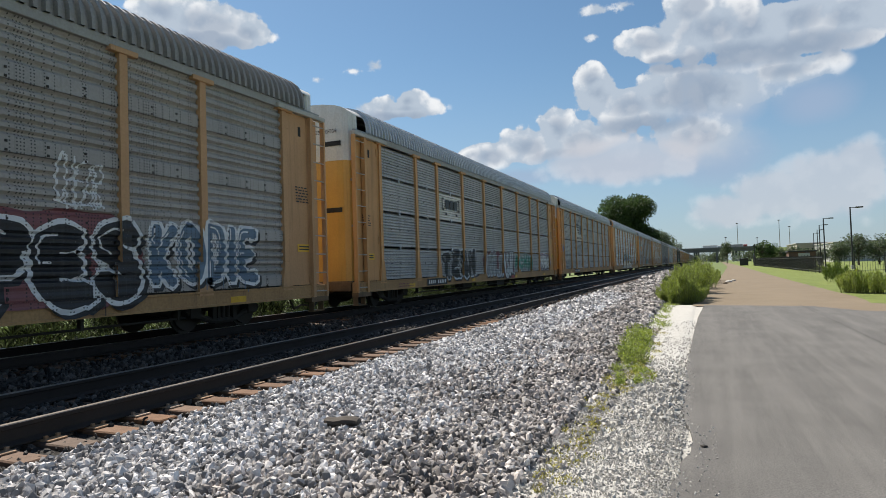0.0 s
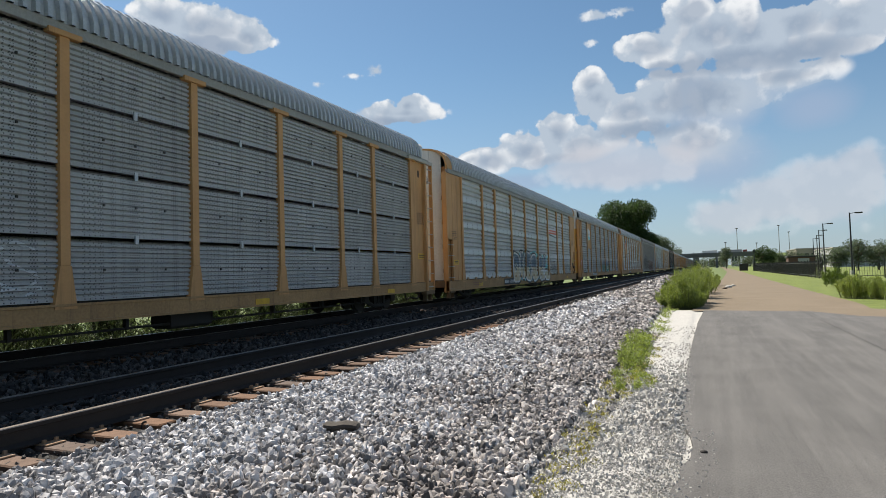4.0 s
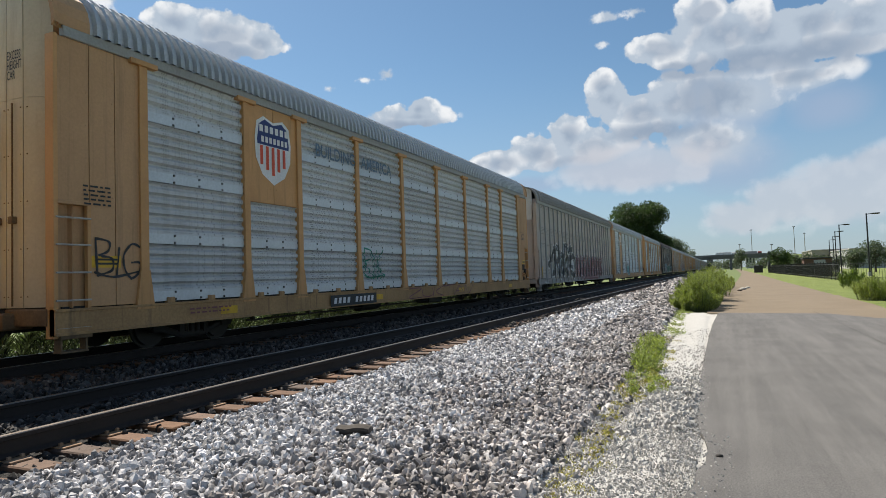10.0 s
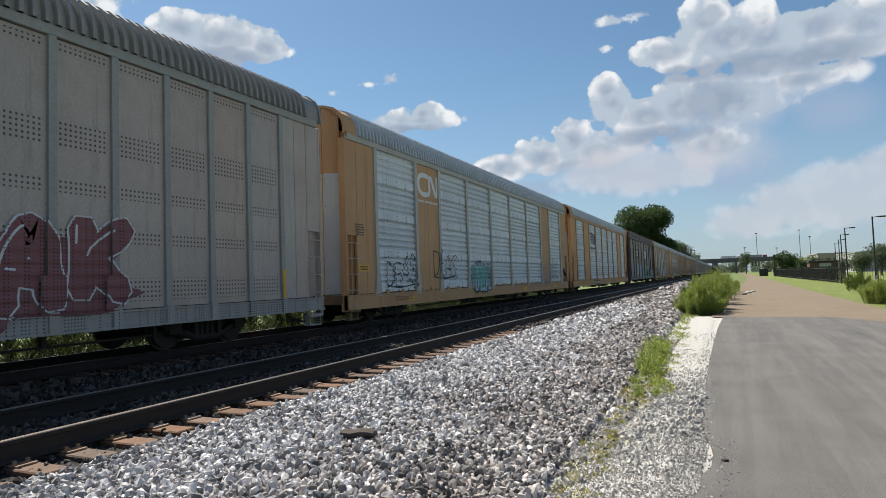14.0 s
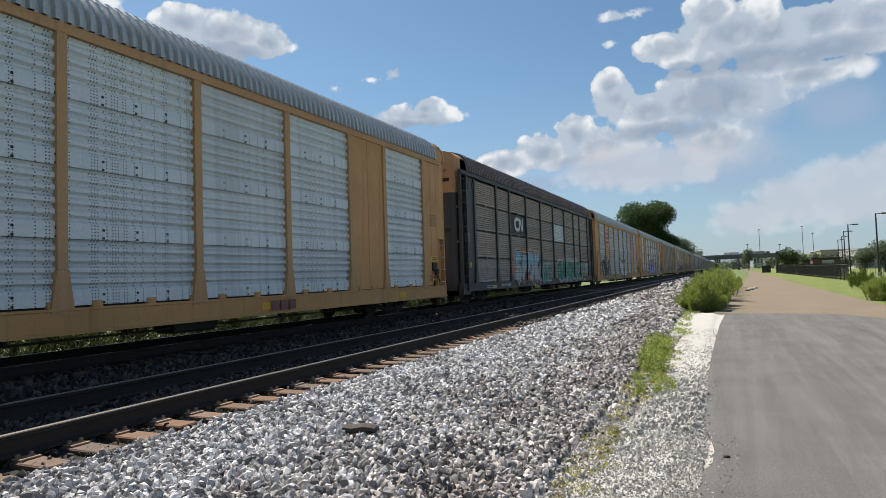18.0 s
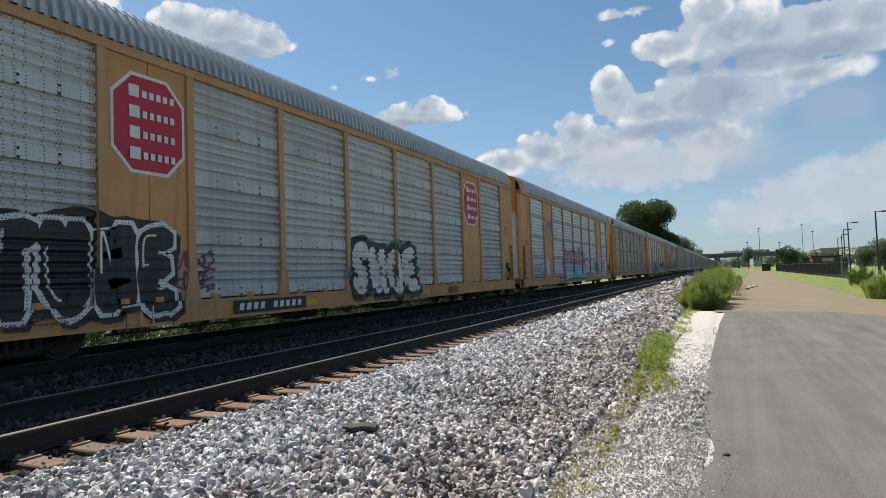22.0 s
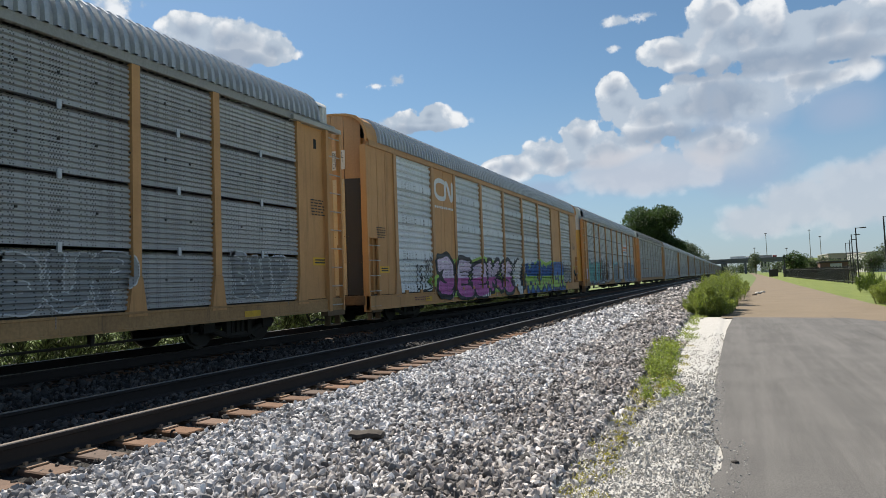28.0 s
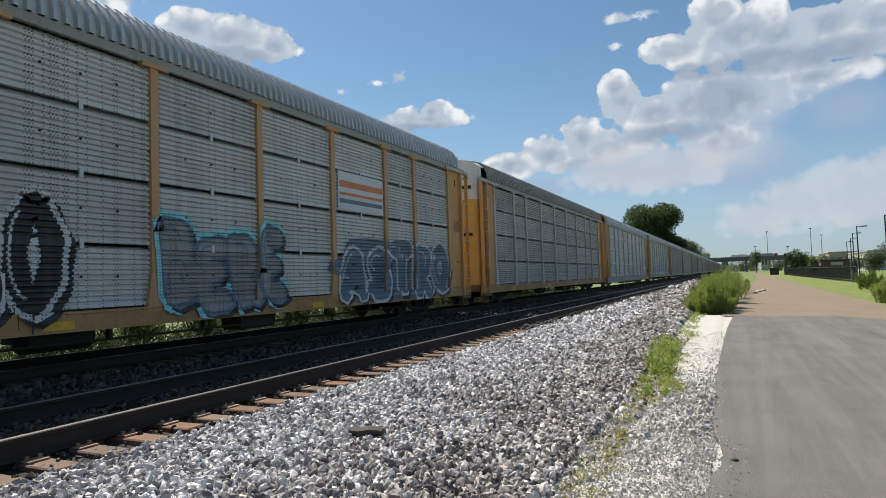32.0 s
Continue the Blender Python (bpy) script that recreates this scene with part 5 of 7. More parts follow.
def tuft(name, spots, material, label):
    """Low weeds and grass in a strip: many short blades in clumps."""
    pts, ways, ln, wd = [], [], [], []
    for x, y, r, h, n in spots:
        a, q = rng.uniform(0, 6.283, n), r * np.sqrt(rng.uniform(0, 1, n))
        px, py = x + np.cos(a) * q, y + np.sin(a) * q * 1.4
        d = ball(n)
        d[:, 2] = np.abs(d[:, 2]) + 0.5
        lift = rng.uniform(0, 0.75, n) ** 1.4 * h
        pts.append(np.stack([px, py, np.array([bank(v) for v in px]) + lift], 1))
        ways.append(d)
        ln.append(np.full(n, 0.028 + h * 0.15))
        wd.append(np.full(n, 0.0055 + h * 0.014))
    me = blades(np.concatenate(pts), np.concatenate(ways), np.concatenate(ln), np.concatenate(wd), name, material)
    return tagged(part(name, me, material), label, "weeds", kind="stuff")


spots = []
for k in range(70):
    y = 8.4 + 6.4 * rng.uniform(0, 1)
    x = np.interp(y, (8.5, 11, 13, 16), (-1.13, -1.2, -1.35, -1.35)) + rng.normal(0, 0.12)
    spots.append((x, y, rng.uniform(0.05, 0.16), rng.uniform(0.04, 0.30) * (1.4 if 10 < y < 14 else 0.6), 150))
for k in range(34):
    y = rng.uniform(15.5, 26.5)
    spots.append((-1.15 - 0.02 * (y - 15) + rng.normal(0, 0.13), y, rng.uniform(0.08, 0.2), rng.uniform(0.08, 0.26), 70))
tuft("verge_weeds", spots, WEED, "fresh green weeds along the edge of the ballast")
spots = [(-1.12 + rng.normal(0, 0.10), rng.uniform(4.2, 8.8), rng.uniform(0.04, 0.12), rng.uniform(0.01, 0.07), 45) for k in range(60)] + [(-1.2 + rng.normal(0, 0.16), rng.uniform(8.5, 15), rng.uniform(0.05, 0.14), rng.uniform(0.03, 0.16), 60) for k in range(46)]
tuft("sparse_weeds", spots, DRY_WEED, "sparse yellow-green weeds in the limestone chips")

# shrubs beyond the far track, seen under the wagons
HEDGE = leafy("hedge_leaf", (0.075, 0.105, 0.035), (0.03, 0.045, 0.016), 0.9)
spots = [(rng.uniform(-16.2, -13.35), rng.uniform(0, 60), rng.uniform(0.25, 0.5), rng.uniform(0.35, 0.95), 110) for k in range(760)]
tuft("hedge_strip", spots, HEDGE, "rank green weeds beyond the far track")
for k in range(48):
    y = 0.5 + k * 0.95 + rng.uniform(-0.3, 0.3)
    x = -14.0 + rng.uniform(-0.35, 0.25)
    weed_plant(x, y, bank(x), rng.uniform(0.7, 1.2), rng.uniform(0.7, 0.95), 1000, HEDGE, "sunlit leafy shrub beyond the far track", "shrubs beyond the track", 0.11)


def tree(x, y, height, width, material, label, leaves=9000, size=0.35, trunk=0.3, crown_from=0.25):
    """Tapered trunk, limbs, and a crown of leaf clumps with gaps."""
    z = bank(x)
    t = thing("tree", (x, y, z), label, "tree", "trees")
    m = Mesh()
    top = height * 0.6
    m.tube((0, 0, -0.2), (0.1, 0, top * 0.5), trunk, 10, trunk * 0.7)
    m.tube((0.1, 0, top * 0.5), (0, 0.1, top), trunk * 0.7, 8, trunk * 0.35)
    pts, ways = [], []
    clumps = 38
    for k in range(clumps):
        d = ball(1)[0]
        r = rng.uniform(0.35, 0.95)
        c = np.array((d[0] * width / 2 * r, d[1] * width / 2 * r, height * (crown_from + 0.97) / 2 + d[2] * height * (0.97 - crown_from) / 2 * r * 0.9))
        start = Vector((0, 0, height * rng.uniform(0.25, 0.55)))
        m.tube(start, Vector(c), trunk * 0.28, 6, 0.03, caps=False)
        rad = width * rng.uniform(0.15, 0.25)
        n = leaves // clumps
        q = ball(n)
        pts.append(c + q * rad * rng.uniform(0.45, 1.05, (n, 1)) * np.array((1, 1, 0.75)))
        ways.append(q + rng.normal(0, 0.5, (n, 3)))
    part("trunk", m, BARK, t)
    part("crown", blades(np.concatenate(pts), np.concatenate(ways), size, size * 0.34, "crown", material), material, t)
    return t


tree(-25.5, 222, 27.0, 21.0, LEAF_DARK, "large dark green broadleaf tree beyond the railway", 52000, 0.62, 0.5, 0.15)
tree(-19.5, 262, 17.0, 10.0, LEAF_DARK, "dark green broadleaf tree beyond the railway", 12000, 0.42, 0.4, 0.15)
tree(-22.5, 400, 23, 16.0, LEAF_HAZE, "green tree beyond the railway near the bridge", 6000, 0.7, 0.4)
tree(-28, 385, 15.5, 11.0, LEAF_HAZE, "green tree beyond the railway near the bridge", 4000, 0.7, 0.4)
tree(8.6, 300, 10.4, 5.6, LEAF_HAZE, "green tree standing before the bridge", 4000, 0.35, 0.2)
tree(13.0, 172, 7.0, 4.0, LEAF_DARK, "dense dark green tree by the fence", 5000, 0.24, 0.16, 0.05)
tree(15.3, 174, 6.3, 3.2, LEAF, "dense green tree by the fence", 3500, 0.24, 0.16, 0.05)
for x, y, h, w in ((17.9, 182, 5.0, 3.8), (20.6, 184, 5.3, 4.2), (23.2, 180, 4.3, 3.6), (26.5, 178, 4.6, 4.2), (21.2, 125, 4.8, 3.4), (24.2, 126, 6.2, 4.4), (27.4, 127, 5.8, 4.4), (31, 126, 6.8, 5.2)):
    tree(x, y, h, w, LEAF_HAZE, "round green tree behind the fence", 2600, 0.25, 0.14, 0.06)
for k in range(10):
    x = -70 - 30 * k + 12 * math.sin(k * 2.1)
    tree(x, 420 + 50 * math.sin(k), 12 + 3 * math.sin(k * 1.7), 20, LEAF_DARK, "distant dark green tree line beyond the railway", 1500, 1.3, 0.5, 0.05)


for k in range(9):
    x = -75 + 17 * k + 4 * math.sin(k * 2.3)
    tree(x, 560 + 30 * math.sin(k * 1.9), 7.5 + 2.2 * math.sin(k * 1.3), 24, LEAF_HAZE, "hazy distant tree beyond the bridge", 1500, 1.1, 0.5, 0.05)


# ---- fence, lamps, small buildings, bridge ----
def fence(ax, ay, bx, by, label):
    """Black steel picket fence: posts, two rails, pickets."""
    d = Vector((bx - ax, by - ay, 0))
    n = max(2, round(d.length / 2.4))
    t = thing("picket_fence", (ax, ay, 0), label, "fence", "fences")
    along = d.normalized()
    post, rails, pickets = Mesh(), [], Mesh()
    post.box(-0.04, 0.04, -0.04, 0.04, -0.1, 1.85, bevel=0.01)
    pm = post.data("post")
    for k in range(n + 1):
        part("post", pm, POLE, t, at=tuple(d * (k / n)))
    for z in (0.25, 1.55):
        m = Mesh()
        m.tube((0, 0, z), tuple(d + Vector((0, 0, z))), 0.024, 4)
        part("rail", m, POLE, t)
    s = 0.12
    while s < d.length:
        p = along * s
        pickets.box(p.x - 0.01, p.x + 0.01, p.y - 0.01, p.y + 0.01, 0.08, 1.75)
        s += 0.2
    tagged(part("picket", pickets, POLE, t), kind="stuff")
    return t


fence(10.3, 68.5, 10.7, 168, "black steel picket fence along the lawn")
fence(10.5, 68.5, 36, 66.5, "black steel picket fence turning away from the trail")


def street_lamp(x, y, h):
    t = thing("street_lamp", (x, y, 0), "tall dark bronze lamp post with a flat lamp head", "street lamp", "lamp posts")
    m = Mesh()
    m.tube((0, 0, -0.1), (0, 0, h), 0.11, 8, 0.075)
    part("pole", m, POLE, t)
    m = Mesh()
    m.tube((0, 0, 0), (0, 0, 0.5), 0.24, 10)
    part("footing", m, CONCRETE, t)
    m = Mesh()
    m.tube((0, 0, h - 0.1), (0.7, 0, h - 0.03), 0.045, 6)
    part("arm", m, POLE, t)
    m = Mesh()
    m.box(0.55, 1.35, -0.22, 0.22, h - 0.13, h + 0.03, bevel=0.04)
    part("lamp_head", m, POLE, t)


for x, y in ((16.55, 89.2), (17.0, 111.0), (19.7, 133.3), (22.8, 157.2), (25.0, 178.0)):
    street_lamp(x, y, 7.6)

hut = thing("utility_hut", (12.5, 101, 0), "small brown brick hut with a flat roof behind the fence", "hut")
m = Mesh()
m.box(-1.65, 1.65, -1.5, 1.5, -0.05, 2.4)
part("wall", m, BRICK, hut)
m = Mesh()
m.box(-1.8, 1.8, -1.65, 1.65, 2.4, 2.6, bevel=0.03)
part("roof", m, POLE, hut)
m = Mesh()
m.box(-0.5, 0.9, -1.56, -1.5, 1.6, 2.25, bevel=0.02)
part("sign_board", m, PALE, hut, "plain pale sign board")
cab = thing("utility_cabinet", (9.2, 180, 0), "dark steel utility cabinet on the grass", "cabinet")
m = Mesh()
m.box(-1.0, 1.0, -0.5, 0.5, 0, 1.8, bevel=0.04)
part("body", m, POLE, cab)
m = Mesh()
m.box(-1.05, 1.05, -0.55, 0.55, 1.8, 1.88, bevel=0.02)
part("top", m, DARKMETAL, cab)
pole = thing("utility_pole", (10.5, 160, 0), "thin dark utility pole by the fence", "pole")
m = Mesh()
m.tube((0, 0, -0.1), (0, 0, 5.1), 0.11, 8, 0.08)
part("shaft", m, POLE, pole)
m = Mesh()
m.box(-0.2, 0.2, -0.1, 0.1, 4.4, 4.9, bevel=0.03)
part("box", m, POLE, pole)


def low_building(x0, x1, y, depth, h, wall, label, bays, window_h=1.2, sill=1.2):
    t = thing("building", ((x0 + x1) / 2, y, 0), label, "building", "buildings beyond the fence")
    w = (x1 - x0) / 2
    m = Mesh()
    m.box(-w, w, 0, depth, -0.1, h)
    part("wall", m, wall, t)
    m = Mesh()
    m.box(-w - 0.25, w + 0.25, -0.25, depth + 0.25, h, h + 0.35, bevel=0.04)
    part("roof", m, CONCRETE, t)
    for k in range(bays):
        x = -w + (k + 0.5) * 2 * w / bays
        m = Mesh()
        m.box(-w / bays * 0.6, w / bays * 0.6, -0.06, 0.02, sill, sill + window_h)
        part("window", m, GLASSY, t, at=(x, 0, 0))
    return t


low_building(31, 44, 260, 30, 6.6, BEIGE, "long low beige building behind the trees", 6, 1.2, 3.8)
low_building(36.5, 80, 222, 40, 5.8, PALE, "pale metal-clad warehouse with a flat roof", 8, 1.0, 3.4)
low_building(-35, -22.9, 700, 20, 19.3, CONCRETE, "distant grey multi-storey block beyond the bridge", 5, 9, 5)
low_building(-12, -6, 720, 12, 13, CONCRETE, "distant grey block beyond the bridge", 3, 5, 6)
low_building(14, 22, 720, 12, 14.5, BEIGE, "distant pale block beyond the bridge", 3, 5, 6)
low_building(27, 36, 760, 12, 13, CONCRETE, "distant grey block beyond the bridge", 3, 5, 6)

# overpass across the railway and the trail
br = thing("road_bridge", (0, 440, 0), "long low concrete road bridge over the railway and trail", "bridge")
for name, z0, z1, y0, y1, mat in (("girder", 7.1, 8.5, 0.4, 11.6, BRIDGE), ("deck", 8.5, 9.0, 0, 12, BRIDGE), ("parapet", 9.0, 9.9, 0, 0.3, BRIDGE), ("parapet", 9.0, 9.9, 11.7, 12, BRIDGE)):
    m = Mesh()
    m.box(-95, 30.5, y0, y1, z0, z1, bevel=0.05)
    o = part(name, m, mat, br)
for x in (-60, -36, -20, 7.0, 29):
    m = Mesh()
    m.box(-0.6, 0.6, 0.8, 11.2, -0.2, 7.1, bevel=0.1)
    part("pier", m, BRIDGE, br, at=(x, 0, 0))
for k in range(24):
    m = cache.get("bridge_post")
    if not m:
        q = Mesh()
        q.box(-0.06, 0.06, 0.08, 0.2, 9.9, 10.6)
        m = cache["bridge_post"] = q.data("rail_post")
    part("rail_post", m, POLE, br, at=(-92 + k * 5, 0, 0))
m = Mesh()
m.v = [(29, 428, -0.1), (62, 420, -0.1), (400, 420, -0.1), (400, 475, -0.1), (29, 475, -0.1), (31, 440, 8.4), (31, 452, 8.4), (400, 440, 8.4), (400, 452, 8.4)]
m.f = [(0, 1, 5), (1, 2, 7, 5), (5, 7, 8, 6), (6, 8, 3, 4), (0, 5, 6, 4)]
m.s = [0] * 5
setting("embankment", m, FIELD, "grassy road embankment beside the bridge", "embankment")


def truck(x, y, box_mat, cab_mat, label):
    t = thing("lorry", (x, y, 9.0), label, "lorry", "traffic on the bridge")
    m = Mesh()
    m.box(-5.5, 3.5, -1.2, 1.2, 0.9, 2.5, bevel=0.05)
    part("trailer", m, box_mat, t)
    m = Mesh()
    m.box(3.9, 6.2, -1.15, 1.15, 0.6, 2.3, bevel=0.2)
    part("cab", m, cab_mat, t)
    for wx in (-4.5, -3.3, 3.0, 5.2):
        m = Mesh()
        m.tube((wx, -1.15, 0.5), (wx, 1.15, 0.5), 0.5, 14)
        part("wheel", m, RUBBER, t)


RED = surface("red_paint", (0.24, 0.05, 0.04), 0.6, second=(0.2, 0.04, 0.03))
truck(19, 446, CONCRETE, RED, "grey lorry with a red cab standing on the bridge")
truck(4, 446, WHITE, WHITE, "white lorry standing on the bridge")
for x, y, h in ((31, 700, 39), (68.9, 700, 40), (77.7, 700, 33), (19.9, 700, 25), (-27, 680, 24), (48, 690, 23)):
    t = thing("light_mast", (x, y, 0), "very tall thin motorway light mast", "mast", "light masts")
    m = Mesh()
    m.tube((0, 0, -0.2), (0, 0, h), 0.42, 8, 0.25)
    part("shaft", m, CONCRETE, t)
    m = Mesh()
    m.tube((0, 0, h - 0.6), (0, 0, h), 1.3, 10, 1.1)
    part("lamp_ring", m, DARKMETAL, t)

# ---- small things on the ground ----
log = thing("wood_chunk", (-3.27, 5.1, bank(-3.27) + 0.02), "weathered grey-brown broken tie chunk on the ballast", "wood")
m = Mesh()
ring = [(0.09 * math.cos(a) * (1 + 0.15 * math.sin(3 * a)), 0.05 * math.sin(a)) for a in np.linspace(0, 2 * math.pi, 10, endpoint=False)]
m.sweep(ring, [((x, 0.012 * math.sin(x * 17), 0.055 + 0.008 * math.sin(x * 23)), (0, s, 0), (0, 0, s)) for x, s in ((-0.17, 0.55), (-0.15, 0.85), (-0.06, 1.0), (0.04, 0.95), (0.12, 0.9), (0.165, 0.75), (0.18, 0.4))])
o = part("chunk", m, TIMBER, log)
o.rotation_euler = (0, 0, radians(12))
for x, y, z, s, mat, label in ((-0.08, 5.8, 0.015, 0.028, DARKMETAL, "small dark pebble on the asphalt"), (1.45, 48.6, 0.0, 0.2, LIME, "pale broken stone beside the trail"), (1.85, 51.5, 0, 0.16, LIME, "pale broken stone beside the trail"), (1.15, 46, 0, 0.14, BARK, "brown clod beside the trail")):
    m = Mesh()
    for k, (rr, zz) in enumerate(((0.75, -0.05), (1.0, 0.25), (0.8, 0.6), (0.3, 0.8))):
        m.v += [(s * rr * math.cos(a) * (1 + 0.2 * math.sin(a * 2 + k)), s * rr * math.sin(a) * 0.8, s * zz) for a in np.linspace(0, 2 * math.pi, 8, endpoint=False)]
    for k in range(3):
        for j in range(8):
            m.f.append((8 * k + j, 8 * k + (j + 1) % 8, 8 * k + 8 + (j + 1) % 8, 8 * k + 8 + j))
    m.f.append(tuple(range(24, 32)))
    m.s = [0] * len(m.f)
    tagged(part("stone", m, mat, at=(x, y, z)), label, "stone")


# ---- painted letters, signs and number plates on the wagon sides ----
def paint(name, color, rough=0.55):
    m = surface(name, color, rough, second=tuple(c * 0.8 for c in color), patch=2.2, grain=40, grain_amount=0.15, ribs=0.195, bump=0.3, bump_size=0.006, streak=0.15, streak_color=(0.25, 0.25, 0.25), holes=0.058, patch_amount=0.35)
    m["tone"] = color
    return m


P = {n: paint("spray_" + n, tuple(min(0.75, v * 1.25) for v in c) if max(c) > 0.1 else c) for n, c in dict(
    white=(0.70, 0.70, 0.70), black=(0.022, 0.022, 0.026), grey=(0.22, 0.23, 0.24), silver=(0.48, 0.50, 0.52), red=(0.30, 0.045, 0.05), maroon=(0.17, 0.06, 0.065), teal=(0.10, 0.35, 0.34),
    green=(0.02, 0.20, 0.14), lime=(0.30, 0.48, 0.08), blue=(0.03, 0.12, 0.36), sky=(0.30, 0.50, 0.66), aqua=(0.22, 0.55, 0.62), pink=(0.55, 0.22, 0.42), mauve=(0.42, 0.10, 0.32), lilac=(0.58, 0.48, 0.66),
    purple=(0.13, 0.05, 0.12), rose=(0.50, 0.16, 0.24), orange=(0.50, 0.16, 0.06), tan=(0.52, 0.44, 0.30), slate=(0.10, 0.15, 0.21), navy=(0.02, 0.035, 0.14), crimson=(0.42, 0.02, 0.05), scarlet=(0.55, 0.07, 0.03)).items()}


PLAIN = {m.name: surface("plain_" + m.name, tuple(m["tone"]), 0.55, second=tuple(v * 0.8 for v in m["tone"]), patch=2.2, streak=0.12) for m in P.values()}


def glyphs(count, faces):
    """Number of the connected piece that each face belongs to."""
    root = list(range(count))

    def top(i):
        while root[i] != i:
            root[i] = root[root[i]]
            i = root[i]
        return i

    for f in faces:
        for i in f[1:]:
            root[top(i)] = top(f[0])
    order = {}
    return [order.setdefault(top(f[0]), len(order)) for f in faces]


# hand-drawn letters as strokes in a unit box
STROKES = {
    "A": [[(0.0, 0), (0.2, 0.6), (0.5, 1), (0.8, 0.6), (1, 0)], [(0.2, 0.36), (0.8, 0.34)]],
    "B": [[(0.12, 0), (0.1, 1)], [(0.1, 1), (0.75, 0.97), (0.8, 0.62), (0.3, 0.53)], [(0.3, 0.53), (0.95, 0.45), (0.9, 0.06), (0.12, 0)]],
    "C": [[(0.95, 0.82), (0.6, 1), (0.12, 0.78), (0.06, 0.3), (0.5, 0), (0.98, 0.2)]],
    "D": [[(0.1, 0), (0.08, 1)], [(0.08, 1), (0.75, 0.92), (0.96, 0.5), (0.72, 0.08), (0.1, 0)]],
    "E": [[(0.95, 1), (0.15, 0.96), (0.06, 0.5), (0.15, 0.04), (0.98, 0)], [(0.1, 0.52), (0.75, 0.55)]],
    "F": [[(0.95, 0.96), (0.12, 1), (0.1, 0)], [(0.1, 0.55), (0.75, 0.58)]],
    "G": [[(0.95, 0.85), (0.5, 1), (0.06, 0.65), (0.1, 0.2), (0.55, 0), (0.95, 0.25), (0.9, 0.48), (0.55, 0.45)]],
    "H": [[(0.08, 1), (0.12, 0)], [(0.92, 1), (0.9, 0)], [(0.1, 0.5), (0.9, 0.52)]],
    "I": [[(0.5, 1), (0.5, 0)]],
    "J": [[(0.2, 1), (0.85, 0.98)], [(0.7, 0.98), (0.72, 0.3), (0.4, 0), (0.05, 0.25)]],
    "K": [[(0.1, 1), (0.1, 0)], [(0.95, 1), (0.3, 0.5), (1, 0)]],
    "L": [[(0.12, 1), (0.1, 0.05), (0.95, 0.04)]],
    "M": [[(0.02, 0), (0.1, 0.95), (0.5, 0.35), (0.9, 0.97), (0.98, 0)]],
    "N": [[(0.06, 0), (0.1, 0.97), (0.5, 0.5), (0.9, 0.03), (0.94, 1)]],
    "O": [[(0.5, 1), (0.08, 0.75), (0.06, 0.28), (0.5, 0), (0.94, 0.28), (0.92, 0.75), (0.5, 1)]],
    "P": [[(0.12, 0), (0.1, 1)], [(0.1, 1), (0.9, 0.95), (0.92, 0.55), (0.12, 0.42)]],
    "R": [[(0.12, 0), (0.1, 1)], [(0.1, 1), (0.88, 0.95), (0.88, 0.58), (0.25, 0.47), (0.95, 0)]],
    "S": [[(0.95, 0.85), (0.5, 1), (0.1, 0.78), (0.45, 0.52), (0.92, 0.28), (0.5, 0), (0.04, 0.16)]],
    "T": [[(0.0, 0.95), (1, 1)], [(0.5, 0.97), (0.48, 0)]],
    "U": [[(0.08, 1), (0.1, 0.25), (0.5, 0), (0.9, 0.25), (0.92, 1)]],
    "V": [[(0.05, 1), (0.45, 0), (0.95, 1)]],
    "W": [[(0.0, 1), (0.22, 0), (0.5, 0.65), (0.78, 0), (1, 1)]],
    "X": [[(0.05, 1), (0.95, 0)], [(0.95, 1), (0.05, 0)]],
    "Y": [[(0.05, 1), (0.5, 0.5), (0.95, 1)], [(0.5, 0.5), (0.45, 0)]],
    "Z": [[(0.05, 0.97), (0.95, 1), (0.05, 0.02), (0.98, 0)]],
    "3": [[(0.05, 0.9), (0.6, 1), (0.85, 0.72), (0.4, 0.54), (0.95, 0.35), (0.55, 0), (0.03, 0.14)]],
    "1": [[(0.3, 0.85), (0.55, 1), (0.52, 0)]],
}


def smooth_line(pts, per=5):
    """Rounded line through points."""
    out = []
    for i in range(len(pts) - 1):
        p0, p1, p2, p3 = (np.array(pts[min(max(j, 0), len(pts) - 1)]) for j in (i - 1, i, i + 1, i + 2))
        for k in range(per):
            u = k / per
            out.append(0.5 * (2 * p1 + (p2 - p0) * u + (2 * p0 - 5 * p1 + 4 * p2 - p3) * u * u + (3 * p1 - p0 - 3 * p2 + p3) * u ** 3))
    return out + [np.array(pts[-1], float)]


def ribbon(line, width, swell=0.0):
    """Flat stroke of paint along a line, with round ends."""
    n = len(line)
    v, f = [], []
    for i, p in enumerate(line):
        d = line[min(i + 1, n - 1)] - line[max(i - 1, 0)]
        d = d / (np.linalg.norm(d) + 1e-9)
        w = width / 2 * (1 + swell * math.sin(i * 1.3 + line[0][0] * 5))
        side = np.array((-d[1], d[0])) * w
        if i == 0:
            v += [tuple(p - d * w * 0.8 + side * 0.55), tuple(p - d * w * 0.8 - side * 0.55)]
        v += [tuple(p + side), tuple(p - side)]
        if i == n - 1:
            v += [tuple(p + d * w * 0.8 + side * 0.55), tuple(p + d * w * 0.8 - side * 0.55)]
    for i in range(len(v) // 2 - 1):
        f.append((2 * i + 1, 2 * i + 3, 2 * i + 2, 2 * i))
    return v, f


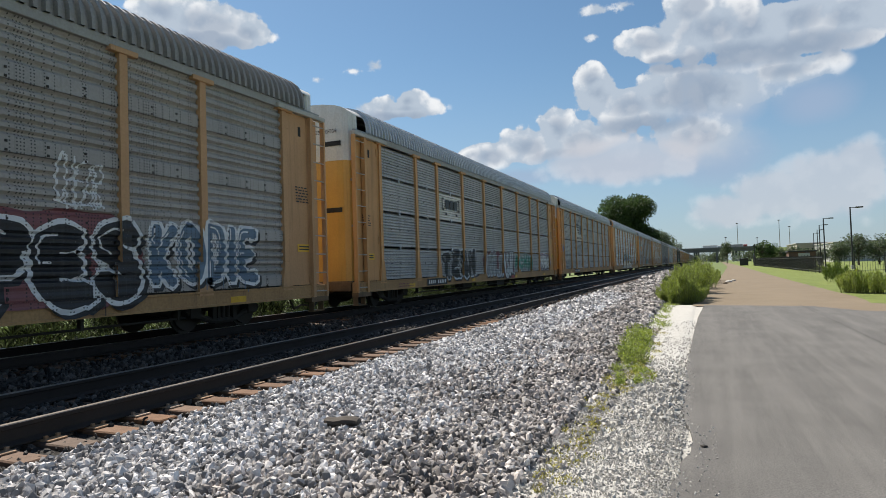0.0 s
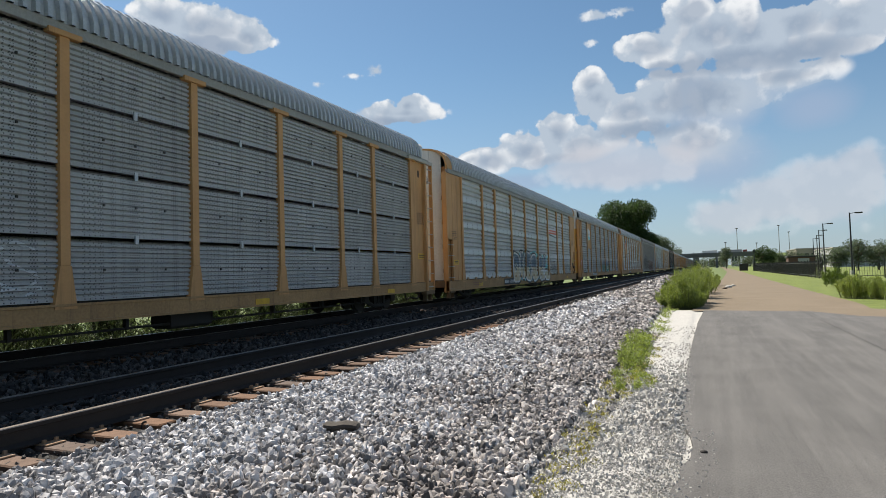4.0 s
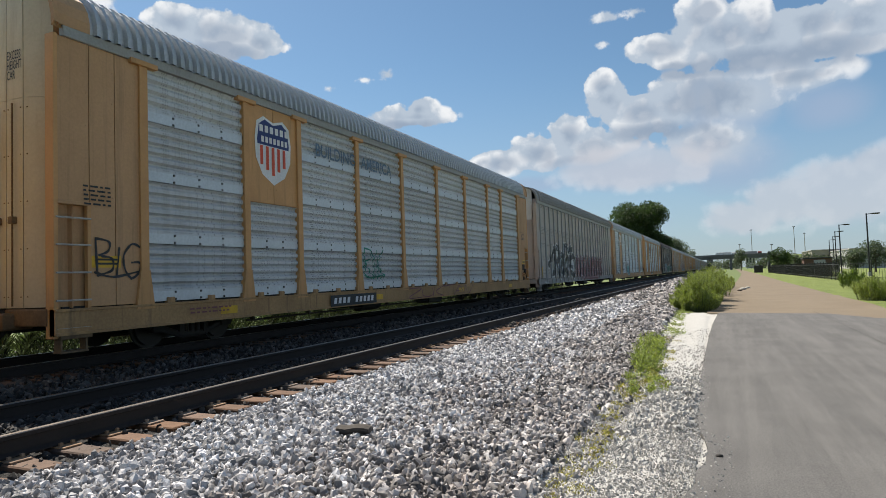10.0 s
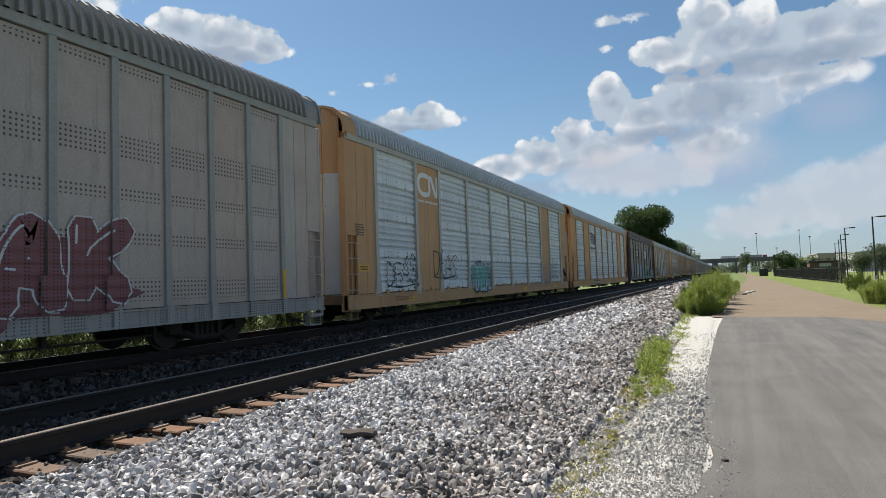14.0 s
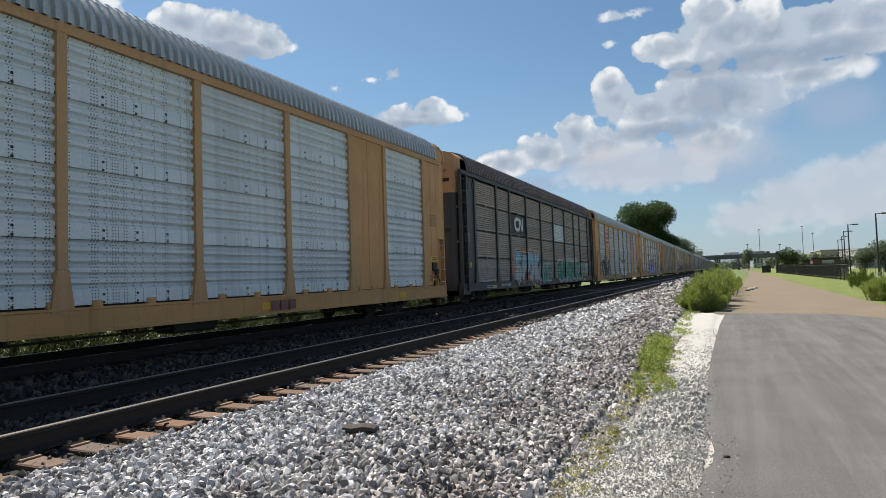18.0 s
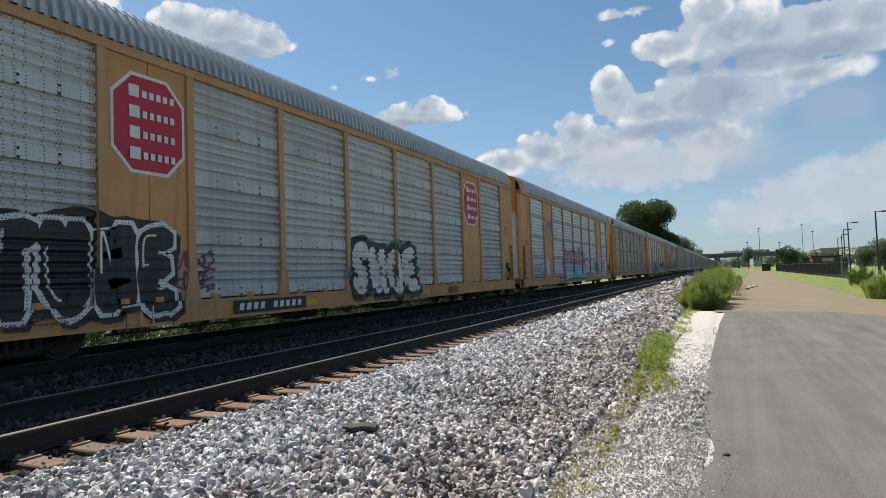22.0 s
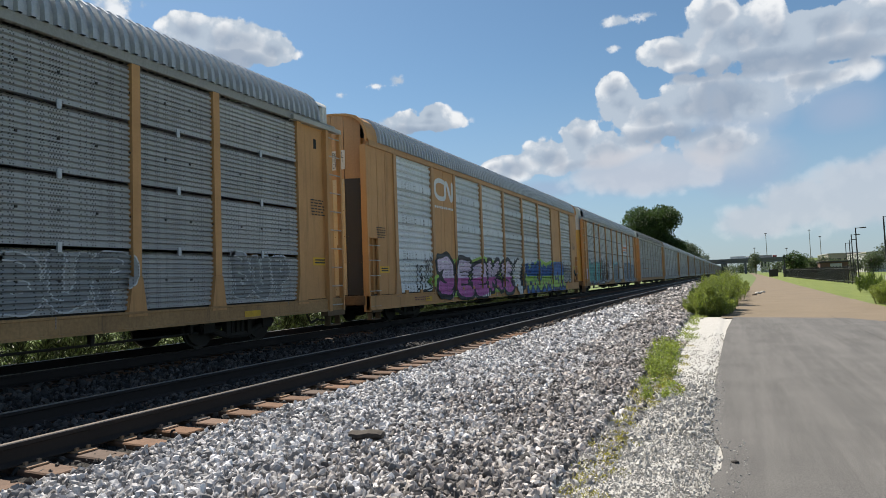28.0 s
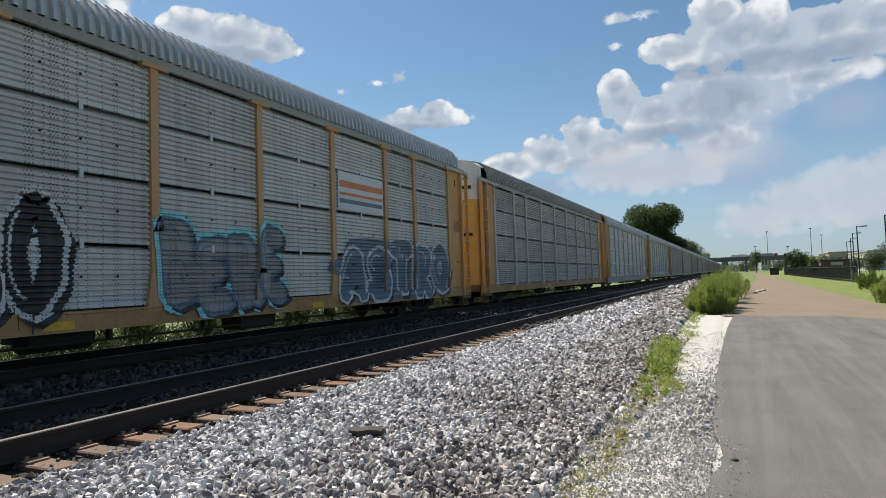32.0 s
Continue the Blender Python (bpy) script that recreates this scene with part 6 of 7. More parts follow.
def write_lines(words, y0, y1, z0, z1, seed=0.0, lean=0.0, wild=1.0, inset=0.0):
    """Lines of a hand-sprayed word, each letter with a tilt and size of its own."""
    luck = random.Random(int(seed * 100) + len(words))
    rows = words.upper().split("\n")
    out = []
    for r, row in enumerate(rows):
        h = (z1 - z0) / len(rows)
        base = z1 - (r + 1) * h
        cells = [0.5 if c in "I1" else 0.6 if c == " " else 1.15 if c in "MW" else 1.0 for c in row]
        unit, y = (y1 - y0) / sum(cells), y0
        for c, cell in zip(row, cells):
            w = cell * unit
            tilt, grow, drop = luck.uniform(-0.12, 0.12) * wild, 1 + luck.uniform(-0.1, 0.12) * wild, luck.uniform(-0.07, 0.05) * wild * h
            for line in STROKES.get(c, []):
                pts = []
                for a, b in line:
                    a, b = a + luck.uniform(-0.05, 0.05) * wild, b + luck.uniform(-0.04, 0.04) * wild
                    yy = y + inset / 2 + a * max(w - inset * 0.75, w * 0.3)
                    zz = base + inset / 2 + drop + b * grow * max(h * (0.9 if len(rows) > 1 else 1.0) - inset, h * 0.3)
                    pts.append((yy + (tilt + lean) * (b - 0.5) * h, zz))
                out.append(smooth_line(pts, 5 if len(pts) > 2 else 3))
            y += w
    return out


def strokes_layer(lines, width, dy=0.0, dz=0.0, swell=0.0, share=(0.0, 1.0)):
    v, f = [], []
    for line in lines:
        k0, k1 = int(share[0] * (len(line) - 1)), max(int(share[1] * (len(line) - 1)), 1)
        rv, rf = ribbon([p + (dy, dz) for p in line[k0:k1 + 1]] if k1 > k0 else line[:2], width, swell)
        f += [tuple(i + len(v) for i in q) for q in rf]
        v += rv
    return v, f


def slice_face(loop, axis, cuts):
    """Cut a convex face of (y, z) points into the strips between cut lines."""
    lo, hi = min(p[axis] for p in loop), max(p[axis] for p in loop)
    out, rest = [], loop
    for c in cuts:
        if c <= lo + 1e-6 or c >= hi - 1e-6:
            continue
        under, over = [], []
        for p, q in zip(rest, rest[1:] + rest[:1]):
            (under if p[axis] <= c else over).append(p)
            if (p[axis] <= c) != (q[axis] <= c):
                u = (c - p[axis]) / (q[axis] - p[axis])
                cut = (p[0] + (q[0] - p[0]) * u, p[1] + (q[1] - p[1]) * u)
                under.append(cut)
                over.append(cut)
        if len(under) > 2:
            out.append(under)
        rest = over
        if len(rest) < 3:
            return out
    return out + [rest]


PROFILE = {}


def side_profile(kind):
    """Heights and depths of the pressed side sheets, in rising order."""
    if kind not in PROFILE:
        zs, xs = [0.0], [0.0]
        for r in range(4):
            height = Z_ROWS[r + 1] - Z_ROWS[r] - (0.05 if kind == "fine" else 0.012)
            if kind == "fine":
                n = max(4, round(height / 0.098))
                p = (height - 0.05) / n
                for k in range(n):
                    z = Z_ROWS[r] + 0.025 + k * p
                    zs += [z + p * 0.45, z + p * 0.55, z + p * 0.78, z + p]
                    xs += [0.0, -0.045, -0.045, 0.0]
            elif kind == "coarse":
                n = max(3, round((height - 0.19) / 0.195))
                p = (height - 0.19) / n
                for k in range(n):
                    z = Z_ROWS[r] + 0.19 + k * p
                    for u in RIB[::2]:
                        zs.append(z + p * u)
                        xs.append(rib_depth(u))
        PROFILE[kind] = zs, xs
    return PROFILE[kind]


LIFT = {}


def drape(w, name, layers, label, posts=BAYS):
    """Lay flat layers (vertices in y and z, faces, paint) on the wagon's side: over sill, posts and the ribs of the sheets."""
    spec = SPECS[W.index(w)]
    spray = name == "graffiti"
    if not spray:
        layers = [(v, f, PLAIN.get(mat.name, mat)) for v, f, mat in layers]
    zs, xs = side_profile(spec["kind"]) if spray else ([0.0], [0.0])
    floor = 0.572 if spec["ends"] == "tall" or spec["kind"] == "flat" else 0.475
    solid = [(BAYS[k], BAYS[k + 1], z) for k, z in spec.get("solid", {}).items()]
    m, mats = Mesh(), []
    LIFT[w.name] = LIFT.get(w.name, 0) + 1
    base = 0.0006 * (LIFT[w.name] % 12) + (0.004 if spray else 0.0)
    wide = sorted({p + d for p in posts for d in (-0.20, -0.095, 0.095, 0.20)} | {e for s in solid for e in s[:2]})
    high = sorted({0.89, 1.5} | set(zs[1:]) | {s[2] for s in solid})
    for k, (v, f, mat) in enumerate(layers):
        if mat not in mats:
            mats.append(mat)
        lift = base + 0.0022 * min(k, 6) + 0.0010 * max(k - 6, 0)
        for n, (q, g) in enumerate(zip(f, glyphs(len(v), f))):
            loop = [(float(v[i][0]), float(v[i][1])) for i in q]
            turn = sum(a[0] * b[1] - b[0] * a[1] for a, b in zip(loop, loop[1:] + loop[:1]))
            if abs(turn) < 1e-7:
                continue
            if turn < 0:
                loop.reverse()
            if spray:
                loop = [(y, max(z, floor)) for y, z in loop]
            up = lift + 0.0004 * (g % 12) + 0.0001 * (n % 5)
            for strip in slice_face(loop, 0, wide) if len(q) < 6 else [loop]:
                for bit in slice_face(strip, 1, high) if len(q) < 6 else [strip]:
                    y, z = sum(p[0] for p in bit) / len(bit), sum(p[1] for p in bit) / len(bit)
                    if z < 0.89:
                        m.face([(1.632 + up, *p) for p in bit], mats.index(mat))
                    elif any(abs(y - p) < (0.095 if z > 1.5 else 0.20) for p in posts):
                        m.face([(SKIN + 0.078 + up, *p) for p in bit], mats.index(mat))
                    elif not spray or spec["kind"] == "flat" or len(q) > 5 or abs(y) > 11.57 or any(a < y < b and z > c for a, b, c in solid):
                        m.face([(SKIN + 0.020 + up, *p) for p in bit], mats.index(mat))
                    else:
                        m.face([(SKIN + 0.008 + up + float(np.interp(p[1], zs, xs)), *p) for p in bit], mats.index(mat))
    ob = part(name, m, tuple(mats), w, label)
    if name == "stencil":
        tagged(ob, kind="stuff")
    return ob


def cloud_shape(y0, y1, z0, z1, seed=0.0, lumps=9, n=64):
    """A sprayed ground with a lumpy rim."""
    cy, cz, ry, rz = (y0 + y1) / 2, (z0 + z1) / 2, (y1 - y0) / 2, (z1 - z0) / 2
    v = []
    for k in range(n):
        a = 2 * math.pi * k / n
        ca, sa = math.cos(a), math.sin(a)
        r = 1.0 / max(abs(ca) ** 3 + abs(sa) ** 3, 1e-6) ** (1 / 3) * (0.90 + 0.08 * abs(math.sin(a * lumps / 2 + seed)) + 0.22 * noise.noise(Vector((ca * 3.5, sa * 3.5, seed))))
        v.append((cy + ry * r * ca, cz + rz * r * sa))
    return v + [(cy, cz)], [(k, (k + 1) % n, n) for k in range(n)]


def halves(shape, zc):
    """Split a flat shape in height: lower and upper part."""
    res = [([], []), ([], [])]
    for q in shape[1]:
        for bit in slice_face([tuple(shape[0][i]) for i in q], 1, [zc]):
            v, f = res[int(sum(p[1] for p in bit) / len(bit) > zc)]
            f.append(tuple(range(len(v), len(v) + len(bit))))
            v += bit
    return res


def piece(w, words, y0, y1, z0, z1, fill, line, label, ground=None, second=None, rim=None, lean=0.0, seed=1.0, posts=BAYS, fat=0.42, deep="black", rim_width=1.0, wild=1.0):
    """A large sprayed word: ground, cast block, outline, fill in one or two colours, shines and drips."""
    h, cell = z1 - z0, (y1 - y0) / len(words)
    fat = min(fat * cell, 0.30 * h)
    edge = (0.055 * h + 0.02) * rim_width
    lines = write_lines(words, y0, y1, z0, z1, seed, lean, wild, fat + edge)
    lay = []
    if ground:
        lay.append((*cloud_shape(y0 - 0.2, y1 + 0.2, z0 - 0.05, z1 + 0.12, seed), P[ground]))
    if rim:
        lay.append((*strokes_layer(lines, fat + edge * 3.6, 0, 0, 0.1), P[rim]))
    if deep:
        lay.append((*strokes_layer(lines, fat + edge * 1.6, 0.05 * h, -0.055 * h, 0.1), P[deep]))
    lay.append((*strokes_layer(lines, fat + edge * 1.7, 0, 0, 0.1), P[line]))
    body = strokes_layer(lines, fat, 0, 0, 0.1)
    if second:
        lo, hi = halves(body, z0 + h * 0.5)
        lay += [(*lo, P[second]), (*hi, P[fill])]
    else:
        lay.append((*body, P[fill]))
    lay.append((*strokes_layer(lines, 0.022 * h + 0.006, -0.25 * fat, 0.12 * fat, 0, (0.1, 0.5)), P["white" if line == fill or line == "black" else line]))
    luck = random.Random(int(seed * 10))
    for k in range(int((y1 - y0) * 1.4)):
        y, top = luck.uniform(y0, y1), z0 + h * luck.uniform(0.02, 0.2)
        lay.append((*rect(y, y + luck.uniform(0.012, 0.03), max(top - luck.uniform(0.1, 0.4), 0.45), top), P[luck.choice((line, fill, second or fill))]))
    return drape(w, "graffiti", lay, label, posts)


def tag(w, words, y0, y1, z0, z1, color, label, lean=0.08, seed=2.0, posts=BAYS, bold=0):
    """A quick one-colour word in thin strokes, with a flourish under it."""
    lines = write_lines(words, y0, y1, z0, z1, seed, lean, 1.7)
    luck = random.Random(int(seed * 31) + len(words))
    if luck.random() < 0.5 and z0 > 0.95:
        lines.append(smooth_line([(y0, z0 + 0.02), (y0 + (y1 - y0) * 0.4, z0 - 0.06), (y1, z0 + 0.03), (y1 - 0.2, z0 - 0.1)]))
    wide = min(0.03 + 0.012 * bold + 0.02 * (z1 - z0), 0.07)
    return drape(w, "graffiti", [(*strokes_layer(lines, wide, 0, 0, 0.25), P[color])], label, posts)


def stencil_word(words, y0, y1, z0, z1):
    v, f = THIN[words][1]
    return [(y0 + a * (y1 - y0), z0 + b * (z1 - z0)) for a, b in v], f


def rect(y0, y1, z0, z1, skew=0.0):
    return [(y0, z0), (y1, z0), (y1 + skew, z1), (y0 + skew, z1)], [(0, 1, 2, 3)]


def poly(*pts):
    return list(pts), [tuple(range(len(pts)))]


def sign(w, layers, label, name="sign", posts=()):
    return drape(w, name, layers, label, posts)


def number_plate(w, y0, y1, z0, z1, ground="black", bars="white", digits=10):
    if z0 < 0.6 and SPECS[W.index(w)]["ends"] == "tall":
        z0, z1 = 0.6, 0.85
    lay = [(*rect(y0, y1, z0, z1), P[ground])] if ground else []
    step = (y1 - y0) * 0.88 / digits
    for k in range(digits):
        if k == 4:
            continue
        a = y0 + (y1 - y0) * 0.06 + k * step
        lay.append((*rect(a, a + step * 0.62, z0 + (z1 - z0) * 0.24, z1 - (z1 - z0) * 0.24, 0.03), P[bars]))
    return drape(w, "number_plate", lay, "dark plate with a row of pale marks", ())


def stencils(w, y, z, rows, width, color="black", pitch=0.075):
    """Small stencilled service notes, too small to read."""
    lay = []
    for r in range(rows):
        a = y
        while a < y + width - 0.05:
            b = min(a + random.uniform(0.05, 0.16), y + width)
            lay.append((*rect(a, b, z - r * pitch, z - r * pitch + pitch * 0.42), P[color]))
            a = b + 0.04
    return drape(w, "stencil", lay, "small stencilled marks", ())


W = [t[0] for t in train]
FLATP = SPECS[6]["posts"]
# dark wagon
piece(W[0], "AFES", 3.2, 7.28, 0.75, 2.25, "black", "white", "black letters with red shadows and white outlines", ground="maroon", seed=0.4)
piece(W[0], "KODIE", 7.45, 10.5, 1.0, 2.32, "slate", "white", "dark blue letters outlined in white", seed=1.1, wild=0.35, fat=0.36)
tag(W[0], "Chear", 5.7, 6.55, 2.5, 3.2, "white", "white spray-can tag")
# finely ribbed wagons
piece(W[1], "TESN", -6.7, -2.8, 0.72, 1.95, "black", "silver", "black letters outlined in pale grey", seed=2.0)
piece(W[1], "MOLT", -1.5, 1.2, 0.75, 1.9, "grey", "silver", "faded grey letters on a red ground", ground="maroon", seed=2.6)
piece(W[1], "ESW", 1.25, 3.1, 0.62, 1.9, "silver", "black", "grey letters with black outlines over red", ground="red", seed=3.0)
piece(W[1], "ACHN", 3.4, 6.9, 1.0, 1.9, "green", "silver", "green letters on a pale ground", seed=3.4)
piece(W[1], "DODO", 8.95, 11.4, 1.0, 1.92, "white", "black", "white bubble letters outlined in black", rim="lilac", seed=3.9)
sign(W[1], [(*rect(-6.5, -6.42, 3.55, 4.05), P["black"]), (*rect(-6.5, -6.3, 3.97, 4.05), P["black"]), (*rect(-6.5, -6.3, 3.55, 3.63), P["black"]), (*rect(-4.7, -4.62, 3.55, 4.05), P["black"]), (*rect(-4.82, -4.62, 3.97, 4.05), P["black"]),
            (*rect(-4.82, -4.62, 3.55, 3.63), P["black"]), (*rect(-6.15, -5.75, 3.62, 3.98), P["black"]), (*rect(-5.68, -5.35, 3.62, 3.98), P["black"]), (*rect(-5.28, -4.9, 3.62, 3.98), P["black"]), (*rect(-6.2, -6.0, 3.36, 3.46), P["black"]), (*rect(-5.1, -4.9, 3.36, 3.46), P["black"])], "dark bracketed marks on a white sheet")
number_plate(W[1], -8.3, -6.4, 0.56, 0.84)
STRIPES = lambda y, z, s: [(*rect(y + 0.16 * k, y + s * 0.52, z + s * (0.42 - 0.105 * k), z + s * (0.48 - 0.105 * k), -0.05), P["black"]) for k in range(4)] + [(*poly((y + s * 0.58, z + 0.05 * s), (y + s * 0.74, z + 0.05 * s), (y + s * 0.66, z + 0.46 * s), (y + s * 0.52, z + 0.48 * s)), P["slate"]), (*rect(y + s * 0.78, y + s, z + 0.08 * s, z + 0.44 * s, -0.04), P["black"])] + [(*rect(y + s * (0.02 + 0.075 * k), y + s * (0.075 + 0.075 * k), z - 0.13 * s, z - 0.05 * s), P["black"]) for k in range(13) if k != 7]
sign(W[2], STRIPES(-6.55, 3.55, 2.0), "dark slanted stripes and marks on a white sheet")
drape(W[2], "graffiti", [(*strokes_layer([smooth_line([(-12.45 + 0.09 * k, 2.2 + 0.08 * (k % 2)), (-12.4 + 0.09 * k, 2.75 - 0.1 * (k % 3))]) for k in range(7)] + [smooth_line([(-12.5, 2.55), (-12.1, 2.3), (-11.8, 2.5)]), smooth_line([(-12.45, 2.4), (-11.8, 2.35)])], 0.09, 0, 0, 0.3), P["blue"])], "blue sprayed scribble", ())
tag(W[2], "CES", -3.9, -1.8, 1.15, 1.8, "silver", "faded white tag")
tag(W[2], "DEAS", -11.3, -9.3, 1.1, 1.6, "grey", "faint black tag")
number_plate(W[2], -8.2, -6.2, 0.58, 0.84)
# banded wagon
piece(W[3], "DIESEL", -4.3, 4.1, 0.62, 2.2, "slate", "white", "white-edged letters fading from blue to tan", ground="aqua", second="tan", rim="black", seed=5.0)
sign(W[3], [(*rect(4.45, 6.75, 3.2, 4.05), P["silver"]), (*rect(4.5, 6.75, 3.66, 3.92, 0.06), P["scarlet"]), (*rect(4.62, 6.6, 3.76, 3.82), P["white"]), (*poly((4.45, 3.56), (6.6, 3.42), (6.7, 3.47), (4.5, 3.64)), P["black"])], "pale sheet with a red stripe over a black one")
tag(W[3], "SSR", 4.9, 6.4, 1.35, 1.85, "black", "thin black tag")
tag(W[3], "SLTM CHILOS", 4.4, 6.7, 0.98, 1.25, "black", "thin black tag")
tag(W[3], "VORTLIK", 9.2, 11.35, 1.0, 1.6, "black", "thin black tag")
tag(W[3], "pen", -8.3, -6.9, 1.05, 1.8, "silver", "white spray tag")
number_plate(W[3], -6.0, -3.95, 0.53, 0.84)
# wagon with a map sign
sign(W[4], [(*poly((-8.45, 3.95), (-8.0, 3.72), (-7.55, 3.85), (-7.25, 3.80), (-7.22, 4.72), (-7.6, 4.66), (-8.0, 4.86), (-8.45, 4.80)), P["white"]), (*poly((-8.43, 3.98), (-8.0, 3.75), (-7.56, 3.88), (-7.27, 3.84), (-7.26, 4.08), (-8.43, 4.2)), P["aqua"]), (*rect(-8.4, -7.3, 4.3, 4.33), P["grey"]), (*rect(-7.9, -7.87, 3.9, 4.7, 0.1), P["grey"])], "white and blue-green map shape on a tan sheet")
tag(W[4], "tector", -10.9, -8.8, 1.0, 2.0, "white", "white brush tag", bold=0)
tag(W[4], "Calp", -7.85, -6.1, 0.75, 1.95, "white", "white brush tag", seed=4)
drape(W[4], "graffiti", [(*cloud_shape(-12.6, -11.75, 1.45, 2.05, 2.2, 7), P["mauve"]), (*stencil_word("LOOTER", -12.55, -11.8, 1.6, 1.9), P["white"])], "white word on a mauve patch", ())
tag(W[4], "SSR", -6.2, -4.4, 1.1, 2.1, "grey", "faint black tag", seed=6, bold=0)
tag(W[4], "DEAS", -3.9, -1.6, 1.1, 1.9, "grey", "faint black tag", seed=7, bold=0)
piece(W[4], "DOPEN", -0.4, 4.0, 0.95, 2.1, "slate", "silver", "dark green-blue bubble letters outlined in white", second="green", seed=8.0, rim_width=0.5)
piece(W[4], "DEAS", 9.0, 11.35, 1.0, 1.95, "slate", "silver", "small white-outlined bubble letters", seed=9.0, rim_width=0.5, deep=None)
number_plate(W[4], -7.0, -4.8, 0.54, 0.82)
# shield wagon
shield = poly((-7.9, 3.5), (-7.5, 3.72), (-7.28, 4.1), (-7.25, 4.55), (-7.32, 4.95), (-7.55, 5.1), (-7.9, 5.0), (-8.25, 5.1), (-8.48, 4.95), (-8.55, 4.55), (-8.52, 4.1), (-8.3, 3.72))
inner = ([((y + 7.9) * 0.88 - 7.9, (z - 4.35) * 0.90 + 4.35) for y, z in shield[0]], shield[1])
lo, hi = halves(inner, 4.42)
sign(W[5], [(*shield, P["white"]), (*lo, P["white"]), (*hi, P["navy"])] + [(*rect(-8.38 + 0.2 * k, -8.28 + 0.2 * k, 3.95 - 0.22 * (1 - abs(k - 2) / 2), 4.40), P["scarlet"]) for k in range(5)] + [(*rect(-8.4 + 0.18 * k, -8.28 + 0.18 * k, 4.72, 4.88), P["white"]) for k in range(6)] + [(*rect(-8.35 + 0.14 * k, -8.26 + 0.14 * k, 4.48, 4.62), P["white"]) for k in range(7)], "shield with a blue head and red and white stripes")
drape(W[5], "lettering", [(*stencil_word("BUILDING", -6.2, -4.3, 4.5, 4.84), P["slate"])], "dark stencilled word", ())
drape(W[5], "lettering", [(*stencil_word("AMERICA", -3.95, -2.1, 4.5, 4.84), P["slate"])], "dark stencilled word", ())
tag(W[5], "ZUKTAV", -1.3, 4.6, 0.52, 0.84, "maroon", "dark tag along the sill")
tag(W[5], "R1K", -3.9, -2.7, 1.3, 2.0, "green", "dark green tag")
tag(W[5], "BIG", -12.55, -11.65, 1.45, 1.95, "black", "black brush word", posts=())
number_plate(W[5], -5.8, -3.4, 0.5, 0.8)
# flat grey wagon
flow = [smooth_line(p) for p in (
    [(-10.9, 1.75), (-10.2, 2.25), (-9.4, 2.75), (-8.6, 2.8), (-8.25, 2.35), (-8.7, 1.95), (-9.3, 2.0)], [(-9.35, 2.6), (-9.5, 1.7), (-9.75, 1.15), (-10.2, 1.3)], [(-8.9, 1.9), (-8.5, 1.4), (-8.2, 0.95)],
    [(-7.85, 1.7), (-7.2, 1.95), (-7.25, 2.4), (-7.75, 2.2), (-7.9, 1.55), (-7.3, 1.2), (-6.8, 1.5)], [(-7.0, 2.4), (-6.6, 3.05), (-5.9, 2.95), (-5.3, 2.7), (-4.7, 2.95), (-4.3, 2.75)], [(-6.5, 2.95), (-6.9, 2.0), (-6.95, 1.2)],
    [(-5.9, 2.25), (-6.4, 1.95), (-6.35, 1.35), (-5.85, 1.2), (-5.45, 1.7), (-5.6, 2.2), (-5.9, 2.25)], [(-4.5, 2.3), (-5.2, 2.15), (-5.1, 1.7), (-4.4, 1.6)], [(-4.9, 1.2), (-4.2, 1.0), (-3.55, 1.35), (-3.5, 2.0), (-4.1, 2.35), (-4.6, 2.1)])]
drape(W[6], "graffiti", [(*strokes_layer(flow, 0.50, 0, 0, 0.35), P["white"]), (*cloud_shape(-4.95, -3.7, 1.2, 2.2, 2.0, 3), P["silver"]), (*cloud_shape(-6.2, -5.6, 1.35, 2.1, 2.5, 3), P["silver"]), (*cloud_shape(-9.3, -8.5, 2.05, 2.6, 2.5, 3), P["silver"]), (*cloud_shape(-7.75, -7.3, 1.75, 2.25, 2.5, 3), P["silver"]),
                         (*strokes_layer(flow, 0.36, 0, 0, 0.4), P["black"]), (*strokes_layer(flow, 0.03, -0.08, 0.06, 0, (0.3, 0.6)), P["white"])], "flowing black letters with white and silver fills", FLATP)
number_plate(W[6], -9.2, -6.2, 1.44, 1.9, "slate")
drape(W[6], "graffiti", [(*cloud_shape(-3.4, 7.9, 0.62, 2.3, 6.0, 7, 96), P["maroon"])], "dull red sprayed ground", FLATP)
piece(W[6], "FLYER", -3.1, 0.4, 0.85, 2.45, "maroon", "silver", "red letters with thin pale outlines", seed=8.0, posts=FLATP, fat=0.55, deep=None, rim_width=0.4)
piece(W[6], "ANORAK", 0.6, 7.6, 0.95, 2.5, "maroon", "silver", "dull red letters with thin pale outlines", seed=9.0, posts=FLATP, fat=0.5, deep=None, rim_width=0.4)
stencils(W[6], -12.4, 0.72, 2, 1.0, "silver")
# tan wagons
def curved_band(w, y0, y1, z0, z1, color, label):
    """One thick bent band, the outline of the railway's emblem."""
    pts = [(0.50, 0.97), (0.22, 1.0), (0.03, 0.78), (0.03, 0.25), (0.20, 0.0), (0.48, 0.02), (0.58, 0.25), (0.57, 0.7), (0.63, 0.98), (0.73, 0.75), (0.84, 0.25), (0.93, 0.02), (0.98, 0.3), (0.98, 1.0)]
    line = smooth_line([(y0 + 0.08 + a * (y1 - y0 - 0.16), z0 + 0.08 + b * (z1 - z0 - 0.16)) for a, b in pts], 4)
    sign(w, [(*ribbon(line, 0.17), P[color])], label)


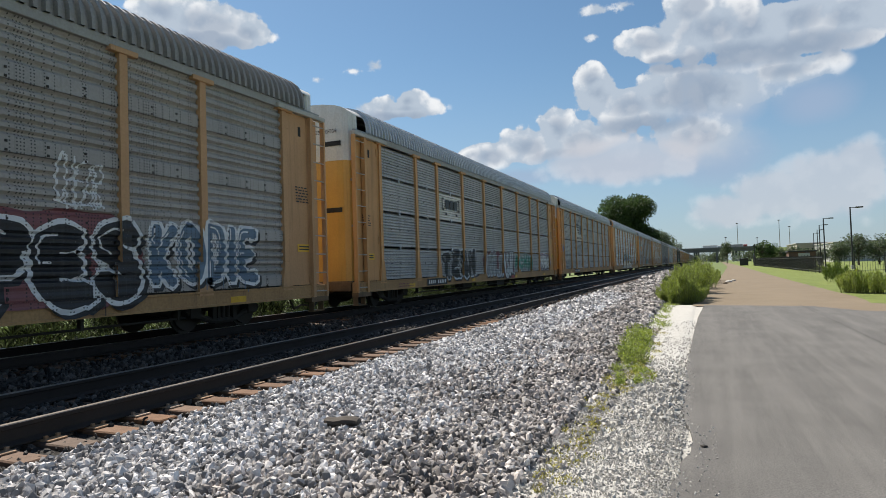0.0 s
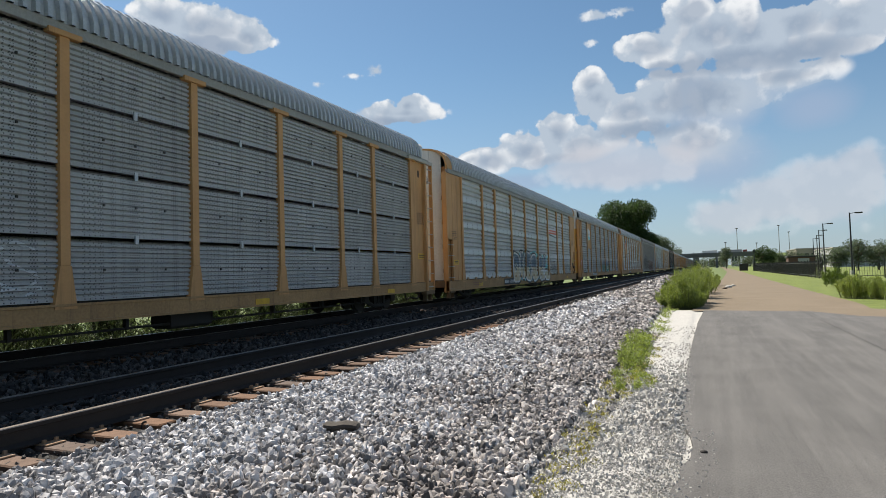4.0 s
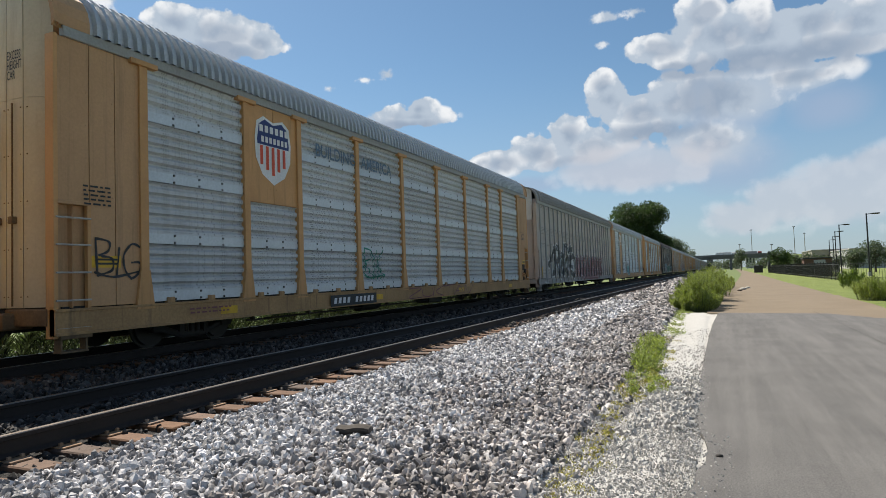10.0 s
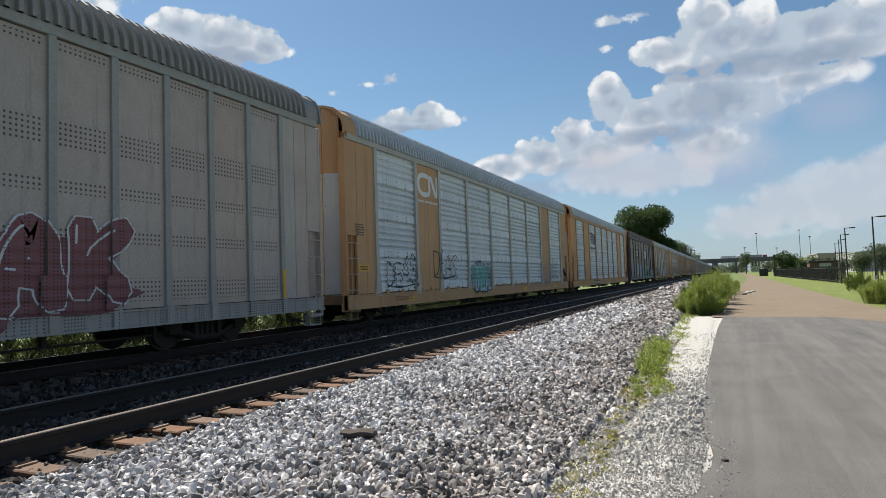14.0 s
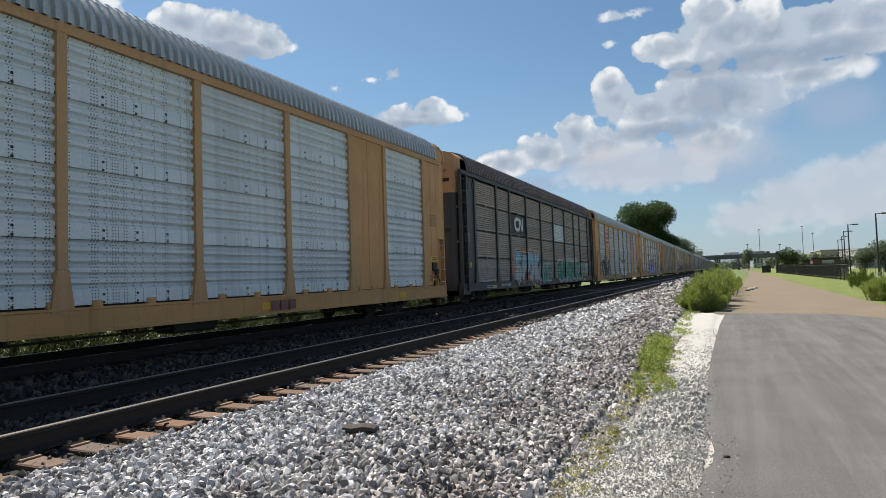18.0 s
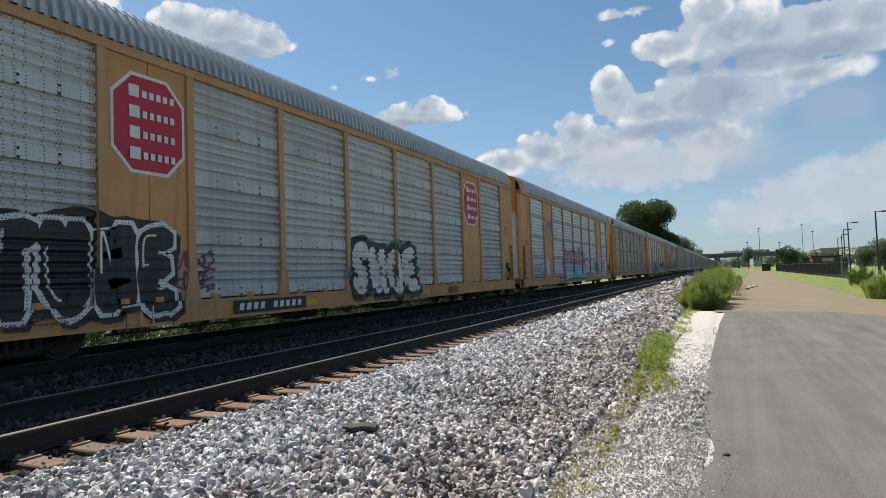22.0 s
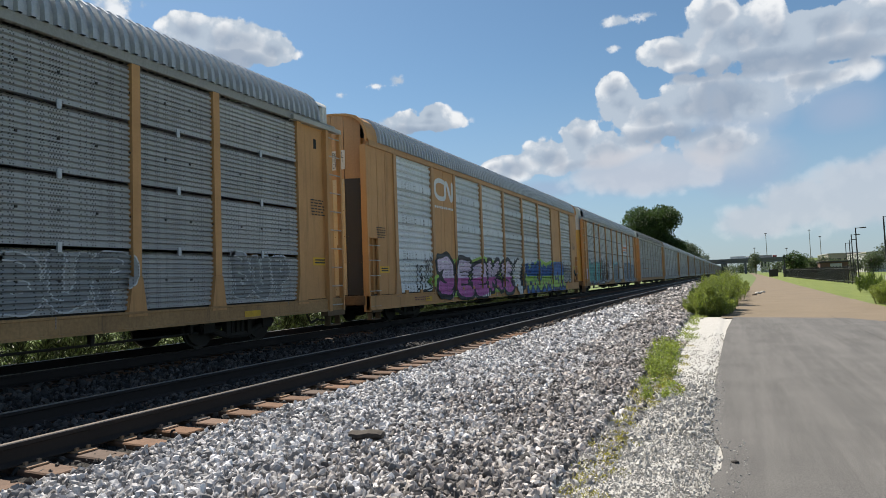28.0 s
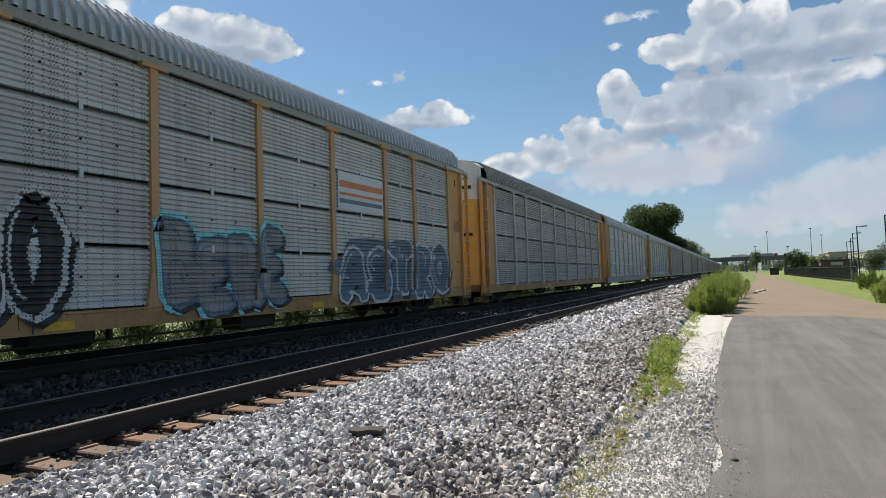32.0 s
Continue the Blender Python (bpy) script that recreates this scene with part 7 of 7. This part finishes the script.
curved_band(W[7], -8.7, -6.98, 4.22, 5.05, "white", "curved white band emblem on a tan sheet")
stencils(W[7], -8.65, 4.0, 1, 1.6, "white", 0.16)
tag(W[7], "DEAS", -10.95, -8.95, 1.1, 1.95, "black", "black brush tag")
tag(W[7], "DEAS", -7.6, -5.4, 1.35, 2.2, "black", "black brush tag", seed=5)
piece(W[7], "THT", -4.0, -1.7, 0.7, 1.85, "teal", "silver", "teal and black letters", ground="slate", seed=10.0)
tag(W[7], "DEAS", 8.95, 10.8, 1.2, 2.05, "black", "black brush tag", seed=3)
tag(W[7], "CES", 6.9, 8.8, 0.9, 1.8, "blue", "blue tag", seed=3)
sign(W[8], STRIPES(-6.6, 3.58, 2.15), "dark slanted stripes and marks on a pale sheet")
number_plate(W[8], -5.9, -3.45, 0.52, 0.82)
drape(W[8], "stencil", [(*rect(3.45 + 0.32 * k, 3.68 + 0.32 * k, 0.55, 0.78), P["maroon"]) for k in range(3)], "dull red block marks", ())
# black wagon
curved_band(W[9], -6.2, -4.75, 3.38, 4.08, "white", "curved white band emblem on a black sheet")
piece(W[9], "SPOK", -6.4, -1.9, 0.85, 2.45, "sky", "maroon", "pale blue letters with red-brown outlines", ground="orange", second="silver", rim="silver", seed=11.0)
tag(W[9], "SSR", -10.9, -9.1, 1.0, 2.0, "silver", "white dripping marks", seed=12)
piece(W[9], "THT", -1.6, 0.5, 0.68, 1.75, "green", "silver", "green block letters with white edges", ground="teal", seed=12.0)
piece(W[9], "GHOUL", 1.95, 8.9, 0.68, 2.15, "green", "silver", "green letters outlined in white on a pale blue ground", ground="sky", second="green", rim="orange", seed=13.0)
drape(W[9], "graffiti", [(*cloud_shape(10.55, 11.35, 1.05, 1.9, 3.0, 11), P["silver"])], "pale sprayed oval scribble")
number_plate(W[9], -8.75, -7.3, 0.6, 0.84, None, "silver")
for y in (-7.0, -4.2, 4.2, 8.9):
    drape(W[9], "reflector", [(*rect(y - 0.06, y + 0.06, 1.15, 1.75), P["orange"])], "yellow reflector strip", BAYS)
# octagon wagon
def octagon(w, cy, cz, r, h, label, lines):
    lay = []
    for s, c in ((1.0, "white"), (0.93, "crimson")):
        lay.append((*poly(*[(cy + r * s * px, cz + h * s * pz) for px, pz in ((-1, -0.55), (-0.5, -1), (0.5, -1), (1, -0.55), (1, 0.55), (0.5, 1), (-0.5, 1), (-1, 0.55))]), P[c]))
    for k in range(lines):
        z = cz + h * (0.62 - 1.24 * k / (lines - 1))
        lay.append((*rect(cy - r * 0.55, cy - r * 0.28, z - 0.10, z + 0.12), P["white"]))
        for q in range(5):
            lay.append((*rect(cy - r * 0.2 + q * r * 0.19, cy - r * 0.08 + q * r * 0.19, z - 0.08, z + 0.05), P["white"]))
    sign(w, lay, label)


octagon(W[10], -7.88, 4.15, 0.8, 0.92, "red octagon sign with a white border and white marks", 4)
octagon(W[10], 7.9, 4.15, 0.8, 0.90, "red octagon sign with a white border and white marks", 4)
piece(W[10], "TUNE", -10.85, -7.4, 0.68, 2.38, "black", "white", "heavy black letters outlined in white", ground="black", seed=14.0, wild=0.3, fat=0.5)
tag(W[10], "VENO\nHOMIE", -7.35, -6.35, 1.15, 1.85, "purple", "dark brush words", posts=())
piece(W[10], "Shoe", -1.35, 2.7, 0.62, 2.3, "white", "black", "white bubble letters outlined in black on green", ground="green", rim="black", seed=15.0)
number_plate(W[10], -5.9, -3.45, 0.54, 0.82)
drape(W[10], "stencil", [(*rect(5.2 + 0.32 * k, 5.43 + 0.32 * k, 0.55, 0.78), P["maroon"]) for k in range(3)], "dull red block marks", ())
# purple piece wagon
sign(W[11], [(*rect(-8.66, -8.58, 3.6, 4.4), P["black"]), (*rect(-8.66, -8.45, 4.32, 4.4), P["black"]), (*rect(-8.66, -8.45, 3.6, 3.68), P["black"]), (*rect(-7.12, -7.04, 3.6, 4.4), P["black"]), (*rect(-7.25, -7.04, 4.32, 4.4), P["black"]), (*rect(-7.25, -7.04, 3.6, 3.68), P["black"])] + [(*rect(-8.35 + 0.36 * k, -8.05 + 0.36 * k, 3.85, 4.22), P["slate"]) for k in range(3)] + [(*rect(-8.5 + 0.16 * k, -8.4 + 0.16 * k, 3.42, 3.54), P["black"]) for k in (0, 1, 6, 7)], "dark bracketed marks on a tan sheet")
piece(W[11], "RAMEH", -4.3, 2.2, 0.75, 2.55, "rose", "aqua", "pink and pale blue letters on a purple ground", ground="purple", second="sky", rim="purple", lean=0.04, seed=16.0, deep="purple", fat=0.5)
tag(W[11], "CES", -4.9, -4.35, 1.2, 2.0, "white", "white tag", posts=())
piece(W[11], "BERSOE", 5.8, 10.35, 0.78, 2.1, "grey", "white", "grey letters with broad white outlines", rim="silver", seed=17.0)
tag(W[11], "pen", 4.05, 5.7, 0.7, 2.0, "white", "white sprayed swirl")
drape(W[11], "graffiti", [(*cloud_shape(-8.65, -7.8, 0.98, 1.95, 3.3, 5), P["sky"])], "pale blue sprayed patch", ())
tag(W[11], "MAIS", -11.0, -9.3, 1.1, 1.7, "slate", "dark faint tag")
number_plate(W[11], -5.8, -3.5, 0.54, 0.84)
# thin white outlines
piece(W[12], "SMILE", -0.6, 3.1, 0.95, 2.15, "grey", "silver", "hollow letters in thin white outline", seed=18.0, deep=None, rim_width=0.45)
piece(W[12], "BUP", 4.5, 6.9, 0.98, 1.95, "grey", "silver", "hollow letters in thin white outline", seed=19.0, deep=None, rim_width=0.45)
piece(W[12], "BUP", 9.2, 11.1, 1.0, 1.95, "grey", "silver", "hollow letters in broad white outline over faint red", seed=20.0, deep=None, rim_width=0.45)
# pink and blue pieces
curved_band(W[13], -8.72, -7.02, 4.2, 5.0, "white", "curved white band emblem on a tan sheet")
stencils(W[13], -8.7, 3.9, 1, 1.65, "white", 0.2)
piece(W[13], "3EEKS", -8.9, -0.35, 0.62, 2.08, "lilac", "black", "lilac and magenta letters with black shadows", ground="lime", second="mauve", rim="black", lean=0.03, seed=21.0)
fan = [(*cloud_shape(-0.2, 1.5, 0.55, 2.25, 2.0, 5), P["black"])] + [(*poly((0.75, 1.25), (0.75 + 0.85 * math.cos(a) - 0.14 * math.sin(a), 1.3 + 0.85 * math.sin(a) + 0.14 * math.cos(a)), (0.75 + 0.92 * math.cos(a), 1.3 + 0.92 * math.sin(a)), (0.75 + 0.85 * math.cos(a) + 0.14 * math.sin(a), 1.3 + 0.85 * math.sin(a) - 0.14 * math.cos(a))), P["white"]) for a in np.linspace(1.2, 4.6, 11)]
drape(W[13], "graffiti", fan, "black and white fan of feather shapes")
piece(W[13], "HOMER", 1.7, 9.4, 0.62, 2.1, "blue", "navy", "blue and bright green letters", ground="lime", second="lime", rim="blue", seed=22.0)
drape(W[13], "graffiti", [(*rect(1.6, 9.5, 0.47, 0.86), P["blue"])], "blue paint along the sill", ())
tag(W[13], "MAIS", 9.6, 11.1, 1.05, 2.1, "black", "black brush tag")
tag(W[13], "DEAS", -10.2, -9.0, 1.0, 1.9, "black", "black brush tag")
number_plate(W[13], -5.75, -3.5, 0.48, 0.76, None)
# teal and black pieces
piece(W[14], "BRUTE", -11.4, -6.75, 0.75, 2.4, "teal", "slate", "teal letters with dark outlines", rim="silver", seed=23.0)
piece(W[14], "BASO", -6.75, -3.15, 0.72, 2.6, "black", "silver", "black bubble letters with pale outlines", seed=24.0)
piece(W[14], "BERE", -1.35, 2.15, 0.78, 2.4, "grey", "slate", "hollow letters outlined in black and teal", rim="aqua", seed=25.0)
piece(W[14], "ASTRO", 4.3, 11.3, 0.6, 2.4, "slate", "silver", "dark blue letters with pale edges", ground="slate", seed=26.0)
sign(W[14], [(*rect(4.45, 6.8, 3.2, 4.25), P["silver"]), (*rect(4.5, 6.75, 3.82, 4.0, 0.03), P["orange"]), (*rect(4.5, 6.75, 3.6, 3.68, 0.03), P["orange"]), (*rect(4.5, 6.75, 3.38, 3.5), P["slate"])], "pale sheet with orange and dark stripes")
number_plate(W[14], -8.2, -6.3, 0.58, 0.84)
drape(W[14], "graffiti", [(*cloud_shape(-12.9, -11.7, 1.0, 1.9, 3.3, 5), P["lilac"])], "pale mauve sprayed patch", ())
for k, n in enumerate(range(16)):
    s = -1 if k % 2 else 1
    if n in (6,):
        continue
    stencils(W[n], -12.75, 2.9, 5, 0.5, "black" if n != 9 else "silver")
    stencils(W[n], 12.0, 3.4, 6, 0.55, "black" if n != 9 else "silver")
    stencils(W[n], -10.6, 0.72, 2, 1.1, "maroon" if n != 9 else "silver")
    drape(W[n], "caution_plate", [(*rect(12.05, 12.6, 1.75, 1.95), PLATE_YELLOW), (*rect(12.12, 12.53, 1.87, 1.905), P["black"]), (*rect(12.12, 12.53, 1.80, 1.835), P["black"])], "small yellow caution plate", ())
    drape(W[n], "caution_plate", [(*rect(-12.6, -12.05, 1.55, 1.75), PLATE_YELLOW), (*rect(-12.53, -12.12, 1.67, 1.705), P["black"]), (*rect(-12.53, -12.12, 1.60, 1.635), P["black"])], "small yellow caution plate", ())


# notices on the end walls
def end_notice(w, words, x0, x1, z0, z1, y, mat, ground=None):
    m = Mesh()
    if ground:
        m.face([(x0 - 0.06, y + 0.004, z0 - 0.05), (x1 + 0.06, y + 0.004, z0 - 0.05), (x1 + 0.06, y + 0.004, z1 + 0.05), (x0 - 0.06, y + 0.004, z1 + 0.05)], 1)
    v, f = THIN[words][0]
    for q in f:
        loop = [(x0 + v[i][0] * (x1 - x0), y, z0 + v[i][1] * (z1 - z0)) for i in q]
        if (Vector(loop[1]) - Vector(loop[0])).cross(Vector(loop[2]) - Vector(loop[1])).y > 0:
            loop.reverse()
        m.face(loop)
    tagged(part("notice", m, (mat, ground or mat), w, "lettered notice on the end wall"), kind="stuff")


for n in range(16):
    sp = SPECS[n]
    half = sp.get("half", 13.25)
    if sp["ends"] == "tall":
        end_notice(W[n], "EXCESS HEIGHT CAR", 0.2, 1.05, 5.42, 5.53, -half - 0.006, P["black"])
    elif n != 6:
        end_notice(W[n], "EXCESS\nHEIGHT\nCAR", 0.40, 0.78, 4.72, 5.2, -half - 0.008, P["black"], WHITE if n in (8, 10, 13) else None)


def motions():
    def way(t):
        return 12.22 * t - 0.00625 * t * t
    for w, y in train:
        walk(w, [(t, pose(-11.121, y - way(t), RAIL_Z)) for t in (0, 4, 8, 12, 16, 20, 24, 28, 32)])
    turns = [(k / 30, way(k / 30) / 0.42) for k in range(961)]
    for ws, n in wheels:
        if n <= 5:
            p = ws.location.copy()
            walk(ws, [(t, Matrix.LocRotScale(p, Euler((-a, 0, 0)), None)) for t, a in turns])


motions()
